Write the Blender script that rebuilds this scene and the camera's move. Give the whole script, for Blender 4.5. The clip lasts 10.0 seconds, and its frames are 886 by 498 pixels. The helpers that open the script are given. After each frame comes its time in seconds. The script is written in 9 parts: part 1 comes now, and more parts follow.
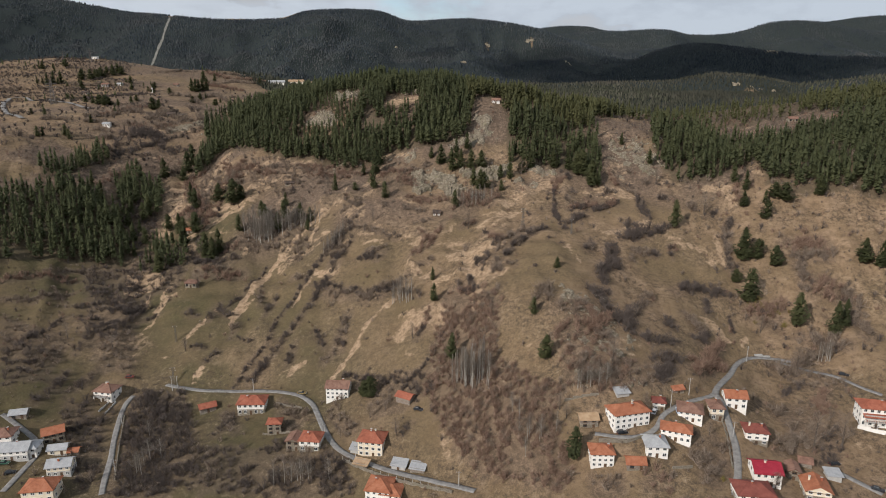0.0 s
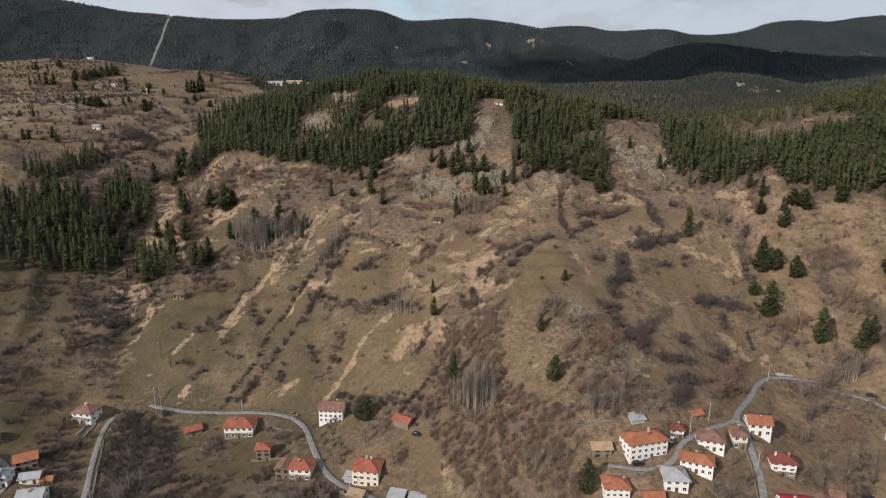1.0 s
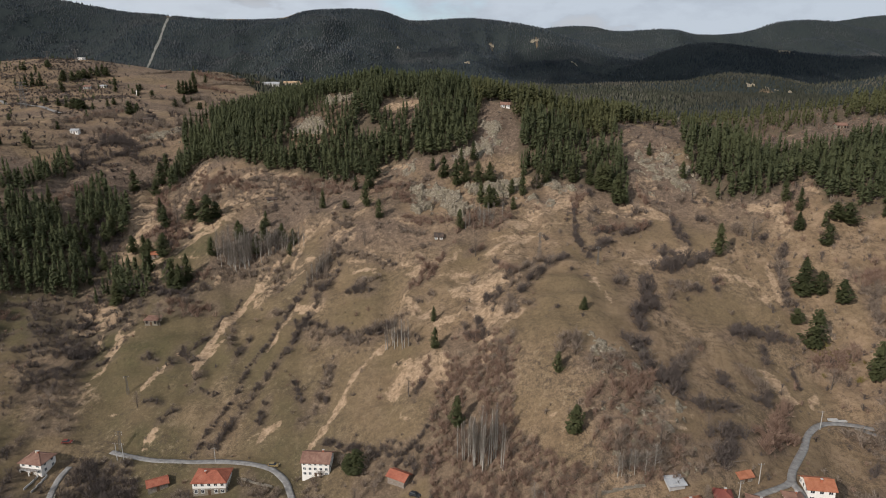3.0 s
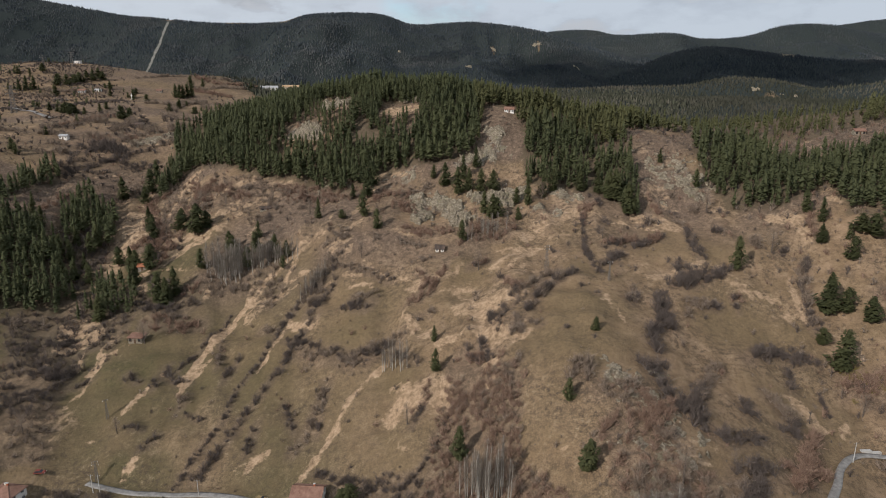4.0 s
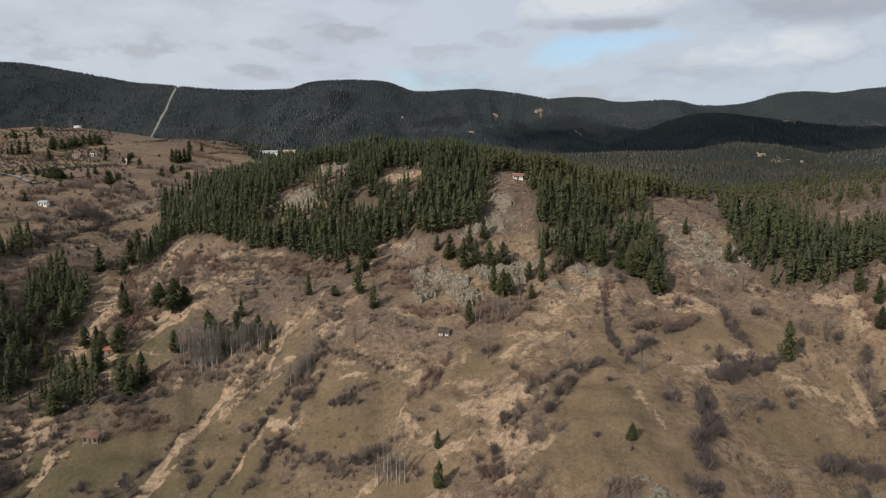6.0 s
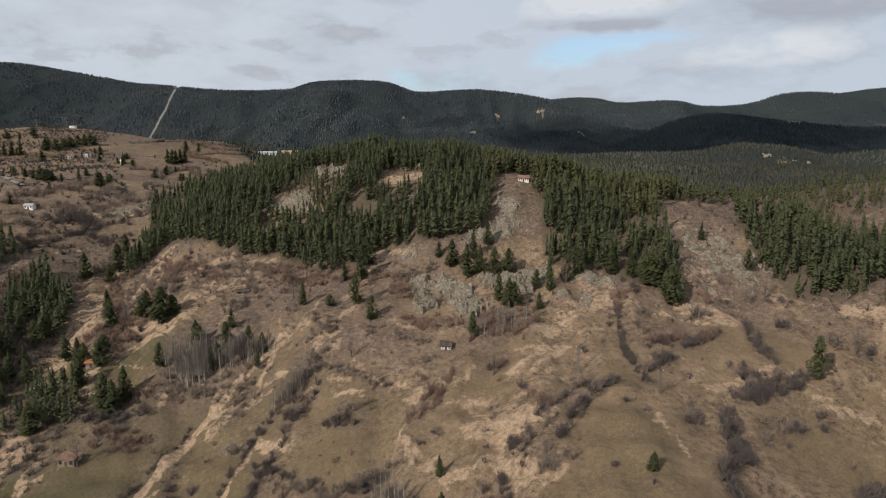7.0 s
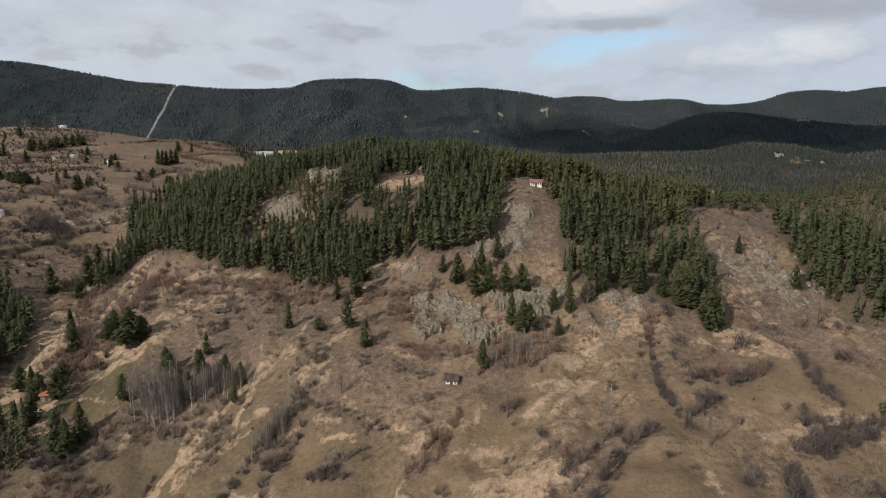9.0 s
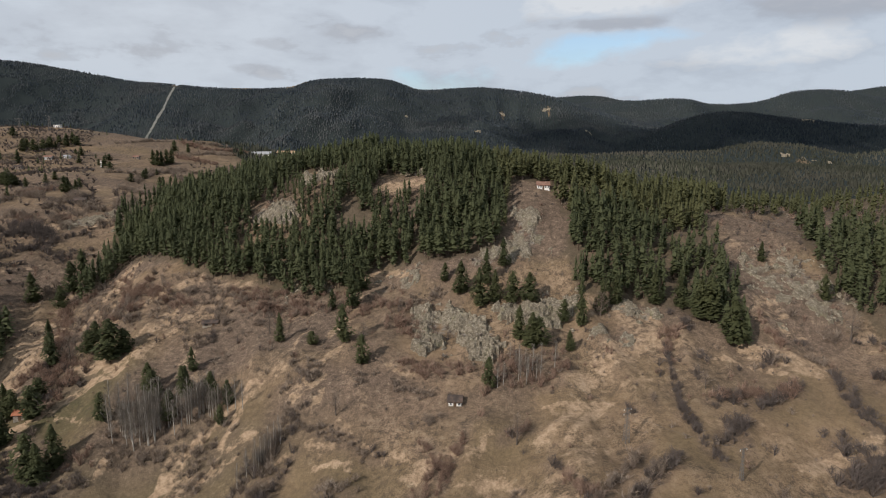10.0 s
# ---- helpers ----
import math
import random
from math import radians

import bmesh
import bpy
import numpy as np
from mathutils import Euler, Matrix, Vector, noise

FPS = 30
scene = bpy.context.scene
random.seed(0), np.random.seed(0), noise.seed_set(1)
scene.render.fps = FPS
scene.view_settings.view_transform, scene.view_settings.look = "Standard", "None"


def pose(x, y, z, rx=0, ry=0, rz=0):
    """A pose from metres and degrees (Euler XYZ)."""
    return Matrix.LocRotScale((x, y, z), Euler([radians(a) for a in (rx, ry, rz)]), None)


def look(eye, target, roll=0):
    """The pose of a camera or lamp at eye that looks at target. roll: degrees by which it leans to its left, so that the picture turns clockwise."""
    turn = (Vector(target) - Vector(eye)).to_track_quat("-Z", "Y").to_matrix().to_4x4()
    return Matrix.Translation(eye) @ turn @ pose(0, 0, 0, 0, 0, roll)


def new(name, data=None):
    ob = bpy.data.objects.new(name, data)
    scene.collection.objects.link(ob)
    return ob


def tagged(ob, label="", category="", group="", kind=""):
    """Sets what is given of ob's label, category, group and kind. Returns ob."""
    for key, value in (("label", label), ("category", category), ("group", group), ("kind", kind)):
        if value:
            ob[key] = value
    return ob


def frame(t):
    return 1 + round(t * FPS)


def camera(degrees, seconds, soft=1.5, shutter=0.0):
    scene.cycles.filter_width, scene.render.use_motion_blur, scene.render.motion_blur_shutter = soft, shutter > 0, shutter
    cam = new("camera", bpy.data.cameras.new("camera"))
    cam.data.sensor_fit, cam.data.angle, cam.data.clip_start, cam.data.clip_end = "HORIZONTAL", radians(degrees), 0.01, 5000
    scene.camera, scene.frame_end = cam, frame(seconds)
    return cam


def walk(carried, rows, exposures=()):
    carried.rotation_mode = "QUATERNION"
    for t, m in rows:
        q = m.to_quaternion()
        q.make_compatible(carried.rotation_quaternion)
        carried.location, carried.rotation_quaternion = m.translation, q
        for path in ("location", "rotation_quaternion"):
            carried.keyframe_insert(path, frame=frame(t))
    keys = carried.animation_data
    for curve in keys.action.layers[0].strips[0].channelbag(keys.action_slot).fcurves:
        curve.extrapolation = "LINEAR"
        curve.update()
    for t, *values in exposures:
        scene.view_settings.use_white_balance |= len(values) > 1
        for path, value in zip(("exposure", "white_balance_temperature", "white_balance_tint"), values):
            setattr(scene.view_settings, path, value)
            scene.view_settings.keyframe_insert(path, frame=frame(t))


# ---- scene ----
# The camera: a drone flying level towards the hill, tilting up on the way.
cam = camera(68.7, 10.0, soft=1.0)
METRES, EYE, TILT, LEAN, TURN = 190.0, 150.0, -15.5, 0.0, 0.0
ROWS = [
    (0.0, 0.0, 0.0, 0.0, 0.0, 0.0, 0.0),
    (0.5, 0.0, 0.0491, 0.0136, 0.03, 0.02, 0.01),
    (1.0, 0.0002, 0.0979, 0.0276, 0.07, 0.03, 0.01),
    (1.5, 0.0003, 0.1464, 0.0414, 0.12, 0.03, 0.02),
    (2.0, 0.0002, 0.1951, 0.0547, 0.17, 0.03, 0.02),
    (2.5, 0.0004, 0.2435, 0.0677, 0.22, 0.05, 0.01),
    (4.0, -0.0002, 0.3875, 0.1048, 0.38, 0.4, -0.04),
    (4.5, -0.0009, 0.4355, 0.1178, 0.43, 1.63, -0.07),
    (5.0, -0.003, 0.4834, 0.1307, 0.46, 3.74, -0.12),
    (5.5, -0.0051, 0.5315, 0.143, 0.51, 5.78, -0.16),
    (7.0, -0.0103, 0.6756, 0.1814, 0.67, 5.96, -0.22),
    (7.5, -0.0121, 0.7233, 0.1956, 0.72, 5.95, -0.22),
    (8.0, -0.014, 0.7714, 0.2096, 0.78, 5.93, -0.23),
    (8.5, -0.0158, 0.8196, 0.2244, 0.83, 5.9, -0.23),
    (9.0, -0.0182, 0.8675, 0.239, 0.86, 5.88, -0.24),
    (9.5, -0.0204, 0.9157, 0.2527, 0.93, 5.88, -0.27),
    (10.0, -0.0224, 0.9632, 0.2667, 0.97, 5.86, -0.26),
]
walk(cam, [(t, pose(0, 0, EYE, TILT, LEAN, TURN) @ pose(METRES * x, METRES * y, METRES * z, 90 + pitch, roll, yaw)) for t, x, y, z, yaw, pitch, roll in ROWS], [(0.0, 0.0), (10.0, 0.0)])

# ---- daylight: a low winter sun from behind and to the left, a bright sky with broken cloud ----
SUN_AZ, SUN_EL = radians(-135), radians(31)
SUN_DIR = Vector((math.sin(SUN_AZ) * math.cos(SUN_EL), math.cos(SUN_AZ) * math.cos(SUN_EL), math.sin(SUN_EL)))
sun_data = bpy.data.lights.new("sun", "SUN")
sun_data.energy, sun_data.angle, sun_data.color = 4.2, radians(0.6), (1.0, 0.93, 0.865)
sun = new("sun", sun_data)
sun.matrix_world = look(SUN_DIR * 900, (0, 0, 0))

world = bpy.data.worlds.new("sky")
scene.world = world
world.use_nodes = True
wt = world.node_tree
wt.nodes.clear()


def wnode(kind, **values):
    n = wt.nodes.new(kind)
    for k, v in values.items():
        n.inputs[k].default_value = v
    return n


def wmath(op, a, b=None):
    n = wt.nodes.new("ShaderNodeMath")
    n.operation = op
    for i, v in enumerate((a, b)):
        if v is None:
            continue
        if isinstance(v, (int, float)):
            n.inputs[i].default_value = v
        else:
            wt.links.new(v, n.inputs[i])
    return n.outputs[0]


sky = wt.nodes.new("ShaderNodeTexSky")
sky.sky_type, sky.sun_disc = "NISHITA", False
sky.sun_elevation, sky.sun_rotation = SUN_EL, SUN_AZ
sky.air_density, sky.dust_density, sky.ozone_density = 1.2, 0.4, 2.0
coord = wt.nodes.new("ShaderNodeTexCoord")
sep = wt.nodes.new("ShaderNodeSeparateXYZ")
wt.links.new(coord.outputs["Generated"], sep.inputs[0])
# a cloud layer seen in perspective: the direction divided by its height
low = wmath("ADD", wmath("MAXIMUM", sep.outputs["Z"], 0.0), 0.32)
comb = wt.nodes.new("ShaderNodeCombineXYZ")
wt.links.new(wmath("DIVIDE", sep.outputs["X"], low), comb.inputs[0])
wt.links.new(wmath("DIVIDE", sep.outputs["Y"], low), comb.inputs[1])
comb.inputs[2].default_value = 3.7
cloud = wnode("ShaderNodeTexNoise", Scale=1.3, Detail=7.0, Roughness=0.56, Distortion=0.2)
wt.links.new(comb.outputs[0], cloud.inputs["Vector"])
# a gap of blue sky above the far ridge
az = wmath("DIVIDE", sep.outputs["X"], wmath("MAXIMUM", sep.outputs["Y"], 0.05))
da = wmath("POWER", wmath("DIVIDE", wmath("SUBTRACT", az, 0.19), 0.19), 2.0)
de = wmath("POWER", wmath("DIVIDE", wmath("SUBTRACT", sep.outputs["Z"], wmath("ADD", 0.098, wmath("MULTIPLY", az, 0.13))), 0.026), 2.0)
gap_ = wmath("MULTIPLY", wmath("EXPONENT", wmath("MULTIPLY", wmath("ADD", da, de), -1.0)), 0.17)


def bank(at_az, at_z, wide, high):
    """A soft patch of cloud at a bearing and height."""
    p = wmath("POWER", wmath("DIVIDE", wmath("SUBTRACT", az, at_az), wide), 2.0)
    q = wmath("POWER", wmath("DIVIDE", wmath("SUBTRACT", sep.outputs["Z"], at_z), high), 2.0)
    return wmath("EXPONENT", wmath("MULTIPLY", wmath("ADD", p, q), -1.0))


# two heavier clouds, white above and grey beneath
crown_ = wmath("ADD", bank(0.21, 0.195, 0.12, 0.024), wmath("MULTIPLY", bank(0.47, 0.122, 0.17, 0.024), 0.75))
base_ = wmath("ADD", bank(0.22, 0.161, 0.10, 0.009), bank(0.56, 0.168, 0.14, 0.016))
cover = wt.nodes.new("ShaderNodeValToRGB")
cover.color_ramp.elements[0].position, cover.color_ramp.elements[1].position = 0.29, 0.40
wt.links.new(wmath("ADD", wmath("SUBTRACT", cloud.outputs["Fac"], gap_), wmath("MULTIPLY", wmath("ADD", wmath("ADD", crown_, base_), wmath("ADD", bank(-0.02, 0.175, 0.13, 0.035), bank(-0.22, 0.14, 0.20, 0.045))), 0.16)), cover.inputs["Fac"])
body = wnode("ShaderNodeTexNoise", Scale=2.3, Detail=7.0, Roughness=0.52)
wt.links.new(comb.outputs[0], body.inputs["Vector"])
tone = wt.nodes.new("ShaderNodeValToRGB")
tone.color_ramp.elements[0].position, tone.color_ramp.elements[1].position = 0.50, 0.62
tone.color_ramp.elements[0].color = (5.35, 5.95, 6.8, 1)
tone.color_ramp.elements[1].color = (4.45, 4.95, 5.75, 1)
# small shaded puffs below the bright veil
puff = wnode("ShaderNodeTexNoise", Scale=8.0, Detail=8.0, Roughness=0.58, Distortion=0.1)
flat = wt.nodes.new("ShaderNodeMapping")
flat.inputs["Scale"].default_value = (1.0, 1.0, 2.6)
wt.links.new(coord.outputs["Generated"], flat.inputs["Vector"])
wt.links.new(flat.outputs[0], puff.inputs["Vector"])
shade = wt.nodes.new("ShaderNodeValToRGB")
shade.color_ramp.elements[0].position, shade.color_ramp.elements[1].position = 0.57, 0.63
wt.links.new(puff.outputs["Fac"], shade.inputs["Fac"])
wt.links.new(wmath("ADD", wmath("ADD", wmath("MULTIPLY", body.outputs["Fac"], 0.46), wmath("MULTIPLY", puff.outputs["Fac"], 0.60)), wmath("SUBTRACT", wmath("MULTIPLY", base_, 0.13), wmath("MULTIPLY", crown_, 0.16))), tone.inputs["Fac"])
puffed = wt.nodes.new("ShaderNodeMix")
puffed.data_type = "RGBA"
puffed.inputs["B"].default_value = (3.9, 4.2, 4.8, 1)
wisps = wmath("ADD", wmath("ADD", bank(-0.459, 0.117, 0.035, 0.008), bank(-0.28, 0.134, 0.038, 0.009)), wmath("ADD", bank(-0.15, 0.152, 0.058, 0.013), bank(-0.30, 0.099, 0.055, 0.008)))


def ragged(field, lo, hi):
    """A soft patch with an edge torn by the puffs' noise."""
    n = wt.nodes.new("ShaderNodeMapRange")
    n.inputs["From Min"].default_value, n.inputs["From Max"].default_value = lo, hi
    wt.links.new(wmath("ADD", field, wmath("MULTIPLY", wmath("SUBTRACT", puff.outputs["Fac"], 0.5), 3.2)), n.inputs["Value"])
    return n.outputs[0]


wt.links.new(wmath("ADD", wmath("MULTIPLY", shade.outputs[0], 0.25), wmath("MULTIPLY", ragged(wisps, 0.45, 0.9), 0.75)), puffed.inputs["Factor"])
wt.links.new(tone.outputs[0], puffed.inputs["A"])
mixs = wt.nodes.new("ShaderNodeMix")
mixs.data_type = "RGBA"
wt.links.new(wmath("ADD", wmath("MULTIPLY", cover.outputs[0], 0.62), 0.36), mixs.inputs["Factor"])
lift = wt.nodes.new("ShaderNodeMix")
lift.data_type, lift.blend_type = "RGBA", "MULTIPLY"
lift.inputs["Factor"].default_value, lift.inputs["B"].default_value = 1.0, (0.98, 1.14, 1.36, 1)
wt.links.new(sky.outputs[0], lift.inputs["A"])
wt.links.new(lift.outputs["Result"], mixs.inputs["A"])
lit = wt.nodes.new("ShaderNodeMix")
lit.data_type = "RGBA"
lit.inputs["B"].default_value = (7.2, 7.4, 7.7, 1)
wt.links.new(wmath("MULTIPLY", wmath("MAXIMUM", ragged(crown_, 0.25, 0.75), wmath("MULTIPLY", bank(-0.45, 0.16, 0.42, 0.12), 0.38)), 0.85), lit.inputs["Factor"])
wt.links.new(puffed.outputs["Result"], lit.inputs["A"])
grey = wt.nodes.new("ShaderNodeMix")
grey.data_type = "RGBA"
grey.inputs["B"].default_value = (3.9, 4.1, 4.6, 1)
wt.links.new(wmath("MULTIPLY", ragged(base_, 0.2, 0.8), 0.7), grey.inputs["Factor"])
wt.links.new(lit.outputs["Result"], grey.inputs["A"])
wt.links.new(grey.outputs["Result"], mixs.inputs["B"])
back = wnode("ShaderNodeBackground", Strength=0.1)
wt.links.new(mixs.outputs["Result"], back.inputs["Color"])
wout = wt.nodes.new("ShaderNodeOutputWorld")
wt.links.new(back.outputs[0], wout.inputs[0])

# ---- the lie of the land ----
def value_noise(x, y, seed=0):
    """Smooth noise in -1..1 at unit spacing."""
    xi, yi = np.floor(x), np.floor(y)
    fx, fy = x - xi, y - yi
    fx, fy = fx * fx * (3 - 2 * fx), fy * fy * (3 - 2 * fy)

    def lattice(a, b):
        v = np.sin(a * 127.1 + b * 311.7 + seed * 74.7) * 43758.5453
        return v - np.floor(v)
    lo = lattice(xi, yi) * (1 - fx) + lattice(xi + 1, yi) * fx
    hi = lattice(xi, yi + 1) * (1 - fx) + lattice(xi + 1, yi + 1) * fx
    return (lo * (1 - fy) + hi * fy) * 2 - 1


def fractal(x, y, seed=0, octaves=4, gain=0.5):
    total, amp = 0, 1.0
    for k in range(octaves):
        total = total + amp * value_noise(x * 2 ** k + 17.3 * k, y * 2 ** k - 9.1 * k, seed + k)
        amp *= gain
    return total


def step01(a, b, v):
    t = np.clip((v - a) / (b - a), 0, 1)
    return t * t * (3 - 2 * t)


def hump(dx, wx, dy, wy):
    return np.exp(-(dx / wx) ** 2 - (dy / wy) ** 2)


def glide(t, ts, vs):
    """Cubic through the values vs (rows or arrays) at the stations ts."""
    ts = np.asarray(ts, float)
    t = np.clip(t, ts[0], ts[-1])
    k = np.clip(np.searchsorted(ts, t) - 1, 0, len(ts) - 2)
    v = np.stack([np.broadcast_to(a, t.shape) for a in vs])
    d = [(vs[min(i + 1, len(ts) - 1)] - vs[max(i - 1, 0)]) / (ts[min(i + 1, len(ts) - 1)] - ts[max(i - 1, 0)]) for i in range(len(ts))]
    d = np.stack([np.broadcast_to(a, t.shape) for a in d])
    h = ts[k + 1] - ts[k]
    u = (t - ts[k]) / h
    pick = lambda a, kk: np.take_along_axis(a, kk[None], 0)[0]
    return ((2 * u ** 3 - 3 * u ** 2 + 1) * pick(v, k) + (u ** 3 - 2 * u ** 2 + u) * h * pick(d, k)
            + (3 * u ** 2 - 2 * u ** 3) * pick(v, k + 1) + (u ** 3 - u ** 2) * h * pick(d, k + 1))


# Sections up the hillside, from the valley bottom to the top: heights at the stations UP, for each x.
UP = [-200, 40, 130, 190, 230, 265, 300, 340, 380, 420, 460, 500, 550, 620, 720]
SECTIONS = [
    # below y 400 these two are out of view, raised to shade the valley
    (-420, [0, 20, 56, 76, 89, 99, 107, 113, 117, 118, 116, 112, 108, 107, 110]),
    (-330, [0, -14, 6, 24, 36, 46, 54, 62, 71, 81, 89, 95, 100, 109, 112]),
    (-260, [0, -34, -22, -6, 8, 18, 28, 38, 50, 62, 69, 76, 88, 108, 115]),
    (-200, [0, -38, -28, -10, 1, 10, 17, 22, 28, 40, 53, 64, 82, 110, 114]),
    (-150, [0, -40, -29, -12, -5, -2, 6, 19, 32, 47, 65, 83, 106, 121, 112]),
    (-100, [0, -40, -30, -16, -8, -2, 9, 21, 33, 58, 72, 92, 123, 132, 112]),
    (-50, [0, -40, -30, -18, -5, 4, 14, 33, 50, 70, 77, 98, 127, 138, 112]),
    (0, [0, -38, -25, -8, 6, 21, 35, 48, 58, 70, 85, 104, 129, 134, 110]),
    (50, [0, -32, -14, 6, 26, 44, 55, 61, 64, 77, 92, 113, 127, 118, 104]),
    (100, [0, -28, -5, 10, 22, 33, 40, 52, 67, 79, 94, 110, 116, 111, 102]),
    (150, [0, -26, -3, 6, 11, 16, 28, 51, 70, 84, 99, 107, 112, 109, 101]),
    (210, [0, -22, 0, 10, 16, 24, 37, 61, 84, 96, 101, 106, 110, 108, 103]),
    (280, [0, -16, 7, 20, 28, 38, 51, 70, 90, 102, 108, 112, 114, 115, 108]),
    (360, [0, -10, 13, 27, 36, 45, 56, 73, 90, 103, 111, 115, 117, 119, 112]),
]

# Crest lines of the far ranges: (x, height) at about one distance each, with the slope towards the valley.
RANGES = [
    dict(y=1650, slope=0.30, crest=[(-900, 60), (0, 60), (150, 92), (226, 102), (312, 111), (446, 117), (579, 121), (645, 132), (697, 139), (763, 136), (831, 126), (897, 113), (987, 120), (1300, 150), (2200, 190)]),
    dict(y=2350, slope=0.34, crest=[(-4000, 40), (100, 60), (160, 100), (213, 141), (262, 166), (359, 178), (428, 162), (497, 132), (540, 116), (580, 138), (652, 166), (746, 204), (821, 226), (897, 238), (975, 236), (1085, 222), (1390, 190), (2000, 200), (3000, 260)]),
    dict(y=3050, slope=0.30, crest=[(-4200, 440), (-2300, 450), (-1890, 466), (-1670, 437), (-1430, 394), (-1240, 375), (-1000, 353), (-700, 357), (-600, 385), (-450, 395), (-280, 392), (-160, 356), (60, 365), (180, 356), (400, 315), (570, 260), (1000, 180), (4000, 180)]),
    dict(y=3800, slope=0.25, crest=[(-4000, 240), (400, 300), (750, 338), (990, 343), (1200, 352), (1360, 328), (1540, 328), (1660, 348), (1800, 390), (2010, 395), (2310, 345), (3400, 330), (4200, 330)]),
    dict(y=4600, slope=0.25, crest=[(-4000, 240), (300, 300), (540, 382), (670, 411), (950, 426), (1140, 393), (1840, 344), (2460, 434), (2570, 449), (2820, 481), (4200, 560)]),
]


def crest_height(r, x):
    xs, zs = zip(*r["crest"])
    return glide(np.asarray(x, float), xs, [np.float64(z) for z in zs])


def hillside(x, y):
    """Height of the land before the roads were cut."""
    x, y = np.atleast_1d(np.asarray(x, float)), np.atleast_1d(np.asarray(y, float))
    near = glide(x, [s[0] for s in SECTIONS], [glide(y, UP, [np.float64(z) for z in s[1]]) for s in SECTIONS])
    near = near + 1.6 * fractal(x / 34, y / 34, 3, 3) * step01(60, 160, y)
    # furrows running down the slope
    near = near + (1.2 - 3.6 * np.abs(value_noise((x + 0.5 * y) / 19, (y - 0.5 * x) / 60, 16))) * hump(x + 185, 60, y - 450, 75)
    near = near + (1.0 - 2.6 * np.abs(value_noise((x + 0.35 * y) / 12, (y - 0.35 * x) / 45, 17))) * hump(x + 100, 85, y - 440, 45)
    near = near + 17 * hump(x - 440, 110, y - 560, 85)
    slope = step01(262, 300, y) * step01(560, 490, y)
    lean = x + 0.30 * (y - 380) * step01(20, -120, x) + 6 * value_noise(x / 40, y / 40, 8)
    near = near + slope * (1.2 - 3.1 * np.abs(value_noise(lean / 15, y / 85, 5)))
    near = near + slope * (0.8 - 1.75 * np.abs(value_noise(lean / 6.5, y / 26, 6)) + 0.5 * value_noise(x / 7, y / 7, 9))
    # old field terraces: treads and banks
    tread = (y + 10 * value_noise(x / 60, y / 90, 14) + 0.12 * x) / 19
    near = near + 0.8 * slope * step01(420, 380, y) * (np.abs(tread - np.floor(tread) - 0.5) * 4 - 1) * step01(-0.2, 0.4, value_noise(x / 55, y / 45, 15))
    far = (106 + 62 * hump(x + 680, 340, y - 1200, 290) + 15 * hump(x + 330, 130, y - 780, 110) + 14 * hump(x + 330, 170, y - 1100, 180)
           - 50 * hump(x - 350, 420, y - 980, 300) - 60 * step01(1300, 1800, y) * step01(-200, -900, -x))
    far = far + (5 * fractal(x / 120, y / 120, 11, 4) - 3.0 * np.abs(value_noise(x / 70, y / 28, 12)) * step01(-100, -200, x)) * step01(650, 800, y)
    for i, r in enumerate(RANGES):
        yc = r["y"] + 120 * value_noise(x / 500, x * 0, 20 + i)
        c = crest_height(r, x) + (6 if r["y"] > 3000 else 0)
        d = np.abs(y - yc)
        # spurs and hollows running down from the crest
        bend = x + 70 * value_noise(x / 300, y / 300, 36 + i)
        rib = 0.28 - 1.5 * np.abs(value_noise(bend / 330, y / 900, 30 + i)) + 0.45 * (0.5 - np.abs(value_noise(bend / 120, y / 330, 33 + i))) + 0.2 * fractal(x / 90, y / 140, 40 + i, 3)
        h = c - r["slope"] * np.sqrt(d * d + 60 ** 2) + r["slope"] * 60 + (74 * (1 - 0.9 * np.exp(-((x + 1090 + (y - 2650) * 0.28) / 190) ** 2)) if i > 1 else 30) * rib * step01(15, 420, d)
        far = np.logaddexp(far / 9, h / 9) * 9
    s = step01(600, 730, y)
    return near * (1 - s) + far * s

# Roads in plan: width and centre line.
ROADS = []


def road(width, *line):
    ROADS.append((width, line))


road(2.6, (-134.6, 286.5), (-119.7, 281.9), (-103.4, 279.8), (-84.1, 278.7), (-67.7, 274), (-60.5, 267.7), (-56.4, 260.3), (-52.2, 250.7), (-47, 241), (-41, 234), (-30, 227.7), (-14, 219.6), (1, 211.7), (12, 205.7))
road(2.4, (-147.8, 279.4), (-148.5, 273), (-146.5, 261.9), (-142.5, 248.4), (-137.8, 235.3), (-134.7, 224), (-131.4, 214.6))
road(2.6, (160.7, 274.6), (154.7, 276.7), (144, 277), (134.2, 270.4), (125.5, 258.7), (111, 239), (111, 231), (110, 220), (108, 210), (104, 199), (99, 189))
road(2.3, (154.7, 276.7), (163.7, 269.7), (175.6, 264.6), (182.7, 254.6), (187.7, 248.7))
road(2.4, (145, 208), (150, 202), (155, 196))
road(2.3, (112, 240), (108, 236), (96, 230), (84.8, 222.7), (79.8, 215.6), (73.8, 211.6), (65.8, 211.5), (55.8, 214.3))
road(2.4, (-192, 253), (-183.3, 248.4), (-172.6, 242.7), (-167.7, 236.9), (-167.5, 224.6), (-167.3, 212.4))
# the road winding over the plateau
road(4.5, (-358, 669), (-390, 701), (-454, 764), (-537, 855), (-551, 844), (-480, 724), (-425, 645), (-377, 592))

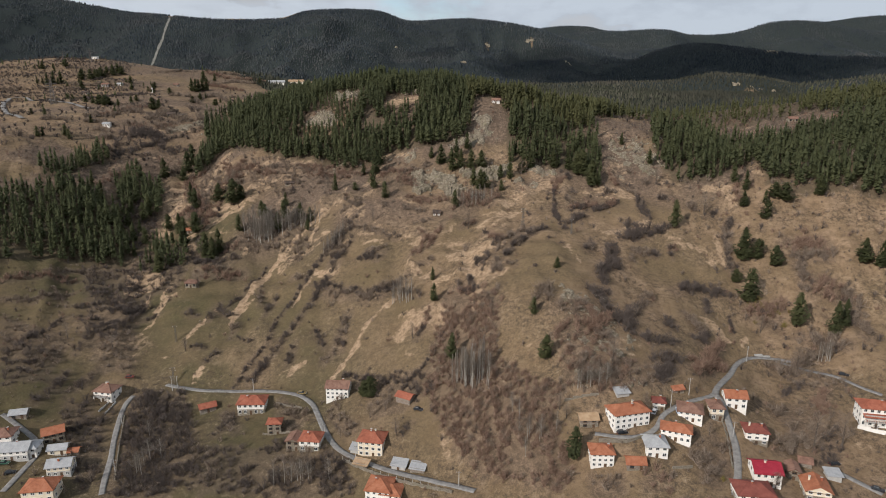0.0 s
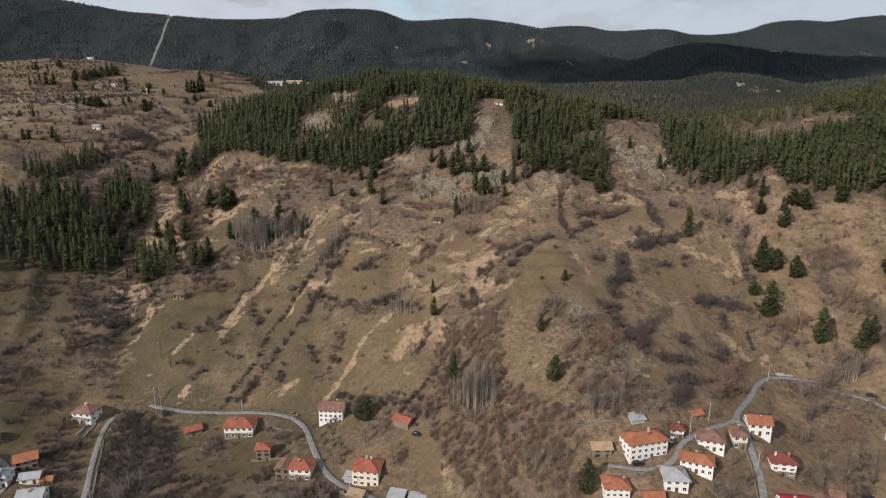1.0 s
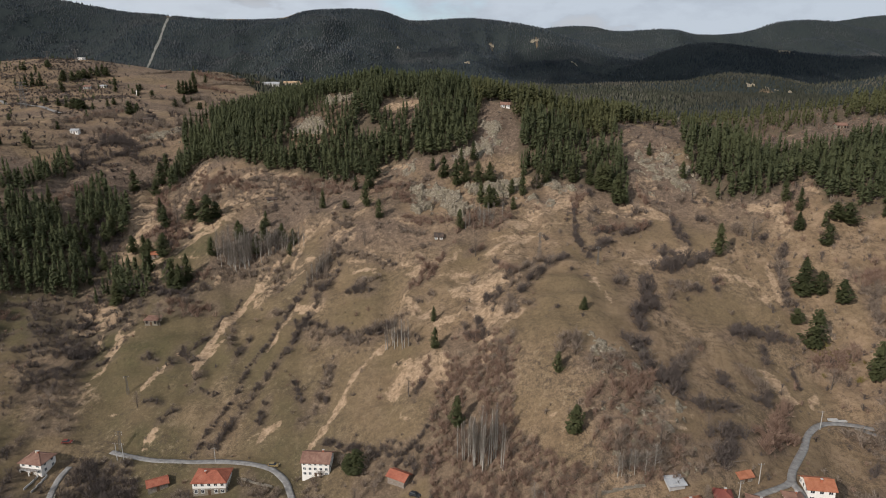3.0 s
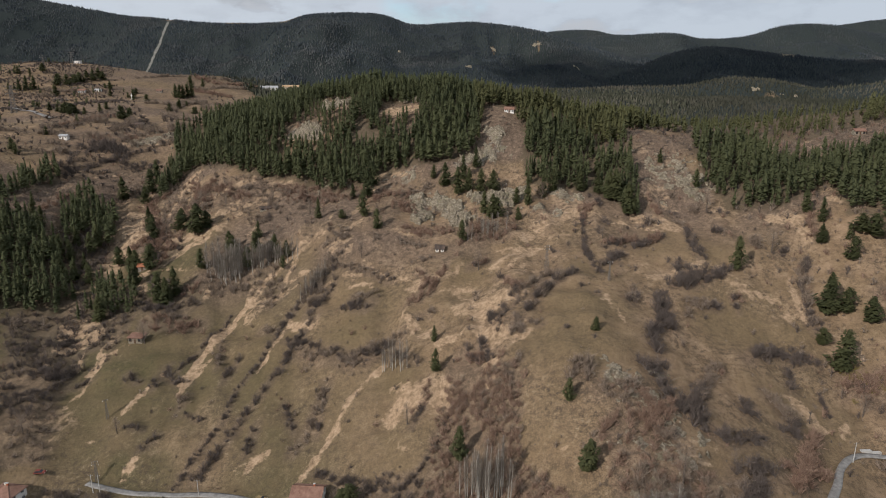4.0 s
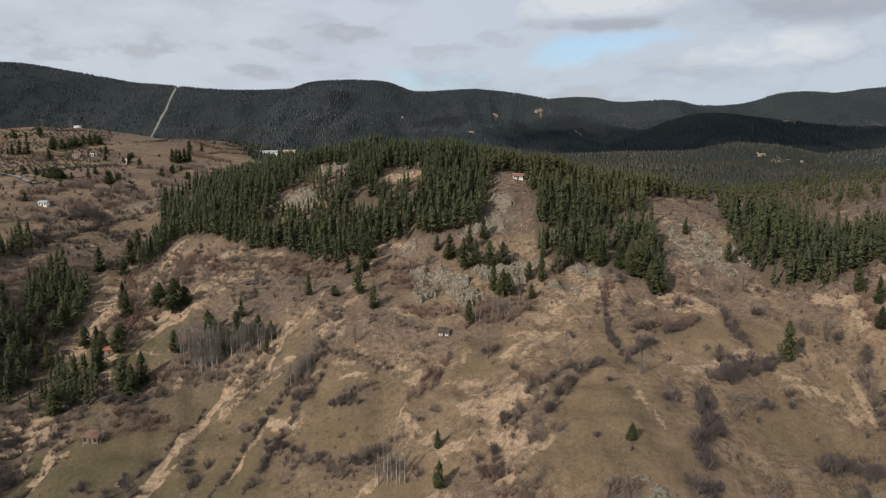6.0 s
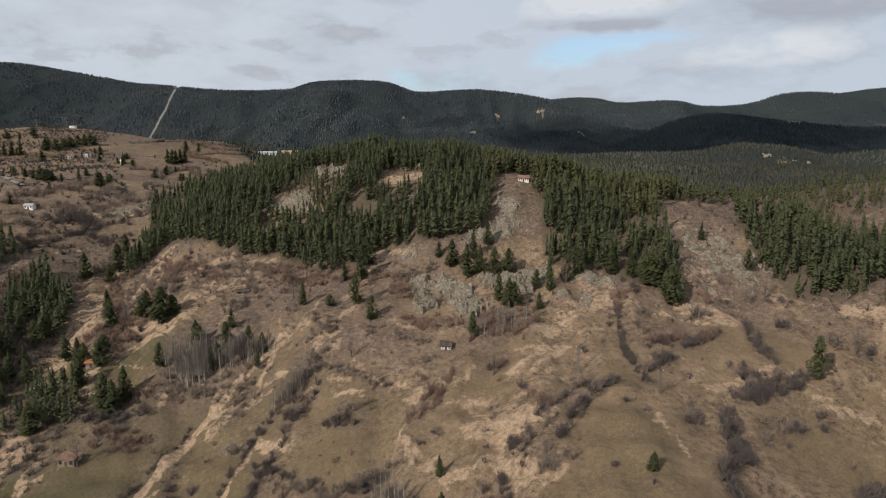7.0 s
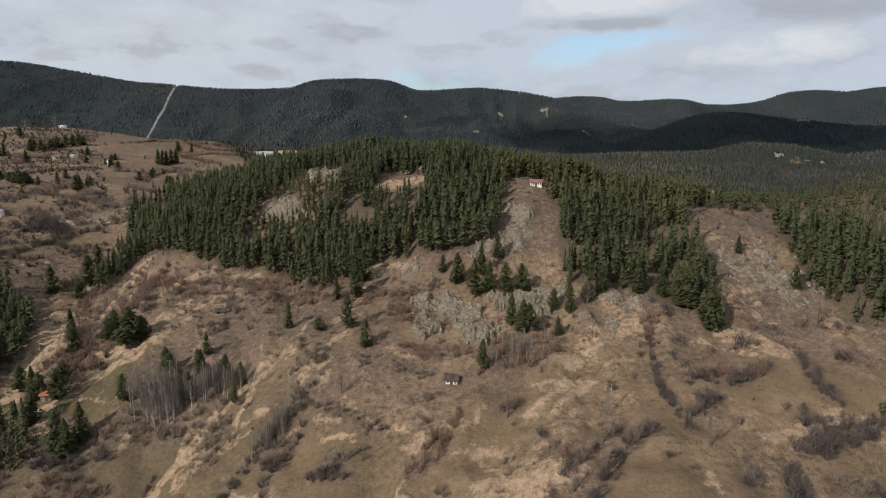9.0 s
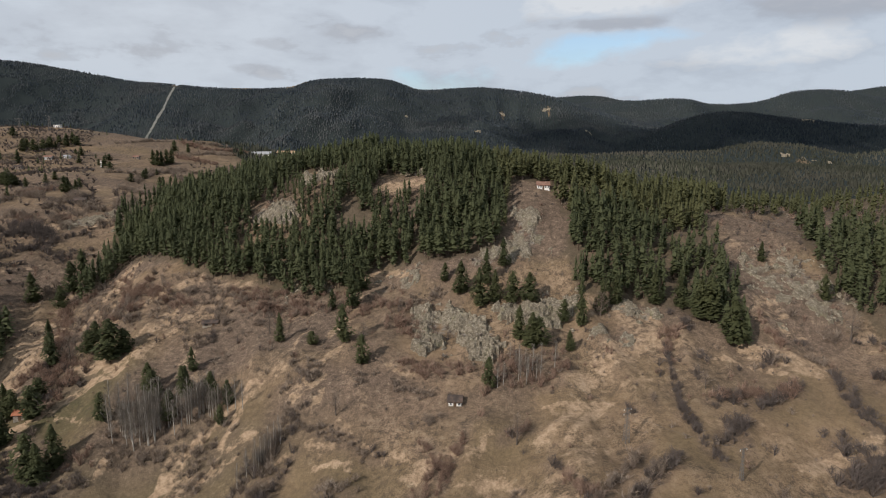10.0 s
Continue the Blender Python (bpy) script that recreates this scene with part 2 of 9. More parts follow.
ROAD_BEDS = []
for width, line in ROADS:
    legs = np.array(line, float)
    run = np.r_[0, np.cumsum(np.hypot(*np.diff(legs, axis=0).T))]
    at = np.arange(0, run[-1] + 0.1, 1.5)
    bx, by = (glide(at, run, [np.float64(v) for v in legs[:, k]]) for k in (0, 1))
    bz = hillside(bx, by)
    soft_ = np.r_[[bz[0]] * 8, bz, [bz[-1]] * 8]
    bz = np.convolve(soft_, np.ones(17) / 17, "valid")
    ROAD_BEDS.append((width, np.c_[bx, by, bz]))


def ground(x, y):
    """Height of the land with the roads cut into it, metres."""
    x, y = np.atleast_1d(np.asarray(x, float)), np.atleast_1d(np.asarray(y, float))
    z = hillside(x, y)
    for width, bed in ROAD_BEDS:
        lo, hi = bed.min(0) - 12, bed.max(0) + 12
        k = np.where((x > lo[0]) & (x < hi[0]) & (y > lo[1]) & (y < hi[1]))[0]
        for part in np.array_split(k, max(1, len(k) // 4000)):
            d = np.hypot(x[part, None] - bed[None, :, 0], y[part, None] - bed[None, :, 1])
            n = d.argmin(1)
            s = step01(width * 0.5 + 7.5, width * 0.5 + 1.6, d[np.arange(len(part)), n])
            z[part] = z[part] * (1 - s) + (bed[n, 2] - 0.12) * s
    return z

# ---- materials ----
class Mat:
    """A node material under construction, with short calls for its nodes."""

    def __init__(self, name):
        self.m = bpy.data.materials.new(name)
        self.m.use_nodes = True
        self.t = self.m.node_tree
        self.b = self.t.nodes["Principled BSDF"]
        self.coord = None

    def put(self, sock, v):
        if isinstance(v, (int, float)):
            sock.default_value = v
        elif isinstance(v, tuple):
            sock.default_value = (*v, 1.0) if len(v) == 3 and len(sock.default_value) == 4 else v
        else:
            self.t.links.new(v, sock)

    def place(self):
        if self.coord is None:
            self.coord = self.t.nodes.new("ShaderNodeNewGeometry").outputs["Position"]
        return self.coord

    def local(self):
        return self.t.nodes.new("ShaderNodeTexCoord").outputs["Object"]

    def noise(self, scale, detail=4.0, rough=0.55, at=None, squash=None, distort=0.0):
        n = self.t.nodes.new("ShaderNodeTexNoise")
        n.inputs["Scale"].default_value, n.inputs["Detail"].default_value, n.inputs["Roughness"].default_value = scale, detail, rough
        n.inputs["Distortion"].default_value = distort
        v = at if at is not None else self.place()
        if squash:
            mp = self.t.nodes.new("ShaderNodeMapping")
            mp.inputs["Scale"].default_value = squash
            self.t.links.new(v, mp.inputs["Vector"])
            v = mp.outputs[0]
        self.t.links.new(v, n.inputs["Vector"])
        return n.outputs["Fac"]

    def wave(self, scale, at, squash=(1, 1, 1), distort=0.3, profile="SAW", axis="X"):
        n = self.t.nodes.new("ShaderNodeTexWave")
        n.bands_direction, n.wave_profile = axis, profile
        n.inputs["Scale"].default_value, n.inputs["Distortion"].default_value = scale, distort
        mp = self.t.nodes.new("ShaderNodeMapping")
        mp.inputs["Scale"].default_value = squash
        self.t.links.new(at, mp.inputs["Vector"])
        self.t.links.new(mp.outputs[0], n.inputs["Vector"])
        return n.outputs["Fac"]

    def ramp(self, fac, *stops):
        n = self.t.nodes.new("ShaderNodeValToRGB")
        e = n.color_ramp.elements
        while len(e) < len(stops):
            e.new(0.5)
        for k, (p, c) in zip(e, stops):
            k.position, k.color = p, (c, c, c, 1) if isinstance(c, (int, float)) else (*c, 1)
        self.put(n.inputs["Fac"], fac)
        return n.outputs["Color"]

    def mix(self, fac, a, b, kind="MIX"):
        n = self.t.nodes.new("ShaderNodeMix")
        n.data_type, n.blend_type = "RGBA", kind
        self.put(n.inputs["Factor"], fac)
        self.put(n.inputs["A"], a)
        self.put(n.inputs["B"], b)
        return n.outputs["Result"]

    def math(self, op, a, b=0.0, clamp=False):
        n = self.t.nodes.new("ShaderNodeMath")
        n.operation, n.use_clamp = op, clamp
        self.put(n.inputs[0], a)
        self.put(n.inputs[1], b)
        return n.outputs[0]

    def attr(self, name):
        n = self.t.nodes.new("ShaderNodeAttribute")
        n.attribute_name = name
        return n.outputs["Fac"]

    def island(self):
        return self.t.nodes.new("ShaderNodeNewGeometry").outputs["Random Per Island"]

    def rand(self):
        return self.t.nodes.new("ShaderNodeObjectInfo").outputs["Random"]

    def done(self, colour, rough=0.85, bump=None, strength=0.3, metal=0.0, dist=0.05, spec=0.25):
        self.put(self.b.inputs["Base Color"], colour)
        self.put(self.b.inputs["Roughness"], rough)
        self.b.inputs["Metallic"].default_value = metal
        self.b.inputs["Specular IOR Level"].default_value = spec
        if bump is not None:
            n = self.t.nodes.new("ShaderNodeBump")
            n.inputs["Strength"].default_value, n.inputs["Distance"].default_value = strength, dist
            self.t.links.new(bump, n.inputs["Height"])
            self.t.links.new(n.outputs[0], self.b.inputs["Normal"])
        return self.m


def mat_ground():
    k = Mat("hill_grass")
    big, mid, fine = k.noise(0.018, 5), k.noise(0.11, 6, 0.65), k.noise(0.9, 6, 0.7)
    speck, tuft = k.noise(0.42, 8, 0.78), k.noise(2.4, 5, 0.75)
    grass = k.ramp(mid, (0.30, (0.154, 0.105, 0.062)), (0.50, (0.218, 0.149, 0.091)), (0.68, (0.290, 0.200, 0.129)))
    olive = k.ramp(fine, (0.3, (0.116, 0.085, 0.046)), (0.7, (0.190, 0.138, 0.080)))
    c = k.mix(k.ramp(big, (0.44, 0.0), (0.60, 0.55)), grass, olive)
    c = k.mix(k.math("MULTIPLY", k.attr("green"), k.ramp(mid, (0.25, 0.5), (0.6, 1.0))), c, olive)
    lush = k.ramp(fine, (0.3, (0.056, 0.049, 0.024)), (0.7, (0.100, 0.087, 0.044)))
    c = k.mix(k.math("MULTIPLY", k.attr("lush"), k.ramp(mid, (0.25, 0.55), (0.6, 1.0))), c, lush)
    litter = k.ramp(fine, (0.3, (0.085, 0.060, 0.048)), (0.7, (0.185, 0.132, 0.105)))
    c = k.mix(k.math("MULTIPLY", k.attr("scrub"), 0.8), c, litter)
    soil = k.ramp(speck, (0.34, (0.19, 0.130, 0.080)), (0.48, (0.30, 0.210, 0.134)), (0.64, (0.42, 0.305, 0.205)))
    rag = k.math("ADD", k.math("MULTIPLY", k.attr("bare"), 0.85), k.math("MULTIPLY", k.math("SUBTRACT", k.noise(0.16, 8, 0.72), 0.5), 2.2))
    open_ = k.ramp(rag, (0.50, 0.0), (0.68, 0.95))
    c = k.mix(open_, c, soil)
    pick = k.noise(0.055, 8, 0.68, squash=(1.0, 0.45, 1.0))
    worn = k.math("MULTIPLY", k.math("MULTIPLY", k.ramp(pick, (0.555, 0.0), (0.615, 0.75)), k.attr("worn")), k.ramp(speck, (0.42, 0.25), (0.54, 1.0)))
    worn = k.math("MULTIPLY", worn, k.math("SUBTRACT", 1.0, k.math("MULTIPLY", k.attr("green"), 0.85)))
    c = k.mix(worn, c, soil)
    over = k.math("MULTIPLY", k.math("SUBTRACT", 1.0, k.math("MULTIPLY", k.math("MAXIMUM", open_, worn), 0.65)), k.math("ADD", 0.45, k.math("MULTIPLY", k.math("MAXIMUM", k.attr("scrub"), k.ramp(k.noise(0.03, 4), (0.45, 0.0), (0.58, 1.0))), 0.55)))
    over = k.math("MULTIPLY", over, k.math("SUBTRACT", 1.0, k.math("MULTIPLY", k.attr("green"), 0.45)))
    lightly = k.math("MULTIPLY", over, k.math("SUBTRACT", 1.0, k.math("MULTIPLY", k.attr("green"), 0.8)))
    stone = k.ramp(k.noise(0.7, 8, 0.7), (0.3, (0.105, 0.095, 0.080)), (0.55, (0.25, 0.23, 0.195)), (0.75, (0.40, 0.375, 0.325)))
    ragr = k.math("ADD", k.math("MULTIPLY", k.attr("rocky"), 0.7), k.math("MULTIPLY", k.math("SUBTRACT", k.noise(0.30, 8, 0.75), 0.5), 2.0))
    c = k.mix(k.ramp(ragr, (0.45, 0.0), (0.75, 0.9)), c, stone)
    # dead stalks, tussocks and low growth
    c = k.mix(k.math("MULTIPLY", k.ramp(speck, (0.40, 0.9), (0.51, 0.0)), over), c, (0.062, 0.047, 0.035))
    c = k.mix(k.math("MULTIPLY", k.ramp(speck, (0.55, 0.0), (0.66, 0.60)), lightly), c, (0.37, 0.290, 0.200))
    c = k.mix(k.math("MULTIPLY", k.ramp(tuft, (0.38, 0.75), (0.52, 0.0)), over), c, (0.065, 0.050, 0.036))
    c = k.mix(k.math("MULTIPLY", k.ramp(tuft, (0.54, 0.0), (0.68, 0.45)), lightly), c, (0.32, 0.25, 0.17))
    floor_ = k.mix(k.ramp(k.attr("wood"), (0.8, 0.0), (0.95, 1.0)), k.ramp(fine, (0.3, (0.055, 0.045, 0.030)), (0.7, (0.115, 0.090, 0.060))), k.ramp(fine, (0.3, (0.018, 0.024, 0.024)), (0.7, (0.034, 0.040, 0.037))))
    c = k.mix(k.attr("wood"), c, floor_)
    h = k.math("ADD", k.math("MULTIPLY", fine, 0.6), k.math("ADD", k.math("MULTIPLY", tuft, 0.25), k.math("MULTIPLY", speck, 0.9)))
    return k.done(c, 0.95, h, 0.8, dist=0.6, spec=0.1)


def mat_needles(name, dark, mid_, light):
    k = Mat(name)
    r = k.math("ADD", k.math("MULTIPLY", k.island(), 0.30), k.math("ADD", k.math("MULTIPLY", k.rand(), 0.25), k.math("MULTIPLY", k.noise(0.22, 2), 0.5)))
    c = k.ramp(r, (0.1, dark), (0.5, mid_), (0.95, light))
    c = k.mix(k.ramp(k.noise(1.3, 3), (0.35, 0.0), (0.7, 0.5)), c, dark)
    c = k.mix(k.ramp(k.noise(0.03, 2), (0.40, 0.0), (0.65, 0.55)), c, light)
    m = k.done(c, 0.75, spec=0.2)
    # needles let some light through
    thin, both = k.t.nodes.new("ShaderNodeBsdfTranslucent"), k.t.nodes.new("ShaderNodeMixShader")
    k.put(thin.inputs["Color"], c)
    both.inputs["Fac"].default_value = 0.5
    k.t.links.new(k.b.outputs[0], both.inputs[1])
    k.t.links.new(thin.outputs[0], both.inputs[2])
    k.t.links.new(both.outputs[0], k.t.nodes["Material Output"].inputs["Surface"])
    return m


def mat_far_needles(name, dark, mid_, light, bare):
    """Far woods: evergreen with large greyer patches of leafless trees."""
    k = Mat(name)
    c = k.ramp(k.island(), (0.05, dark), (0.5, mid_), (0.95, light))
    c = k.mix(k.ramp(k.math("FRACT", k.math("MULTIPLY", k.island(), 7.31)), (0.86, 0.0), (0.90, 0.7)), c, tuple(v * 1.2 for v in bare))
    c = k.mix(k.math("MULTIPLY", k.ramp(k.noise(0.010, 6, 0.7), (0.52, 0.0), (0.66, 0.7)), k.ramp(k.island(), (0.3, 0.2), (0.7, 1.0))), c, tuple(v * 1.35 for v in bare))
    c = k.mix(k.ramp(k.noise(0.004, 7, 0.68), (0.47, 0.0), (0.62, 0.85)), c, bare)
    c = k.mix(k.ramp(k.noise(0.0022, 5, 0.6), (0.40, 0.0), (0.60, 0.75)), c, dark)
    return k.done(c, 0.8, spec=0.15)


def mat_twigs(name, a, b, c_):
    k = Mat(name)
    r = k.math("ADD", k.math("MULTIPLY", k.island(), 0.5), k.math("MULTIPLY", k.noise(0.16, 3), 0.6))
    return k.done(k.ramp(r, (0.2, a), (0.55, b), (0.9, c_)), 0.9, spec=0.15)


def mat_bark(name, a, b):
    k = Mat(name)
    n = k.noise(2.0, 5, 0.7, squash=(1, 1, 0.3))
    return k.done(k.ramp(n, (0.3, a), (0.7, b)), 0.9, n, 0.6, spec=0.1)


def mat_stone(name, a, b, c_, scale=0.8):
    k = Mat(name)
    n, f = k.noise(scale, 8, 0.7), k.noise(scale * 5, 6, 0.65)
    c = k.ramp(n, (0.28, a), (0.5, b), (0.72, c_))
    c = k.mix(k.ramp(f, (0.40, 0.85), (0.56, 0.0)), c, a)
    c = k.mix(k.ramp(k.noise(0.25, 4), (0.55, 0.0), (0.7, 0.4)), c, (0.20, 0.19, 0.10))
    return k.done(c, 0.92, k.math("ADD", n, k.math("MULTIPLY", f, 0.7)), 1.0, dist=0.9, spec=0.15)


def mat_plain(name, col, vary=0.25, scale=1.5, rough=0.8, metal=0.0, spec=0.25, dirt=(0.12, 0.10, 0.08), dirty=0.3):
    k = Mat(name)
    n, f = k.noise(scale, 5, 0.6), k.noise(scale * 7, 4, 0.6)
    lo, hi = tuple(v * (1 - vary) for v in col), tuple(min(v * (1 + vary), 0.9) for v in col)
    c = k.ramp(n, (0.3, lo), (0.7, hi))
    c = k.mix(k.ramp(f, (0.50, 0.0), (0.80, dirty)), c, dirt)
    return k.done(c, rough, f, 0.25, metal=metal, spec=spec)


def mat_cloud():
    """Cloud thin enough to pass a little of the sun."""
    k = Mat("cloud_white")
    m = k.done((0.85, 0.86, 0.88), 1.0, spec=0.0)
    clear, both = k.t.nodes.new("ShaderNodeBsdfTransparent"), k.t.nodes.new("ShaderNodeMixShader")
    both.inputs["Fac"].default_value = 0.75
    k.t.links.new(k.b.outputs[0], both.inputs[1])
    k.t.links.new(clear.outputs[0], both.inputs[2])
    k.t.links.new(both.outputs[0], k.t.nodes["Material Output"].inputs["Surface"])
    return m


def mat_roof(name, a, b, c_, metal=0.0, rough=0.8):
    """Fired clay pantiles: courses along the slope, mottled with age."""
    k = Mat(name)
    at = k.local()
    rows = k.wave(1.6, at, (0, 1, 0.6), 0.2, axis="Y")
    cols = k.wave(2.4, at, (1, 0, 0), 0.1, "SIN")
    n = k.noise(0.5, 6, 0.65)
    c = k.ramp(k.math("ADD", k.math("MULTIPLY", n, 0.8), k.math("MULTIPLY", k.noise(3.5, 4, 0.7), 0.25)), (0.32, a), (0.5, b), (0.72, c_))
    c = k.mix(k.ramp(rows, (0.0, 0.35), (0.25, 0.0)), c, tuple(v * 0.45 for v in a))
    return k.done(c, rough, k.math("ADD", rows, k.math("MULTIPLY", cols, 0.6)), 0.5, metal=metal, dist=0.06)


M = dict(
    ground=mat_ground(),
    pine=mat_needles("pine_needles", (0.068, 0.079, 0.041), (0.092, 0.105, 0.053), (0.132, 0.142, 0.068)),
    young_pine=mat_needles("pale_pine_needles", (0.092, 0.098, 0.048), (0.122, 0.126, 0.058), (0.160, 0.158, 0.072)),
    spruce=mat_needles("spruce_needles", (0.044, 0.052, 0.025), (0.073, 0.082, 0.037), (0.118, 0.122, 0.055)),
    # far needles are bluer and greyer: the haze of distance is painted into them
    farwood=mat_far_needles("hazy_conifer_needles", (0.020, 0.027, 0.034), (0.031, 0.040, 0.047), (0.047, 0.056, 0.060), (0.068, 0.067, 0.065)),
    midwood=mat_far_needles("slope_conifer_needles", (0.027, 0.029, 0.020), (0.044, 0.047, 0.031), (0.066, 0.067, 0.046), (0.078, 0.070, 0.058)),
    ride=mat_stone("pale_rubble", (0.10, 0.094, 0.08), (0.21, 0.20, 0.178), (0.36, 0.345, 0.31), 0.10),
    twig_dark=mat_twigs("dark_twigs", (0.060, 0.049, 0.043), (0.094, 0.076, 0.067), (0.142, 0.117, 0.102)),
    twig_grey=mat_twigs("grey_twigs", (0.096, 0.072, 0.057), (0.182, 0.140, 0.108), (0.30, 0.245, 0.195)),
    twig_brown=mat_twigs("brown_twigs", (0.118, 0.075, 0.055), (0.205, 0.134, 0.099), (0.31, 0.218, 0.164)),
    twig_yellow=mat_twigs("yellow_twigs", (0.09, 0.07, 0.02), (0.16, 0.13, 0.04), (0.25, 0.20, 0.08)),
    bark=mat_bark("pine_bark", (0.035, 0.026, 0.020), (0.13, 0.085, 0.06)),
    pale_bark=mat_bark("pale_bark", (0.16, 0.145, 0.125), (0.42, 0.39, 0.34)),
    twig_pale=mat_twigs("pale_twigs", (0.10, 0.085, 0.07), (0.17, 0.145, 0.12), (0.29, 0.25, 0.21)),
    dark_bark=mat_bark("dark_bark", (0.05, 0.042, 0.035), (0.14, 0.115, 0.095)),
    rock=mat_stone("grey_rock", (0.090, 0.074, 0.054), (0.285, 0.240, 0.175), (0.60, 0.53, 0.41), 0.85),
    asphalt=mat_plain("old_asphalt", (0.20, 0.192, 0.182), 0.35, 0.6, 0.9, dirty=0.4),
    white=mat_plain("white_plaster", (0.74, 0.71, 0.66), 0.06, 0.8, 0.85, dirt=(0.42, 0.38, 0.32), dirty=0.45),
    cream=mat_plain("cream_plaster", (0.68, 0.60, 0.47), 0.10, 0.8, 0.85, dirt=(0.35, 0.30, 0.23), dirty=0.45),
    stone=mat_stone("rubble_stone", (0.20, 0.175, 0.14), (0.40, 0.35, 0.28), (0.58, 0.52, 0.43), 2.2),
    concrete=mat_plain("grey_concrete", (0.40, 0.39, 0.37), 0.15, 0.9, 0.9),
    wood=mat_plain("weathered_planks", (0.21, 0.175, 0.145), 0.4, 2.0, 0.9),
    brown_wood=mat_plain("brown_painted_wood", (0.10, 0.06, 0.035), 0.3, 2.0, 0.7),
    white_wood=mat_plain("white_painted_wood", (0.72, 0.71, 0.68), 0.05, 2.0, 0.6, dirty=0.1),
    brick=mat_plain("red_brick", (0.34, 0.11, 0.06), 0.25, 2.5, 0.85),
    metal=mat_plain("galvanised_steel", (0.13, 0.12, 0.11), 0.2, 2.0, 0.6, metal=0.3),
    glass=mat_plain("window_glass", (0.025, 0.03, 0.035), 0.2, 1.0, 0.12, spec=0.6, dirty=0.05),
    rubber=mat_plain("tyre_rubber", (0.02, 0.02, 0.02), 0.2, 3.0, 0.8),
    cloud=mat_cloud(),
    roof_orange=mat_roof("orange_roof_tiles", (0.21, 0.078, 0.042), (0.32, 0.118, 0.062), (0.41, 0.18, 0.105)),
    roof_red=mat_roof("red_roof_tiles", (0.18, 0.060, 0.038), (0.29, 0.093, 0.056), (0.37, 0.145, 0.09)),
    roof_old=mat_roof("old_roof_tiles", (0.12, 0.068, 0.050), (0.20, 0.110, 0.080), (0.29, 0.175, 0.13)),
    roof_brown=mat_roof("dark_red_roof_tiles", (0.11, 0.035, 0.028), (0.18, 0.055, 0.042), (0.25, 0.085, 0.062)),
    roof_crimson=mat_roof("crimson_roof_sheet", (0.20, 0.012, 0.024), (0.27, 0.018, 0.034), (0.34, 0.036, 0.055), rough=0.55),
    roof_tan=mat_roof("faded_tan_tiles", (0.26, 0.17, 0.10), (0.37, 0.25, 0.15), (0.46, 0.34, 0.22)),
    roof_dark=mat_roof("dark_broken_roof", (0.035, 0.028, 0.024), (0.065, 0.050, 0.042), (0.15, 0.095, 0.07)),
    roof_grey=mat_roof("grey_metal_roof", (0.25, 0.255, 0.26), (0.33, 0.335, 0.34), (0.42, 0.425, 0.43), 0.0, 0.7),
    paint_black=mat_plain("black_car_paint", (0.015, 0.016, 0.02), 0.1, 1.0, 0.3, spec=0.5, dirty=0.1),
    paint_white=mat_plain("white_car_paint", (0.70, 0.70, 0.70), 0.05, 1.0, 0.3, spec=0.5, dirty=0.1),
    paint_blue=mat_plain("pale_blue_car_paint", (0.42, 0.50, 0.60), 0.05, 1.0, 0.3, spec=0.5, dirty=0.1),
    paint_green=mat_plain("green_car_paint", (0.03, 0.09, 0.06), 0.1, 1.0, 0.35, spec=0.5, dirty=0.1),
    paint_yellow=mat_plain("yellow_machine_paint", (0.22, 0.16, 0.07), 0.1, 1.0, 0.4, dirty=0.3),
    paint_red=mat_plain("dull_red_machine_paint", (0.16, 0.035, 0.025), 0.1, 1.0, 0.5, dirty=0.3),
)

# ---- the ground sheet ----
def inside(poly, x, y):
    """Which of the points lie inside a plan polygon."""
    r = np.zeros(np.shape(x), bool)
    n = len(poly)
    for i in range(n):
        (x0, y0), (x1, y1) = poly[i], poly[i - 1]
        if y0 == y1:
            continue
        r ^= ((y0 > y) != (y1 > y)) & (x < (x1 - x0) * (y - y0) / (y1 - y0) + x0)
    return r


def off_line(line, x, y):
    """Distance from points to a plan polyline."""
    best = np.full(np.shape(x), 1e9)
    for (x0, y0), (x1, y1) in zip(line[:-1], line[1:]):
        dx, dy = x1 - x0, y1 - y0
        t = np.clip(((x - x0) * dx + (y - y0) * dy) / (dx * dx + dy * dy + 1e-9), 0, 1)
        best = np.minimum(best, np.hypot(x - x0 - t * dx, y - y0 - t * dy))
    return best


def spread(fine, first, last, step, grow, cap):
    vals = [first]
    while (vals[-1] < last) if step > 0 else (vals[-1] > last):
        vals.append(vals[-1] + step)
        step = max(-cap, min(cap, step * grow))
    return vals[1:]


def raw_mesh(name, verts, tris, mats, index=None, smooth=False):
    """A mesh straight from arrays of corners and triangles."""
    me = bpy.data.meshes.new(name)
    verts, tris = np.asarray(verts, np.float32), np.asarray(tris, np.int32)
    me.vertices.add(len(verts))
    me.vertices.foreach_set("co", verts.ravel())
    n = tris.shape[1]
    me.loops.add(tris.size)
    me.loops.foreach_set("vertex_index", tris.ravel())
    me.polygons.add(len(tris))
    me.polygons.foreach_set("loop_start", np.arange(0, tris.size, n, dtype=np.int32))
    for m in mats:
        me.materials.append(m)
    if index is not None:
        me.polygons.foreach_set("material_index", np.asarray(index, np.int32))
    me.polygons.foreach_set("use_smooth", np.full(len(tris), smooth))
    me.update(calc_edges=True)
    return me


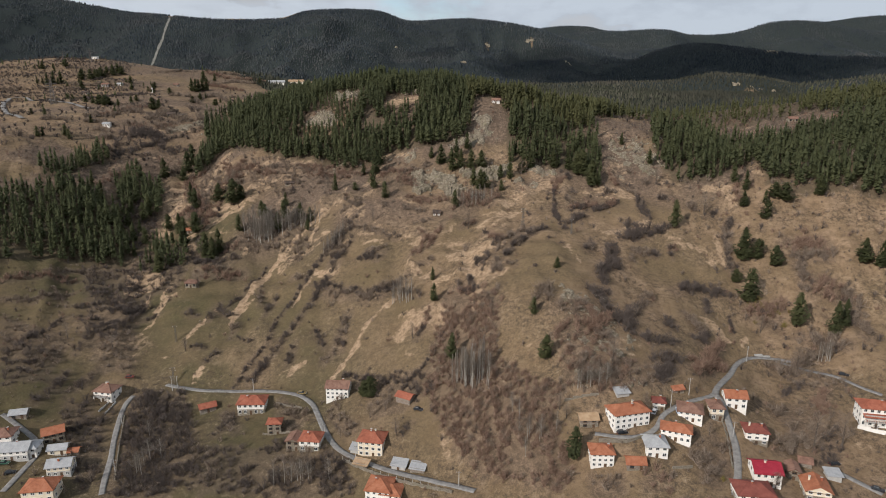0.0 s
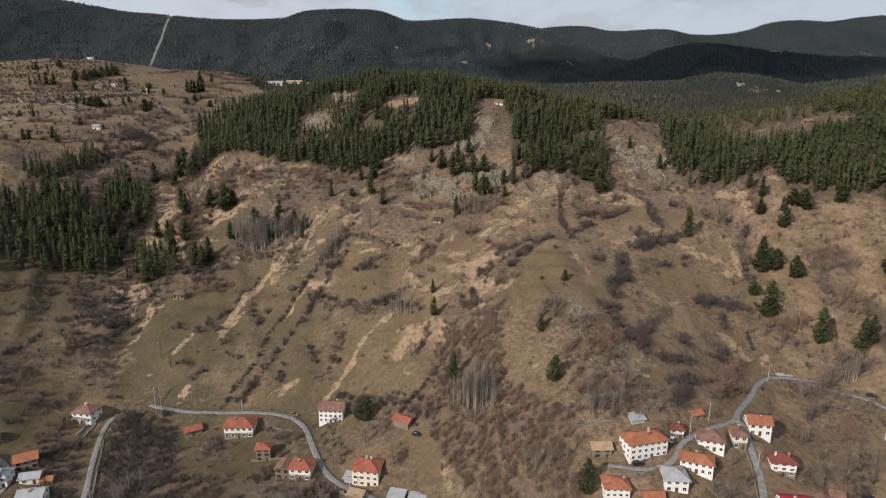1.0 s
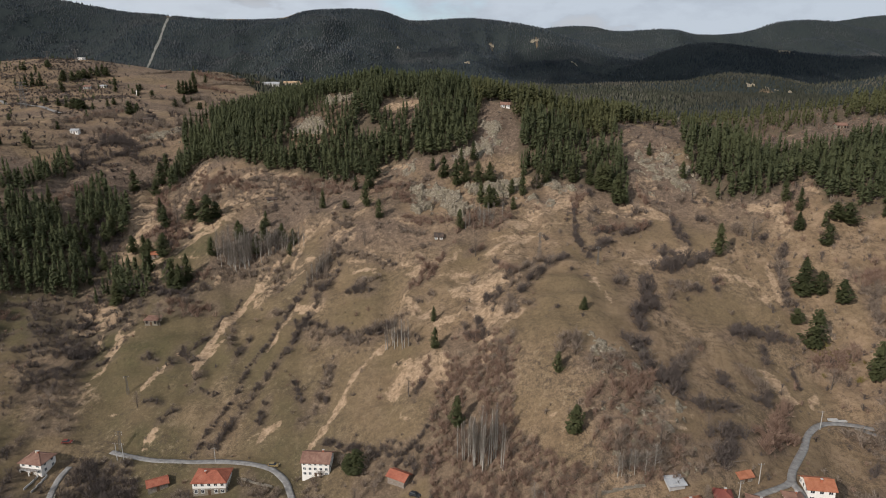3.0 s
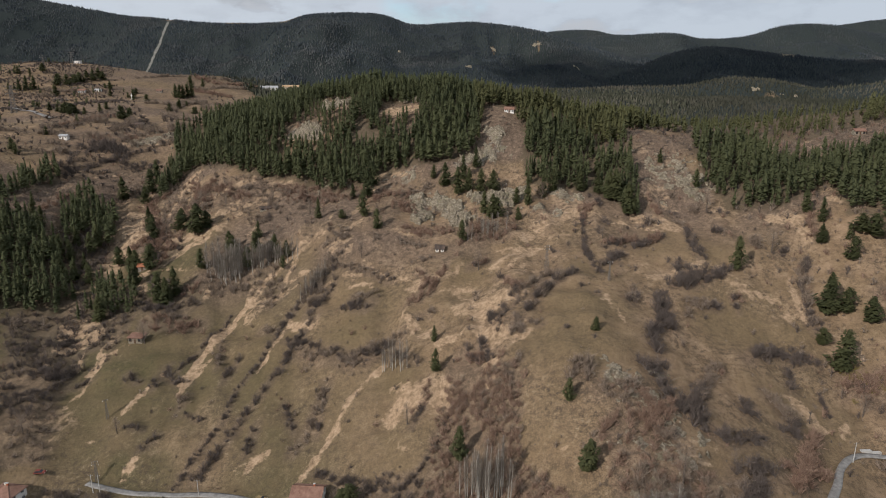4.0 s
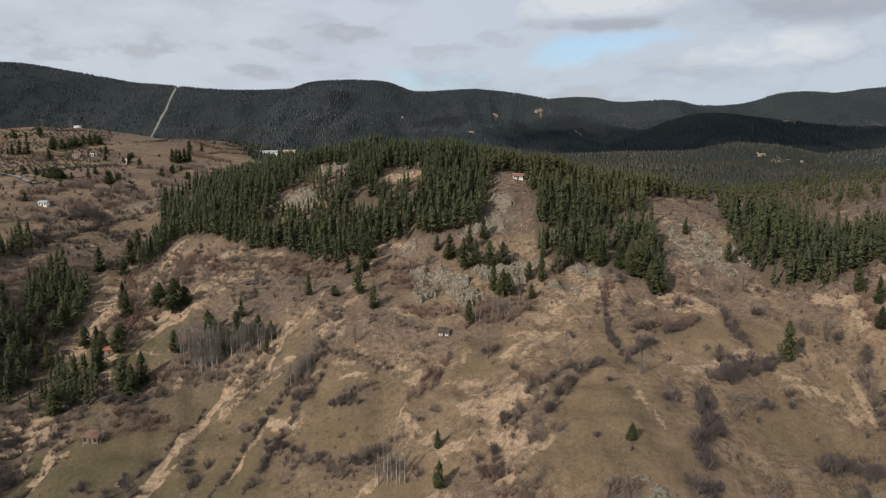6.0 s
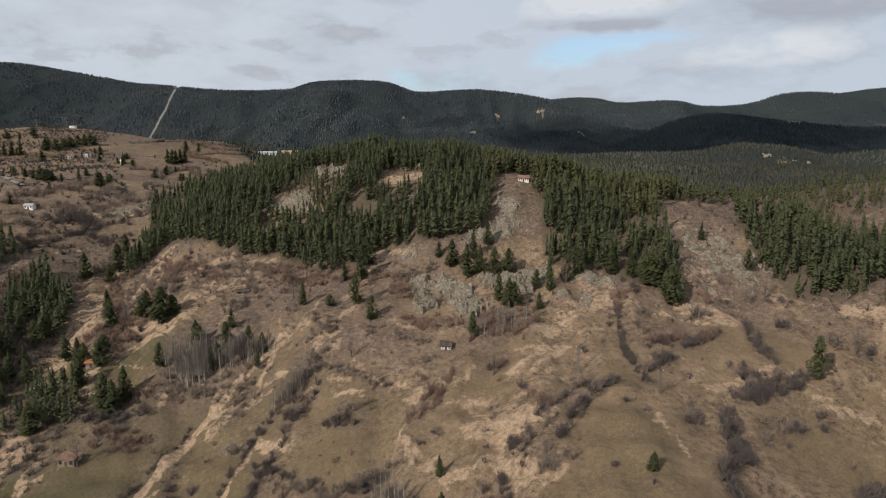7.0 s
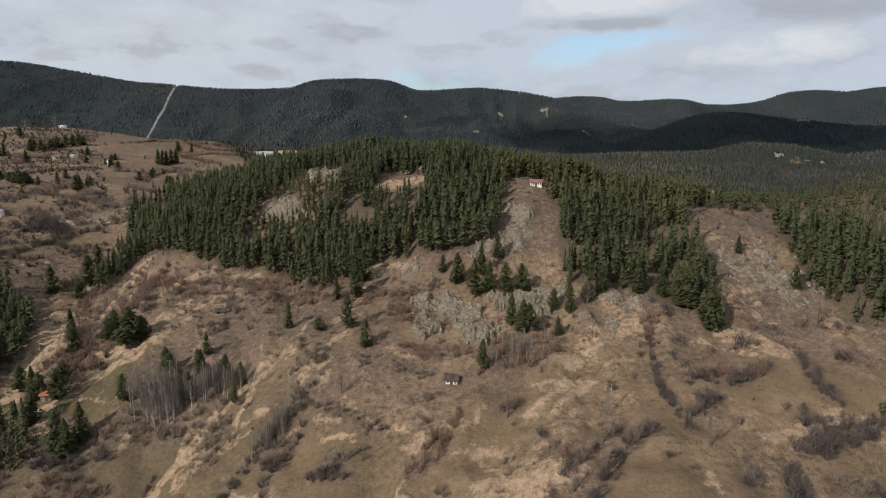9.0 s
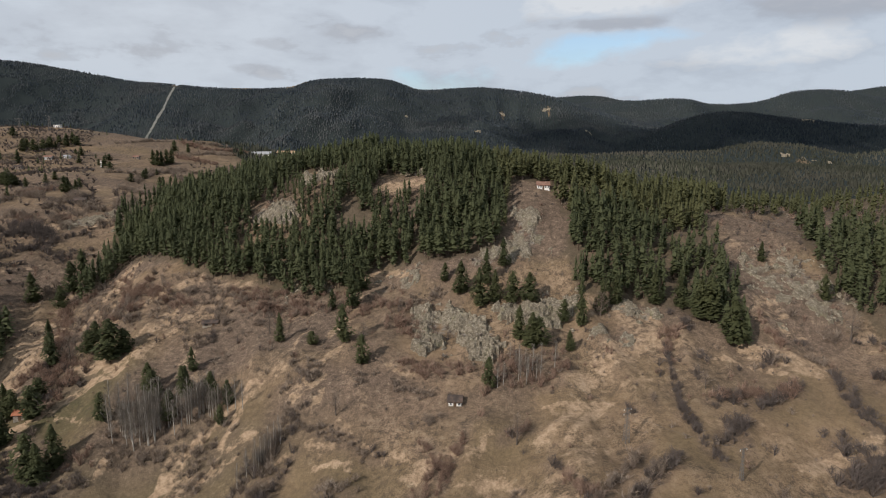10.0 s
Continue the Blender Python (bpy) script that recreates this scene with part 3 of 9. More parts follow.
FINE = 2.5
gx = [*spread(0, -345.0, -4300, -FINE, 1.045, 50)[::-1], *np.arange(-345, 336, FINE), *spread(0, 335, 4300, FINE, 1.05, 55)]
gy = [*spread(0, 130, -1500, -3.0, 1.12, 90)[::-1], *np.arange(130, 640, FINE), *spread(0, 640, 5000, FINE, 1.035, 40)]
GX, GY = np.meshgrid(np.array(gx), np.array(gy))
px, py = GX.ravel(), GY.ravel()
pz = ground(px, py)
nx, ny = len(gx), len(gy)
ii = (np.arange(ny - 1)[:, None] * nx + np.arange(nx - 1)[None]).ravel()
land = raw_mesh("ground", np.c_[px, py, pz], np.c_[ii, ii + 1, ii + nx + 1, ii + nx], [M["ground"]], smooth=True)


def paint(name, values):
    a = land.attributes.new(name, "FLOAT", "POINT")
    a.data.foreach_set("value", np.clip(values, 0, 1).astype(np.float32))


hill = tagged(new("ground", land), "dry winter hillside of tan grass, bare soil and scrub", "ground", kind="structure")

# ---- what grows and shows on the hillside, gathered from the plan below ----
BRUSH, THICKETS, SOIL, STONE, TURF = [], [], [], [], []


def brush(kind, width, size, *line):
    BRUSH.append((kind, width, size, line))


def thicket(kind, gap, size, *outline):
    THICKETS.append((kind, gap, size, outline))


def bare_soil(strength, width, *line):
    SOIL.append((strength, width, line))


def rock_showing(strength, width, *line):
    STONE.append((strength, width, line))


def turf(strength, width, *line):
    TURF.append((strength, width, line))


# Brushwood in plan: kind, width, size of the bushes, and a line.
bare_soil(0.9, 9, (-20.0, 296.9), (-13.2, 301.3), (-6.2, 302.9), (-1.9, 296.2))
bare_soil(0.9, 4.5, (-17.0, 343.2), (-11.7, 333.0), (-2.1, 322.7), (2.5, 323.5))
bare_soil(1, 9, (7.6, 343.0), (13.9, 338.1), (20.2, 338.5), (29.6, 337.4))
bare_soil(1, 6, (11.7, 326.2), (21.5, 316.4), (28.4, 312.6))
bare_soil(0.9, 5, (18.3, 311.4), (15.7, 295.0))
bare_soil(0.9, 5, (-16.5, 364.8), (-2.5, 374.1))
bare_soil(0.9, 5, (-71.0, 359.6), (-61.3, 356.0))
brush("dark", 8, 1.9, (72.0, 292.3), (74.1, 277.0), (79.1, 270.3), (85.1, 265.0), (91.9, 262.5))
brush("grey", 7, 1.7, (66.3, 256.9), (73.4, 256.5))
brush("grey", 8, 1.7, (52.9, 243.4), (60.6, 239.8), (69.7, 236.3))
brush("dark", 9, 2, (88.5, 247.3), (97.1, 251.6), (87.2, 238.6))
brush("dark", 6, 1.7, (117.4, 311.2), (129.1, 318.3), (140.2, 317.5), (145.3, 319.2))
brush("grey", 5, 1.7, (100.9, 301.2))
brush("brown", 9, 2, (153.9, 303.6), (164.8, 303.9), (169.4, 309.3))
brush("dark", 4, 1.6, (103.8, 279.3), (108.6, 286.7))
brush("dark", 6, 1.8, (117.8, 274.2), (122.9, 281.3))
brush("brown", 8, 1.9, (122.3, 265.7), (105.9, 250.5))
brush("grey", 8, 1.8, (161.7, 274.1), (173.0, 277.3), (178.7, 284.0))
brush("grey", 6, 1.7, (185.5, 312.9), (189.5, 333.9), (206.7, 332.5))
turf(0.6, 14, (116.2, 296.0), (132.0, 287.6), (142.4, 292.3))
bare_soil(0.9, 4.5, (129.7, 297.1), (135.3, 285.6))
bare_soil(0.9, 4, (74.1, 255.6), (78.2, 251.2))
bare_soil(0.8, 4, (165.9, 325.7), (167.2, 318.5))
brush("brown", 6, 1.9, (179.3, 389.8), (174.0, 377.4))
brush("grey", 8, 1.8, (-65.0, 341.2), (-52.0, 333.8), (-39.6, 326.4), (-29.2, 331.8), (-19.9, 336.8))
brush("brown", 5, 1.6, (-16.2, 357.5), (-9.5, 364.7), (-2.5, 374.1))
brush("grey", 4, 1.8, (-8.0, 344.4))
brush("brown", 7, 1.8, (5.3, 314.9), (12.3, 308.1), (16.7, 309.9))
brush("grey", 7, 1.9, (17.8, 296.1), (23.5, 292.3))
brush("dark", 7, 2.2, (19.5, 329.2))
brush("grey", 5, 1.8, (24.3, 315.3))
brush("brown", 5, 1.6, (-7.7, 305.2), (-8.9, 298.4), (-11.4, 292.4))
brush("grey", 5, 1.7, (34.9, 329.3), (43.5, 344.7), (51.1, 351.0))
brush("brown", 4, 1.5, (24.9, 355.5), (31.2, 338.1))
brush("brown", 6, 1.7, (76.0, 385.2), (87.8, 387.3), (104.7, 386.9))
brush("dark", 6, 1.8, (74.7, 368.6), (82.6, 374.9))
brush("grey", 8, 2.5, (147.4, 381.3))
brush("grey", 5, 1.9, (165.7, 365.4), (160.9, 357.3), (157.1, 345.0), (154.3, 334.8))
brush("grey", 5, 1.6, (80.6, 345.0), (77.3, 333.9))
brush("dark", 7, 2, (89.1, 337.9), (90.5, 318.8))
brush("grey", 6, 1.8, (105.5, 338.3), (116.8, 341.7))
brush("brown", 5, 1.6, (126.6, 345.5))
brush("brown", 5, 1.6, (69.9, 411.5), (75.4, 423.5), (80.3, 422.5))
brush("grey", 5, 1.8, (121.3, 431.9))
brush("grey", 4, 1.6, (136.3, 394.7))
bare_soil(0.9, 5, (61.2, 420.2), (72.4, 413.7))
bare_soil(1, 7, (99.3, 414.4), (116.4, 398.9))
bare_soil(1, 6, (164.4, 397.9), (175.9, 391.0), (171.2, 378.1))
bare_soil(0.9, 4, (156.0, 357.8), (152.2, 336.9))
bare_soil(0.9, 5, (91.3, 355.6), (121.0, 365.8), (129.1, 359.8))
bare_soil(0.9, 5, (129.5, 352.6), (134.5, 348.3), (142.8, 347.8))
bare_soil(0.9, 6, (200.2, 408.4), (202.2, 392.1))
bare_soil(1, 8, (-205.4, 469.3), (-199.4, 451.6), (-193.9, 431.7))
bare_soil(0.9, 4, (-169.7, 413.8), (-158.9, 399.5))
bare_soil(1, 6, (-167.4, 472.2), (-140.5, 481.6), (-130.3, 488.9))
bare_soil(1, 6, (-143.7, 441.7), (-162.9, 443.5))
brush("brown", 7, 1.9, (-190.9, 503.7), (-188.8, 511.8))
brush("brown", 7, 2.1, (-154.1, 498.8))
brush("brown", 6, 1.8, (-187.1, 466.4), (-175.6, 468.0))
brush("grey", 8, 2.0, (-59.1, 400.9), (-62.1, 389.2), (-64.2, 372.4), (-64.8, 363.4))
brush("dark", 9, 1.8, (-170, 397), (-153.2, 385.8), (-133.6, 381.0))
brush("brown", 11, 2.0, (-147.8, 376.5), (-133.2, 372.3), (-121.9, 376.0))
brush("grey", 6, 1.6, (-120.8, 400.0), (-105.2, 394.4), (-85.3, 394.4))
brush("dark", 6, 2.2, (-44.1, 360.4))
brush("brown", 8, 2.0, (-139.4, 394.5), (-128.0, 396.4))
brush("brown", 11, 2.0, (-187.0, 440.6), (-182.1, 448.7), (-156.0, 434.4))
brush("grey", 2.5, 1.2, (-176.7, 272.8), (-169.9, 287.1))
brush("brown", 6, 1.5, (-249, 347), (-237.7, 357.7), (-219.4, 366.2))
brush("grey", 5, 1.5, (-242, 334), (-225.5, 336.5), (-212.9, 353.5))
brush("grey", 5, 1.5, (-221, 303), (-196, 285), (-191.2, 299.3))
brush("dark", 3.6, 1.8, (-94, 285.2), (-87.7, 296.8), (-83.2, 310.7), (-73.5, 331.1), (-68.5, 347.9), (-61.8, 368.9), (-54.7, 383.2))
brush("grey", 5, 1.6, (-58.2, 291.8), (-53, 305), (-49.9, 320.5))
brush("grey", 4, 1.8, (28.8, 336.3), (40.8, 350.7), (51.2, 367.4))
brush("grey", 7, 1.8, (117.7, 294.3), (121.7, 283.2))
brush("olive", 14, 2, (158.7, 316), (163.8, 300.3))
brush("brown", 12, 1.9, (187.7, 342.3), (205.9, 338.3))
brush("brown", 13, 2, (191.2, 318.7), (200.9, 311.5))
brush("grey", 8, 2.2, (151, 271), (159, 265))
brush("grey", 9, 1.9, (173, 288.8), (188.9, 280.8))
brush("grey", 9, 1.9, (205.8, 312.7), (200.3, 281.8))
brush("brown", 6, 1.6, (165, 253), (153, 239))
brush("grey", 8, 1.9, (93, 207), (94, 196))
brush("grey", 7, 1.8, (126, 214), (140, 224))
brush("grey", 6, 1.8, (134, 245), (138, 237))
brush("grey", 8, 1.9, (-71.3, 237.9), (-60, 229))
brush("grey", 6, 1.7, (-99.7, 266.3), (-91.1, 253.1))
brush("grey", 6, 1.6, (-73.9, 267.2), (-61.5, 258.5))
brush("grey", 6, 1.7, (-48.2, 255.7), (-38, 245))
brush("brown", 10, 1.9, (-149.2, 487.3), (-124.5, 469.3))
brush("brown", 10, 1.9, (-199.3, 505.5), (-170.4, 443.2))
brush("brown", 8, 1.6, (-91.8, 467.8), (-65.2, 459.2))
brush("brown", 8, 1.8, (-174.8, 514.9), (-150.3, 471.8))
brush("grey", 8, 1.7, (-66.7, 407.5), (-52.5, 412.7))
brush("brown", 8, 1.5, (-23.6, 413.5), (-9, 406.6))
brush("grey", 5, 1.5, (-261, 431), (-231, 447.4))
brush("brown", 6, 1.8, (-252, 467), (-246, 507))
brush("dark", 12, 2.1, (107, 363), (112.8, 356.6))
brush("grey", 4, 2.2, (52.3, 442.4), (53.5, 437.5))
brush("dark", 5, 1.8, (101, 407), (105.7, 401.1))
brush("dark", 7, 2.4, (-177.7, 453.9), (-165.8, 443.9))
brush("grey", 9, 1.9, (-218.6, 507.2), (-216, 529))
brush("brown", 13, 2, (-163.1, 474.4), (-154.3, 496.5))
brush("dark", 6, 1.9, (-155.9, 440.7), (-168.4, 423.5))
brush("grey", 6, 1.8, (-116.6, 451.6), (-104.8, 441.4))
brush("grey", 7, 1.9, (-43.8, 367.9), (-35, 361.7))
brush("brown", 9, 1.7, (-28.3, 446.2), (-13.8, 428.6))
brush("brown", 8, 1.6, (-12.9, 413.6), (1, 408))
brush("brown", 9, 1.7, (-48.4, 452.4), (-39.9, 460.7), (-24.3, 454.3))
brush("brown", 7, 1.6, (-81, 470.2), (-65.6, 469.9))
brush("brown", 7, 1.5, (-103, 475.2), (-85.8, 458.9))
brush("grey", 5, 1.6, (-64.5, 419.3), (-52.5, 404))
brush("grey", 5, 1.6, (-15.1, 383.9), (-7.1, 389.2))
brush("dark", 13, 2.8, (-276, 572), (-261, 573), (-241, 565))
brush("dark", 12, 2.6, (-278, 525), (-265, 528), (-250, 531))
brush("dark", 9, 2.6, (-242, 551), (-226, 551))
brush("grey", 9, 2.4, (-329, 601), (-315, 616))
brush("grey", 8, 2.4, (-302, 569), (-289, 574))
brush("grey", 10, 2.5, (-319, 654), (-311, 698))
brush("grey", 10, 2.6, (-295, 551), (-278, 553))
brush("grey", 7, 2.2, (-231, 617), (-216, 615))
brush("grey", 7, 2.2, (-251, 607), (-238, 616))
brush("grey", 9, 2.4, (-264, 600), (-239, 575))
brush("brown", 14, 3, (-399, 1135), (-317, 1096))
brush("brown", 14, 2.8, (-360, 1018), (-293, 979))
brush("grey", 9, 2.6, (-554, 1045), (-514, 1090))
brush("dark", 5, 2.2, (-258, 537), (-248, 555), (-236, 569))
brush("grey", 8, 2.4, (-311, 609), (-308, 632))
brush("brown", 9, 2.4, (-276, 592), (-260, 585))
brush("grey", 9, 2.6, (-272, 724), (-290, 797))
brush("brown", 10, 2.6, (-317, 1096), (-289, 1101))
brush("grey", 6, 2.2, (-268, 799), (-242, 761))
brush("grey", 8, 2.4, (-227, 581), (-209, 596))
brush("grey", 7, 2, (-110.7, 467.4), (-99.1, 454.5))
brush("grey", 6, 2, (-88.3, 453.9))
brush("grey", 12, 2.3, (-161.4, 484.5), (-147.1, 462.3))
brush("brown", 10, 2.2, (-174.1, 450.7), (-157.1, 444.1))
brush("grey", 7, 2, (-181.8, 481.1), (-178.9, 488.2))
brush("brown", 8, 2, (-168.7, 431), (-158.5, 426.5))
brush("grey", 6, 1.9, (-93.4, 383.3), (-88.3, 383.9))
brush("dark", 3, 1.6, (81.6, 409.4))
brush("grey", 5, 1.9, (103.8, 404.4))
brush("grey", 5, 1.8, (118.2, 403.1))
brush("grey", 6, 2, (130.2, 418.2))
brush("grey", 10, 2.4, (45.5, 281.4))
brush("dark", 2, 1.4, (45.6, 309.8))
brush("grey", 5, 1.9, (99.6, 330.6))
brush("grey", 5, 1.9, (-88.9, 365.6), (-77.6, 358.6))
brush("dark", 6, 2.1, (-126.8, 340.6), (-114.7, 334.1))
brush("dark", 14, 2.5, (-174.3, 340.4))
brush("grey", 4, 1.8, (-93.4, 389.4), (-81.1, 384.5))

# Thickets in plan: kind, spacing, size, and the outline.
brush("dark", 4, 1.9, (-125.8, 344.5), (-128, 330))
brush("grey", 6, 2, (26.5, 313.6))
brush("grey", 9, 2, (51.2, 274.9), (64, 275.7))
brush("dark", 3, 1.6, (-95.2, 346.6), (-97.3, 331.2))
brush("dark", 3, 1.6, (-60.7, 359.5), (-67.5, 349.8), (-70.5, 338.3))
brush("grey", 4, 1.7, (-111.1, 325.9), (-112.2, 316.4))
brush("grey", 12, 2.8, (-312, 641), (-289, 633))
brush("grey", 10, 2.7, (-276, 608), (-260, 607))
brush("grey", 12, 2.8, (-289, 590), (-270, 592))
brush("dark", 18, 3, (-274, 567), (-263, 570), (-248, 568))
brush("dark", 8, 2.6, (-245, 647), (-239, 653))
brush("grey", 8, 2.8, (-293, 808), (-308, 928))
brush("grey", 10, 3, (-358, 1018), (-318, 1055))
brush("grey", 8, 2.6, (-217, 615), (-208, 616))
brush("dark", 8, 2.6, (-257, 628), (-253, 637))
brush("brown", 8, 2.6, (-257, 592), (-244, 586))
brush("dark", 7, 2.5, (-225, 593), (-217, 598))
brush("grey", 9, 2.6, (-275, 646), (-260, 627))
brush("grey", 8, 2.6, (-265, 584), (-258, 579))
# the next three lines of brush stand in for shadow edges of terrace banks
brush("dark", 4, 1.9, (-183.4, 261.4), (-181.5, 271.5), (-180.6, 283.7))
brush("dark", 4, 1.9, (-163.9, 248.2), (-158.2, 254.4), (-151.5, 264.9))
brush("dark", 4, 1.9, (-165.2, 266.4), (-163.1, 280.3))
brush("dark", 5, 1.9, (-159.8, 238.2), (-144.2, 241.9))
brush("dark", 4, 1.8, (-173.9, 276), (-169.8, 284))
brush("olive", 5, 1.6, (96, 196))
brush("grey", 4, 1.7, (-48.2, 268.9), (-49.2, 258.9))
thicket("dark", 3.6, 2.3, (-150.4, 282.9), (-123.6, 280.7), (-109.7, 254.7), (-103.4, 227.9), (-106.3, 217.5), (-126.4, 215.6), (-136, 240.6), (-143.5, 264))
thicket("grey", 5, 2, (-106, 243.1), (-94.8, 243), (-86.2, 224.5), (-96.2, 218.5))
thicket("dark", 4.2, 2.1, (-86.5, 239.4), (-68.3, 243.1), (-45, 231), (-35, 221.8), (-34, 215), (-80.1, 218.3))
thicket("brown", 3.4, 2.2, (-4, 297.7), (4.9, 301.7), (18.4, 300.1), (25.3, 282.1), (24.5, 257), (36.4, 242.3), (48.4, 234.1), (42.7, 223.6), (44.9, 211.4), (47, 199), (41, 195), (12, 211.6), (4, 226.1), (-3, 242.7), (-9.9, 259), (-5.9, 273.3))
thicket("brown", 4.4, 2.1, (55.1, 276.1), (69.1, 270.7), (69.7, 250.7), (81.2, 247.3), (74.5, 231.9), (60.4, 229.6), (48.4, 234.1), (48.1, 245.8))
thicket("grey", 5.5, 1.9, (-187.7, 315.6), (-164.5, 323.2), (-153.4, 291.9), (-169.8, 289))
thicket("grey", 7, 1.7, (-234, 321), (-191, 311), (-183.4, 274.5), (-201, 268))
thicket("brown", 4.4, 2, (5, 412), (36.3, 417.1), (34.4, 396.3), (6, 395.2))
thicket("grey", 6, 1.8, (-76.9, 260.1), (-74.9, 273.2), (-61.5, 257.5), (-63.3, 244))
thicket("grey", 6, 1.9, (-201.2, 384.8), (-200.7, 408.8), (-185.7, 389.8), (-182.2, 372.8))
thicket("grey", 5.5, 1.8, (92, 210), (104, 220), (99, 202), (89, 193))
thicket("grey", 5.2, 2, (-132.6, 404), (-108.7, 415.2), (-88.5, 415.8), (-90.5, 397.7), (-108.5, 393.6), (-126, 393))
thicket("dark", 5.5, 2, (-164.8, 401.7), (-160.8, 413.5), (-140.1, 399.9), (-126, 385), (-153, 384))
thicket("dark", 4.5, 2.2, (-231.9, 452.2), (-227.7, 470.7), (-202.1, 447.6), (-192.3, 415.9), (-201.6, 404.7))
thicket("dark", 6, 2, (-196.9, 398.2), (-183.5, 410.2), (-155.1, 379.2), (-157, 355.2), (-169.6, 355.8))
thicket("dark", 5, 2.2, (-198.9, 391.3), (-194.8, 410.9), (-180.1, 371.5), (-182.7, 359))
thicket("dark", 6, 2, (-200.1, 328.9), (-177.1, 346.6), (-164.5, 323.2), (-189, 311))
thicket("dark", 6, 1.9, (-214, 291), (-202.8, 311.7), (-190.3, 283.3), (-198, 264))
thicket("dark", 5, 2, (-176.7, 270.7), (-161.4, 268.7), (-149.3, 255.5), (-137.7, 227.1), (-138.5, 215.7), (-155.8, 232.1))
thicket("grey", 7, 1.9, (97, 215), (109, 215), (104, 197), (91, 193))
thicket("grey", 10, 1.9, (136, 244), (165, 253), (162, 230), (136, 208), (136, 230))
thicket("dark", 5, 2, (147, 227), (158, 231), (148, 210), (139, 208))
thicket("brown", 5, 2, (71, 199), (79, 199), (80, 190), (67, 191))
thicket("grey", 4.5, 2.2, (52.1, 242.2), (92.7, 246.5), (91.8, 235.7), (70.5, 230.8), (57.3, 233.2))
thicket("grey", 5, 2.1, (153, 270), (180.5, 263.5), (175.8, 254.7), (153, 257))
thicket("grey", 5, 2, (50.9, 200.7), (65, 198), (65, 191), (50, 192))
thicket("dark", 5, 2, (-209, 282), (-196, 285), (-194, 277), (-205, 275))
thicket("dark", 5, 2.1, (-103.9, 243), (-82.6, 242.5), (-74.1, 218.2), (-95.2, 217.4))
thicket("dark", 5, 2.1, (-138.7, 230.1), (-133.9, 237.5), (-119.4, 216.6), (-131.4, 214.6))
thicket("grey", 5, 2, (-37, 268), (-21.9, 266.8), (-15.9, 248.8), (-29.9, 249.6))
thicket("dark", 4.5, 2.1, (-24.8, 273.8), (-5.9, 269.6), (-3, 253.8), (-15.9, 251.8))
thicket("dark", 4.5, 2.2, (-53.1, 238.3), (-40, 234), (-38, 218), (-49, 219))
thicket("grey", 6, 2, (-158.4, 477), (-159.1, 498.9), (-134.6, 496.5), (-105.8, 483.3), (-87.8, 466.5), (-102, 455.2), (-127, 455.1))
thicket("brown", 7, 1.9, (-89.3, 482.7), (-50.8, 470.6), (-43.6, 452.7), (-74.4, 460.5))
thicket("grey", 6, 2, (-184.3, 477.1), (-192.5, 523.8), (-176.7, 513.7), (-165.5, 482), (-167.9, 460.8))
thicket("brown", 7, 1.8, (-33.2, 475), (-19.7, 466.3), (-18.6, 447.7), (-29, 425.1), (-38.3, 447.7))
thicket("dark", 5, 2.1, (-222.6, 379.4), (-213.1, 388.7), (-198, 387.5), (-173.5, 362.4), (-167.6, 345.8), (-167.2, 330.8), (-169.4, 313.5), (-181, 312))
thicket("brown", 5, 2, (-0, 313.6), (12.8, 314.2), (28.3, 290.8), (24.3, 274.5), (-0, 288.3))

# Bare eroded soil in plan: strength, width and line.
bare_soil(1, 4, (-108.2, 375.6), (-112.3, 355.3), (-115.6, 333))
bare_soil(0.9, 12, (-202.8, 486.5), (-192.2, 444.6), (-192.4, 417.2))
bare_soil(0.9, 8, (-188, 377.4), (-169.2, 368.7), (-182.7, 359))
bare_soil(0.8, 6, (-151.3, 447), (-137.6, 453.5), (-128.1, 467.3))
bare_soil(0.7, 5, (-77.7, 287), (-68.5, 293.5))
bare_soil(1, 7, (197.6, 410.2), (205.6, 403.4), (207.5, 386.8))
bare_soil(0.7, 9, (38.4, 369.9), (25, 353), (14, 341.6), (8, 361.7))
bare_soil(0.8, 4, (-1, 233.8), (2, 224.2))
bare_soil(0.5, 14, (171, 241), (160, 227))
bare_soil(0.7, 6, (-6.9, 299.8), (2, 287.1))
bare_soil(0.6, 5, (90.7, 282.2), (92.6, 269.2))
bare_soil(1, 9, (-196.8, 453.9), (-198.9, 474.9), (-200.3, 487.4))
bare_soil(0.8, 6, (-141.2, 453.4), (-144.1, 439.7))
bare_soil(0.8, 7, (-58.5, 405), (-53.4, 409.4))
bare_soil(0.7, 5, (-3, 415.3), (1, 406.6))
bare_soil(0.8, 9, (-176, 503.1), (-175.2, 525))
bare_soil(0.7, 9, (116.6, 437.8), (120.3, 422))
bare_soil(0.7, 5, (-27.6, 413.6), (-20.9, 409))
bare_soil(0.8, 3, (-320, 623), (-331, 696), (-388, 887))
bare_soil(0.7, 3, (-524, 884), (-489, 922))
bare_soil(0.8, 3, (-444, 768), (-341, 676))
bare_soil(0.6, 12, (-296, 705), (-273, 698))
bare_soil(0.7, 6, (-231, 583), (-210, 599))
bare_soil(0.5, 10, (-254, 533), (-240, 534))
bare_soil(0.6, 8, (-258, 581), (-248, 576))
bare_soil(0.6, 10, (-486, 1068), (-410, 1079))
bare_soil(0.6, 9, (-642, 1136), (-579, 1196))
bare_soil(1, 2.4, (-111.1, 340.8), (-114, 331.7), (-115.3, 326.4))
bare_soil(0.9, 2.4, (-155.1, 356.3), (-160, 352.4), (-163.3, 342.3))
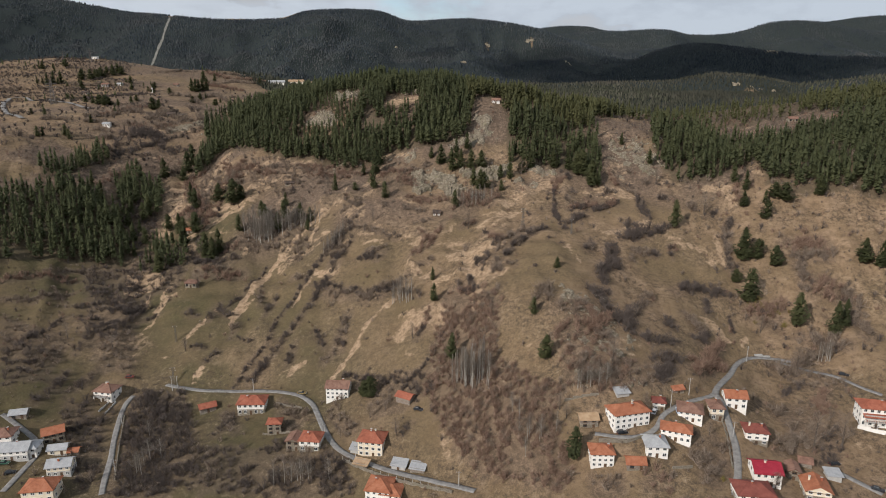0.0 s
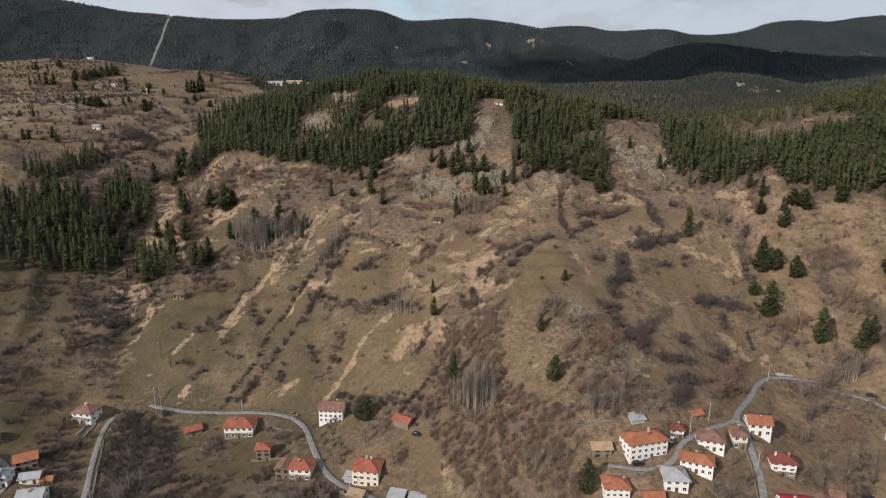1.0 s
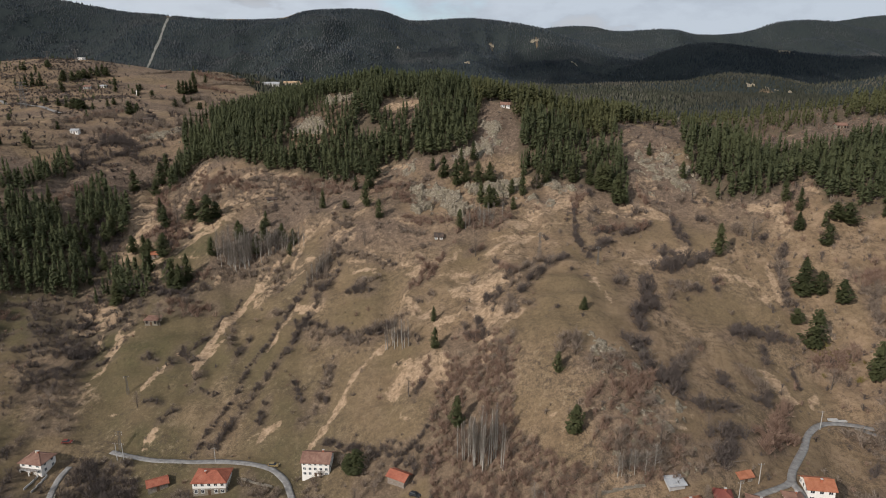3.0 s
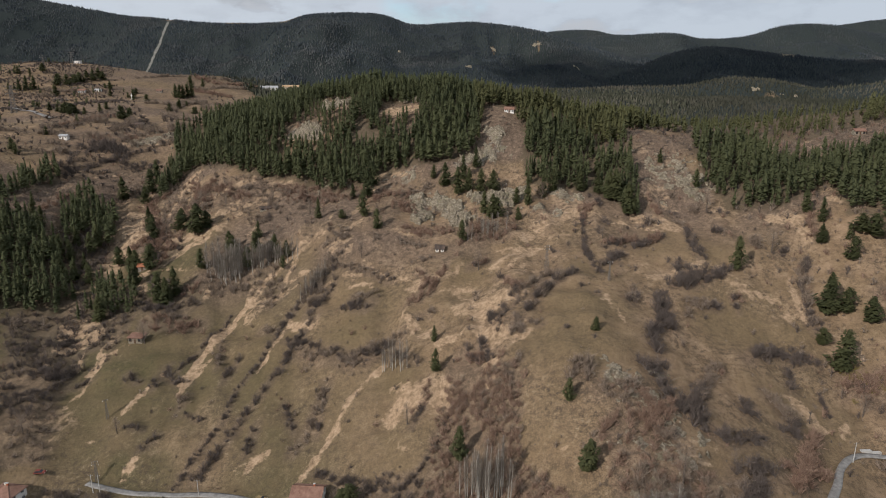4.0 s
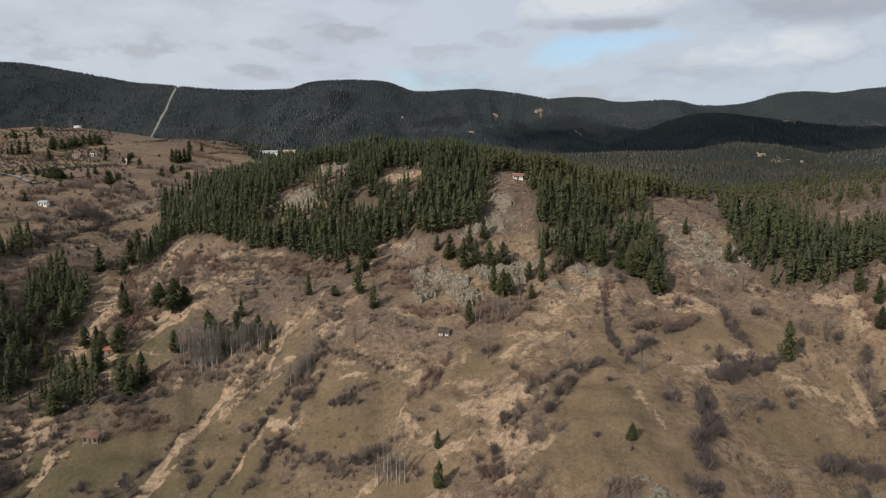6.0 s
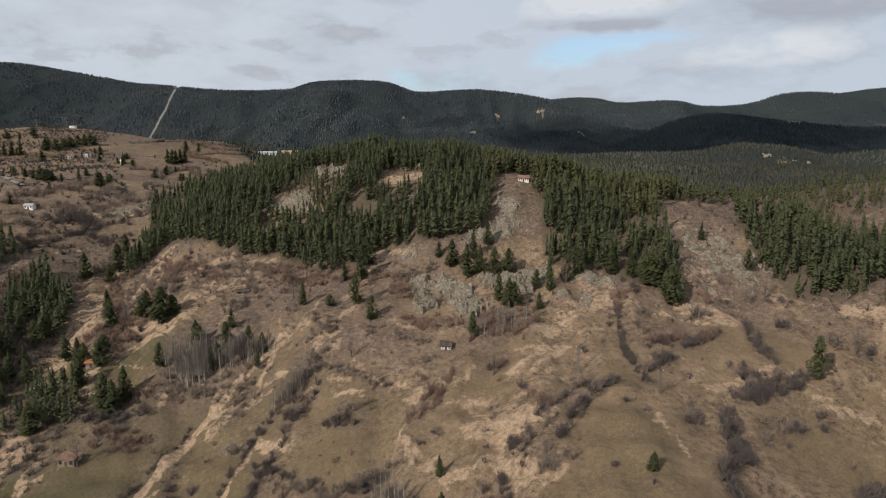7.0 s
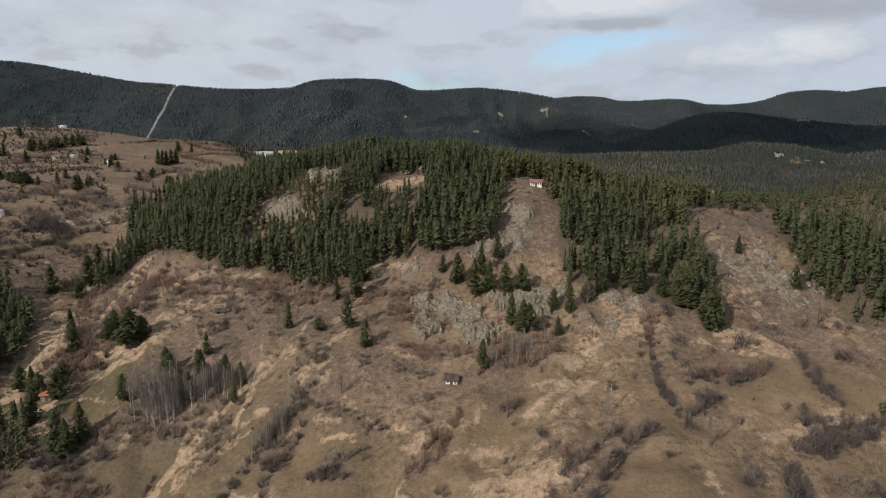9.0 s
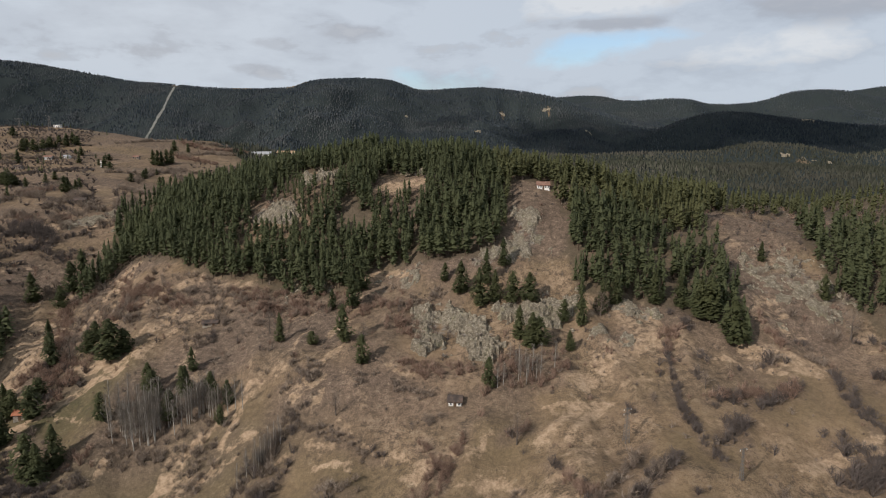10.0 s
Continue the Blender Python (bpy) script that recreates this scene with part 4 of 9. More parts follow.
bare_soil(0.8, 9, (-182.9, 388.1), (-187.2, 373.8))
bare_soil(0.9, 8, (-200.1, 477.2), (-196.9, 450))
bare_soil(0.8, 3.6, (-204.3, 507.6), (-200.4, 484.8))
bare_soil(0.7, 3, (-139.5, 412.5), (-168.7, 425.1))
bare_soil(0.9, 2.4, (-55.4, 415.4), (-45.5, 426.2))
bare_soil(0.9, 2.4, (-48.8, 376), (-36, 373.7))
bare_soil(0.8, 3.6, (-8, 334.5), (-17, 332.3))
bare_soil(0.8, 7, (5, 363.8))
bare_soil(0.7, 3, (125.2, 354.2))
bare_soil(0.8, 2.4, (156.9, 333.6))
bare_soil(0.8, 2.4, (-63.6, 442.9), (-66.6, 418))
bare_soil(0.6, 10, (-296, 682), (-243, 691))
bare_soil(0.7, 8, (-268, 579), (-248, 583))
bare_soil(0.8, 4, (-237, 589), (-215, 598))
bare_soil(0.6, 6, (-578, 1078), (-541, 1123))
bare_soil(0.6, 6, (-432, 1046), (-401, 1096))
bare_soil(0.9, 2.6, (-161.3, 369.7), (-161.1, 351.4), (-158.8, 335.1))
bare_soil(0.8, 2.4, (-73.7, 367), (-79, 348.5), (-83.1, 334.1))
bare_soil(0.8, 5, (148.5, 339.4), (139, 335.3))
bare_soil(0.8, 4, (156.1, 316.6))
bare_soil(0.8, 3, (76.2, 277.3))
bare_soil(0.8, 4, (31.2, 320), (23.6, 311.7))
bare_soil(0.8, 2.5, (-126.8, 340.6), (-131.1, 327.3), (-135.2, 317.3))

# Rock showing through: strength, width and line.
rock_showing(1.3, 7, (-17.6, 449.3), (-13.6, 431.2), (-16.7, 425.2))
rock_showing(1.4, 9, (-4.9, 445.2), (2, 432.7), (8, 421.9))
rock_showing(1.3, 9, (20.8, 442.2), (28, 437), (38.1, 441.7))
rock_showing(0.8, 8, (65.4, 439.4), (69.5, 437.7))
rock_showing(0.7, 14, (133, 455.1), (138.9, 444), (141, 436.9))
rock_showing(0.8, 10, (20.6, 481.5), (30.7, 488.4), (30.4, 506))
rock_showing(0.9, 8, (7.9, 476.4), (12.8, 482.6))
rock_showing(0.5, 10, (61.1, 242.5), (76.6, 258.7))
rock_showing(0.5, 8, (-73.7, 481.1), (-67, 476.8))
rock_showing(0.5, 8, (-36.1, 473.7), (-25.4, 472.1))
rock_showing(0.55, 14, (123, 464), (126.5, 449.6))
rock_showing(0.6, 7, (49.4, 422.9), (57.6, 422.7))
rock_showing(0.5, 6, (59.9, 276.9), (69.1, 270.7))
rock_showing(0.75, 7, (56.9, 281.5), (64.9, 282.4))
rock_showing(0.7, 4, (72.3, 287.9))

rock_showing(0.8, 7, (-240, 583), (-230, 589), (-220, 597))
rock_showing(0.75, 5, (-226, 594), (-214, 606))

# Greener turf: strength, width and line.
turf(0.8, 18, (-225.7, 316.7), (-193, 299), (-190.3, 274.3))
turf(0.7, 14, (-143.6, 314.9), (-148.3, 301.9))
turf(0.6, 16, (-114.2, 316.4), (-112.9, 334.5))
turf(0.8, 9, (-169, 266.1), (-153.4, 264.8))
turf(0.7, 18, (-84.3, 232.8), (-80.9, 252.9))
turf(0.6, 14, (-73.7, 363), (-85.2, 350.4))
turf(0.5, 20, (44.1, 294.4), (61.9, 304.3))
turf(0.5, 18, (-48.8, 376), (-34, 365))
turf(0.6, 14, (-6, 245.6), (-10, 228.2))
turf(0.6, 10, (45.8, 218), (40.9, 212.3))
turf(0.9, 20, (-202.4, 429.2), (-162.2, 399.5))
turf(0.8, 16, (-134.3, 367.5), (-115.9, 352.4))
turf(0.7, 14, (-102.7, 363.1), (-103.6, 347.3))
turf(0.9, 20, (-37.9, 366.1))
turf(0.9, 20, (-44.8, 345.6))
turf(0.9, 22, (-78.2, 335.5))
turf(0.9, 14, (-19.8, 314.1))
turf(0.9, 26, (53.2, 325))
turf(0.9, 28, (47.2, 304.4))
turf(0.9, 18, (66.3, 363.2))
turf(0.9, 22, (102, 388))
turf(0.9, 20, (123.4, 378.1))
turf(0.9, 22, (114.3, 329.7))
turf(0.9, 22, (124.7, 328.4))
turf(0.9, 14, (145.1, 327.8))
turf(0.9, 12, (10.1, 375.2))
turf(0.9, 24, (-127.6, 352.9))
turf(0.9, 18, (-113.3, 378.7))
turf(0.9, 14, (33.5, 302))
turf(0.9, 20, (-162.9, 336.3))
turf(0.9, 22, (-134.2, 332.6))
bare_soil(1, 10, (-41.9, 543.8), (-23.9, 546.5))
rock_showing(1.3, 8, (-104, 527), (-89.9, 524.4))
rock_showing(1.6, 8, (-86.5, 554.6), (-76.6, 559.9))
rock_showing(1.35, 7, (-30, 565.2), (-13.9, 563))
# Hedges and gullies of the lower slope.
brush("dark", 2.4, 1.15, (-75.2, 374.8), (-81.8, 345.3), (-86.2, 332.8))
brush("dark", 2.4, 1.1, (-86.2, 332.8), (-89.7, 327.2), (-90.7, 310.9), (-94.9, 299.3))
brush("dark", 2.2, 1, (-94.9, 299.3), (-97.4, 290.5), (-100.8, 282))
brush("dark", 2.2, 1.1, (-108.5, 381.5), (-111.6, 368.9), (-113.9, 363.5))
brush("dark", 2, 1.1, (-113.9, 363.5), (-117.9, 348), (-122.2, 338.8))
brush("dark", 4, 1.4, (-142.8, 339.7), (-136, 335.4))
brush("dark", 3, 1.3, (-119.7, 297.6), (-116.8, 301.2), (-114.5, 303.9))
brush("dark", 3, 1.2, (-129.5, 309.8), (-123.3, 308.6))
brush("dark", 2, 1, (-108.7, 315.6), (-99, 311.6))
brush("grey", 3, 1.2, (-85.9, 306.1), (-84.6, 305.4))
brush("dark", 3.5, 1.2, (-76.3, 306.1), (-76.9, 294.2))
brush("dark", 3, 1.3, (-66.5, 315.9), (-59.8, 301.3))
brush("grey", 4, 1.4, (-170.1, 356.1), (-165.6, 369.4))
brush("dark", 3, 1.3, (-162.8, 346), (-157.9, 352.9))
brush("dark", 3, 1.2, (-164.6, 334.7), (-159.1, 341.3))
brush("grey", 3.5, 1.6, (-148.4, 374.6), (-129.9, 377.8))
brush("grey", 3, 1.3, (-102.1, 340.1), (-107.3, 361.6))
brush("dark", 5, 1.7, (-78, 362.3), (-72.3, 374.7), (-65.7, 385.6), (-58, 391.6))
brush("dark", 5, 1.7, (-49.5, 336.2), (-33.4, 325.2), (-26.7, 334.6))
brush("dark", 4, 1.5, (-74, 350.8), (-54.7, 337.3))
brush("dark", 4, 1.5, (-21.2, 326.1), (-12.3, 317.4))
brush("dark", 4, 1.6, (-49.6, 363.1), (-38.1, 356.2))
brush("dark", 3, 1.7, (-13.4, 344.5), (-12.3, 343))
brush("grey", 3.5, 1.3, (-55.1, 392.2), (-39.4, 380.9), (-27.9, 375.5))
brush("brown", 3, 1.2, (-18.4, 353.4), (-8.2, 358.6), (-0.5, 380.2))
brush("brown", 3, 1.3, (-12.5, 367.5), (-5.2, 365.2))
brush("dark", 4, 2, (16.7, 332), (21.1, 319.1))
brush("grey", 2.5, 1.2, (25.8, 322), (37.4, 315))
brush("dark", 3, 1.3, (31.8, 324.5), (45.3, 346.1), (49.8, 351.4), (59, 360.1))
brush("grey", 3, 1.3, (27.9, 331.2), (34.1, 335.4))
brush("dark", 5, 1.7, (7.5, 315.6), (13.7, 304.6))
brush("dark", 4, 1.5, (13.2, 317.9), (17.3, 303.7))
brush("grey", 3, 1.5, (23.6, 295.8), (28, 299))
brush("dark", 2, 1, (0.7, 287.8), (-4.3, 277.8), (-9, 270.5), (-15.1, 265.3))
brush("dark", 3, 1.5, (-13.1, 288.2), (-8.4, 296.4))
brush("dark", 4, 1.4, (-51.5, 304.6), (-50.6, 299.3))
brush("dark", 5, 1.4, (-38.1, 274.6), (-21.3, 266.3))
brush("brown", 4, 1.3, (9.9, 375.9), (19.3, 378.6))
brush("dark", 1.6, 1, (72.1, 416.9), (68.2, 391.8))
brush("dark", 2.4, 1.1, (67.4, 383.5), (68, 366.3), (70.7, 355.2))
brush("dark", 3.5, 1.5, (80.2, 385.6), (89.9, 380.2), (106.1, 389.1))
brush("dark", 2.5, 1.3, (80.5, 375), (78.6, 361.1))
brush("dark", 3, 1.5, (120, 395.8), (120.3, 377.8), (119.4, 366.5))
brush("dark", 4.5, 1.7, (99, 351.6), (106.1, 350.1), (119.7, 357.1), (128.7, 361.9))
brush("dark", 2.5, 1.6, (134.1, 395.2), (135.7, 393.5))
brush("grey", 4, 2.2, (147.4, 382.6), (149.7, 377.1))
brush("dark", 3, 1.5, (153.5, 371.5), (162.8, 376.4))
brush("dark", 2.5, 1.5, (76.8, 336.8), (76.9, 331.6))
brush("dark", 5, 1.8, (93.7, 339.7), (91.1, 329.3), (77.3, 306.9), (78.9, 297.2))
brush("dark", 4, 1.7, (75.9, 294.4), (77.8, 289.9))
brush("dark", 4, 1.6, (107.9, 340.5), (115.1, 337.8))
brush("dark", 2.2, 1.4, (125.6, 348.4), (124.5, 338.3))
brush("dark", 4, 1.5, (121.7, 316.9), (132.4, 318.6), (143.3, 318), (149.7, 316.8))
brush("brown", 3, 1.6, (99.3, 298.8), (103.5, 299.3))
brush("dark", 5, 1.6, (90.6, 287.5), (83.5, 274), (84.5, 264.9))
brush("dark", 5, 1.6, (86.3, 263.1), (92.7, 262.6), (104.8, 267.5))
brush("dark", 2.5, 1.3, (104.1, 284), (107, 277.6))
brush("dark", 3.5, 1.4, (166.2, 366.7), (157.7, 350.2))
brush("dark", 3.5, 1.4, (156.6, 345.1), (155.6, 338.9), (154.9, 327.3))
brush("dark", 2.5, 1.3, (179.5, 356.6), (179.3, 354.1))
brush("dark", 2.5, 1.5, (118.6, 273), (124.9, 284.5))
brush("dark", 2.5, 1.4, (115.2, 278.6), (115.4, 276.1))
brush("dark", 3, 1.3, (134.6, 311.6), (130.9, 301.1))
brush("dark", 1.2, 0.8, (142.8, 302.8), (141.6, 296.9), (140.6, 291))
brush("brown", 6, 1.6, (161, 306.5), (171.4, 311.6))
brush("brown", 6, 1.5, (108.9, 256.9), (116.4, 256.1))
brush("brown", 5, 1.5, (46.9, 255.7), (54, 263))
brush("brown", 7, 1.5, (63.6, 258.2), (72.5, 269.9), (61.7, 272.2))
brush("grey", 5, 1.5, (58.5, 245.5), (67.1, 240.3))
# Bare banks and worn ground of the lower slope.
bare_soil(1, 4.5, (-188, 369.2), (-180.2, 376.1), (-174, 379.8))
bare_soil(1, 6, (-197.3, 446.6), (-198.9, 466.9), (-180.3, 453.9))
bare_soil(0.8, 4, (-165, 415.4), (-149.4, 433.7), (-129.8, 445.7), (-121.9, 466.3))
bare_soil(0.8, 4, (-152.7, 443.3), (-131.4, 440.2))
bare_soil(1, 2.4, (-108.4, 363.3), (-104.9, 379.2), (-100.8, 385.6))
bare_soil(0.9, 3.5, (-116.3, 336.6), (-112, 342.2), (-107.5, 346.1))
bare_soil(0.9, 3.2, (-122.2, 287.6), (-120, 293.1), (-118.6, 295.5))
bare_soil(0.8, 2.2, (-159.9, 335.1), (-162.1, 325.1), (-160, 310.5), (-155.3, 298.2))
bare_soil(0.85, 2.6, (-169, 342.9), (-171.8, 362))
bare_soil(0.9, 4.5, (-100.8, 385.6), (-94.9, 397.7), (-82.5, 408.1))
bare_soil(0.9, 1.8, (-143.9, 305.8), (-141, 305.8))
bare_soil(0.8, 4, (-176.8, 478.9), (-177.6, 512.2), (-201.3, 541.9))
bare_soil(1, 2.8, (-53.5, 280.6), (-48.2, 288.3), (-43.7, 297.6), (-40.3, 305.7))
bare_soil(1, 2.8, (-40.3, 305.7), (-34.8, 315.8), (-23.4, 324.3))
bare_soil(0.8, 5, (-20.4, 308), (-5.7, 301))
bare_soil(0.6, 6, (-22.1, 301.1), (-14.5, 282.1))
bare_soil(0.85, 3, (-6.2, 294.5), (-1.2, 298.1))
bare_soil(0.95, 6, (7, 342.5), (22.7, 340.9))
bare_soil(0.9, 3, (8.9, 324.5), (14.4, 332.6))
bare_soil(0.9, 3, (24.1, 314.3), (31, 312.3))
bare_soil(0.9, 3, (28.9, 370.2), (45.3, 389.3))
bare_soil(0.85, 2.5, (25, 389.7), (47.6, 390.3))
bare_soil(0.75, 6, (41.2, 410), (61, 419.1))
bare_soil(0.85, 3.5, (-84.4, 390.7), (-71.7, 394.6))
bare_soil(0.8, 3, (-85, 408.2), (-74.9, 412.1))
bare_soil(0.8, 2.5, (-59.5, 382.8), (-50.6, 385))
bare_soil(0.95, 4, (-46.6, 478.3), (-33.1, 488.4))
bare_soil(0.8, 3, (-49.3, 441.6), (-44.1, 471.2))
bare_soil(0.8, 3, (19.6, 312), (15.9, 295))
bare_soil(0.8, 2.5, (26, 292.1), (30, 292.5))
bare_soil(0.7, 2.5, (-20.9, 345.2), (-17.8, 353.2))
bare_soil(0.9, 2, (35.2, 258.5), (37.1, 257))
bare_soil(0.9, 2, (65.9, 340.7), (69.2, 327.4), (71, 314.5))
bare_soil(0.85, 5, (69.5, 437.1), (81, 416))
bare_soil(0.85, 3, (100.6, 410), (115.7, 400.2))
bare_soil(0.8, 2.5, (95.6, 330.3), (96.3, 322.2))
bare_soil(0.9, 2.5, (95.4, 295.1), (102.5, 301.3))
bare_soil(0.55, 4, (128.1, 345), (147, 348.7))
bare_soil(1, 4.5, (194, 401.2), (199.9, 391.6), (204.2, 382.1))
bare_soil(0.7, 3, (172, 395), (170.7, 378.7))
bare_soil(0.7, 2.4, (150.6, 410.1), (171.4, 393.6))
bare_soil(0.8, 3, (112.2, 365.1), (129.5, 363.9))
bare_soil(0.7, 3.5, (127, 297.8), (130.4, 286.8), (132.8, 282.5))
bare_soil(0.85, 3, (142.3, 286.3), (147.4, 290.3))
bare_soil(0.6, 5, (79.9, 258.4), (84.4, 255.6))
bare_soil(0.6, 3, (145.4, 328.4), (149.8, 322.3))
# Hedges and scrub higher up.
brush("grey", 5, 1.4, (-134, 479), (-115.2, 481.2), (-97.3, 468.2))
brush("brown", 5, 1.4, (-108.4, 477.6), (-80.3, 475.5))
brush("dark", 3, 1.5, (-178.6, 450.3), (-172.5, 455.4))
brush("dark", 3, 1.4, (-155.3, 431.9), (-150.4, 437.2))
brush("dark", 3, 1.4, (-113.6, 458.5), (-103.5, 446.8))
brush("grey", 4, 1.6, (-164.5, 488.9), (-154.3, 481.4))
brush("grey", 4, 1.6, (-155, 503.6), (-147.6, 500.4))
brush("dark", 4.5, 1.7, (-67.1, 383.6), (-61, 392.3), (-56.6, 397.2))
brush("grey", 4, 1.6, (-72.1, 372.9), (-67.3, 378.4))
brush("dark", 3.5, 1.7, (-46.6, 361.2), (-36.5, 357))
brush("dark", 2.5, 1.4, (-61.2, 371.9), (-59.2, 371.6))
brush("dark", 2.4, 1.2, (-31.7, 379.3), (-25.5, 375.8))
brush("grey", 3, 1.2, (-45.8, 388), (-34.3, 380.6))
brush("grey", 3, 1.3, (-39.4, 400.2), (-35.9, 409.4))
brush("grey", 3.5, 1.4, (-27.2, 405.3), (-22.1, 400.5), (-11.6, 398))
brush("brown", 4.5, 1.4, (-15.1, 376.9), (-8.8, 370.1))
brush("brown", 3.5, 1.5, (-15.4, 356.8), (-12.5, 354.4))
brush("grey", 2.5, 1.2, (-86.3, 404.7), (-78.7, 396.9))
brush("grey", 3, 1.6, (-75.7, 462.3), (-72.6, 458.2))
brush("grey", 6, 1.2, (-29.2, 454.2), (-8.5, 461))
brush("brown", 1.6, 1, (73.5, 418.3), (71.5, 405.8))
brush("dark", 2.2, 1.2, (69.8, 396.3), (66.1, 380.1))
brush("dark", 2.5, 1.3, (66.4, 379.4), (67.5, 372.7), (67.9, 364.5))
brush("dark", 4, 1.7, (76.6, 383.4), (88.5, 386))
brush("dark", 3, 1.4, (93, 388.5), (104, 388.8))
brush("dark", 2.8, 1.4, (79.1, 368.2), (70.3, 363.1))
brush("dark", 2.4, 1.4, (77.5, 399.4), (77, 395.5))
brush("dark", 2.2, 1.3, (93.2, 403), (93.2, 400.1))
brush("grey", 2.5, 1.3, (59.5, 389), (60, 386.5))
brush("dark", 2, 1.2, (51, 386.1), (53.8, 381.9))
brush("dark", 3, 1.5, (56.2, 353.1), (48, 350.5), (42.4, 341.9))
brush("dark", 3.5, 1.5, (39.8, 336.8), (35.1, 330))
brush("dark", 3, 2, (13.2, 378.8), (13.8, 377))
brush("dark", 3, 1.4, (22.5, 360.9), (27.3, 353.7))
brush("dark", 3, 1.4, (31.3, 339.3), (25.8, 335.4))
brush("grey", 2.5, 1.4, (13.7, 355.3), (13.3, 347.5))
brush("dark", 3.2, 1.6, (119.7, 391.4), (117.3, 375.6), (117.4, 368.1))
brush("dark", 2.6, 1.7, (135.6, 393.6), (136.8, 391.6))
brush("dark", 6, 1.9, (103.1, 354.5), (109.9, 351.5), (125.8, 361))
brush("dark", 3, 1.6, (81.4, 343.2), (80.4, 336.5))
brush("dark", 3.5, 1.6, (93.4, 344.7), (92, 338.6))
brush("dark", 3.5, 1.7, (110.7, 341.2), (114.3, 340.5))
brush("dark", 1.6, 1, (57, 343.3), (58, 342.5))
brush("dark", 1.6, 1, (64.1, 340.5), (64.6, 338.5))
brush("brown", 4, 1.4, (110.4, 427.2), (111.8, 408.5))
brush("dark", 2.5, 1.4, (117.7, 416.7), (120.9, 414))
brush("dark", 2, 1.2, (137, 413.1), (147.5, 411.8))
brush("brown", 2.4, 1.2, (6.7, 387.4), (-3.6, 380.6))
brush("brown", 5, 1.6, (11.4, 400.7), (18.4, 415.2))
brush("brown", 6, 1.6, (23.5, 401.1), (35.7, 405.9))
brush("dark", 3, 1.4, (78.9, 437.5), (82.7, 422.6))
# Bare ground higher up.
bare_soil(1, 4.5, (-186.3, 437.7), (-187.7, 453.4), (-191.3, 469.5), (-187.6, 483.2))
bare_soil(0.85, 3, (-167.5, 411.4), (-161.5, 421), (-152.5, 431.2), (-134, 435.6))
bare_soil(0.8, 3.5, (-141, 433.3), (-131.9, 446.8), (-123, 458.4))
bare_soil(0.75, 3, (-137.4, 466.6), (-125.5, 472.6))
bare_soil(1, 4, (-85.6, 411.1), (-77, 414.8))
bare_soil(0.9, 3, (-79.4, 405.4), (-83.2, 396), (-84.3, 386.2))
bare_soil(1, 2, (-97.6, 385.6), (-99.3, 379.6), (-100.3, 374.4))
bare_soil(0.75, 3, (-88.4, 386), (-76.1, 388))
bare_soil(0.8, 3, (-51, 383.6), (-42.1, 380.5))
bare_soil(0.75, 3, (-52.9, 393.7), (-50.4, 405.3))
bare_soil(1, 4, (-44.8, 476.5), (-34.6, 485), (-25.1, 477.7))
bare_soil(0.9, 2.6, (-54.8, 427.4), (-51, 449.7), (-44.7, 459.1))
bare_soil(0.85, 2.4, (-41.6, 390.2), (-32.8, 380.9), (-24.1, 375.5))
bare_soil(0.8, 2.6, (-22.7, 376.9), (-10.4, 362.9))
bare_soil(0.7, 3, (-167.6, 483.1), (-166.4, 508))
bare_soil(0.7, 3, (-209, 509.9), (-201.2, 520.2))
bare_soil(0.8, 3, (-124.6, 397.8), (-123.8, 389.2))
bare_soil(0.85, 7, (37.7, 398.7), (52.1, 409), (70.7, 420.9))
bare_soil(0.9, 4, (36, 387.8), (20.4, 371.1))
bare_soil(0.85, 3, (27.8, 385.5), (42.5, 388.6))
bare_soil(0.7, 3, (0, 367.5), (6.3, 377.9))
bare_soil(0.95, 4.5, (7.8, 342.6), (22.2, 340.9))
bare_soil(0.8, 3.5, (-3.6, 360.6), (5.6, 358.7))
bare_soil(0.9, 2.6, (81.2, 413.1), (94.2, 407.1), (107.7, 395.4))
bare_soil(0.75, 3, (65.3, 410.2), (77.9, 408.1))
bare_soil(0.8, 5, (118.5, 429.9), (110.7, 434))
bare_soil(0.8, 2.4, (96.4, 358.1), (97.7, 352.9))
bare_soil(0.8, 2.6, (110, 364.7), (116.2, 366.6), (126.2, 364.7))
bare_soil(0.85, 2, (64.9, 333.5), (67.7, 328.5))
bare_soil(0.7, 2.6, (134.3, 407.6), (157.7, 408.1))
# The side valley, the gully below the thicket and the yards.
brush("dark", 4, 1.5, (-209.1, 282.4), (-209.1, 305.2), (-202.5, 327.2))
brush("dark", 4, 1.5, (-202.2, 338.3), (-183.4, 348.2), (-177.8, 357.3))
brush("grey", 4, 1.5, (-237.3, 358), (-224.2, 375.4), (-201.9, 377.7))
brush("dark", 3.5, 1.5, (-184.1, 297), (-184.8, 315.5))
brush("dark", 3, 1.4, (-187.3, 320.6), (-169.1, 332.9))
brush("grey", 4, 1.5, (-175.1, 307.1), (-156.3, 299.5))
brush("dark", 4, 1.4, (-200.4, 353.9), (-181.7, 366.3))
brush("grey", 3, 1.3, (-223.6, 352.7), (-208, 337.6))
brush("dark", 5, 1.6, (-141.9, 271.4), (-118.6, 268.6))
brush("dark", 6, 1.7, (-139.4, 248.6), (-117.1, 244.8))
brush("dark", 6, 1.7, (-128.7, 228), (-108.2, 222.2))
brush("dark", 5, 1.6, (-109.3, 243.8), (-98.4, 222.7))
brush("dark", 5, 1.6, (-141.5, 279.8), (-124, 262.4))
brush("dark", 4, 1.5, (-99.6, 250.9), (-95, 264.5))
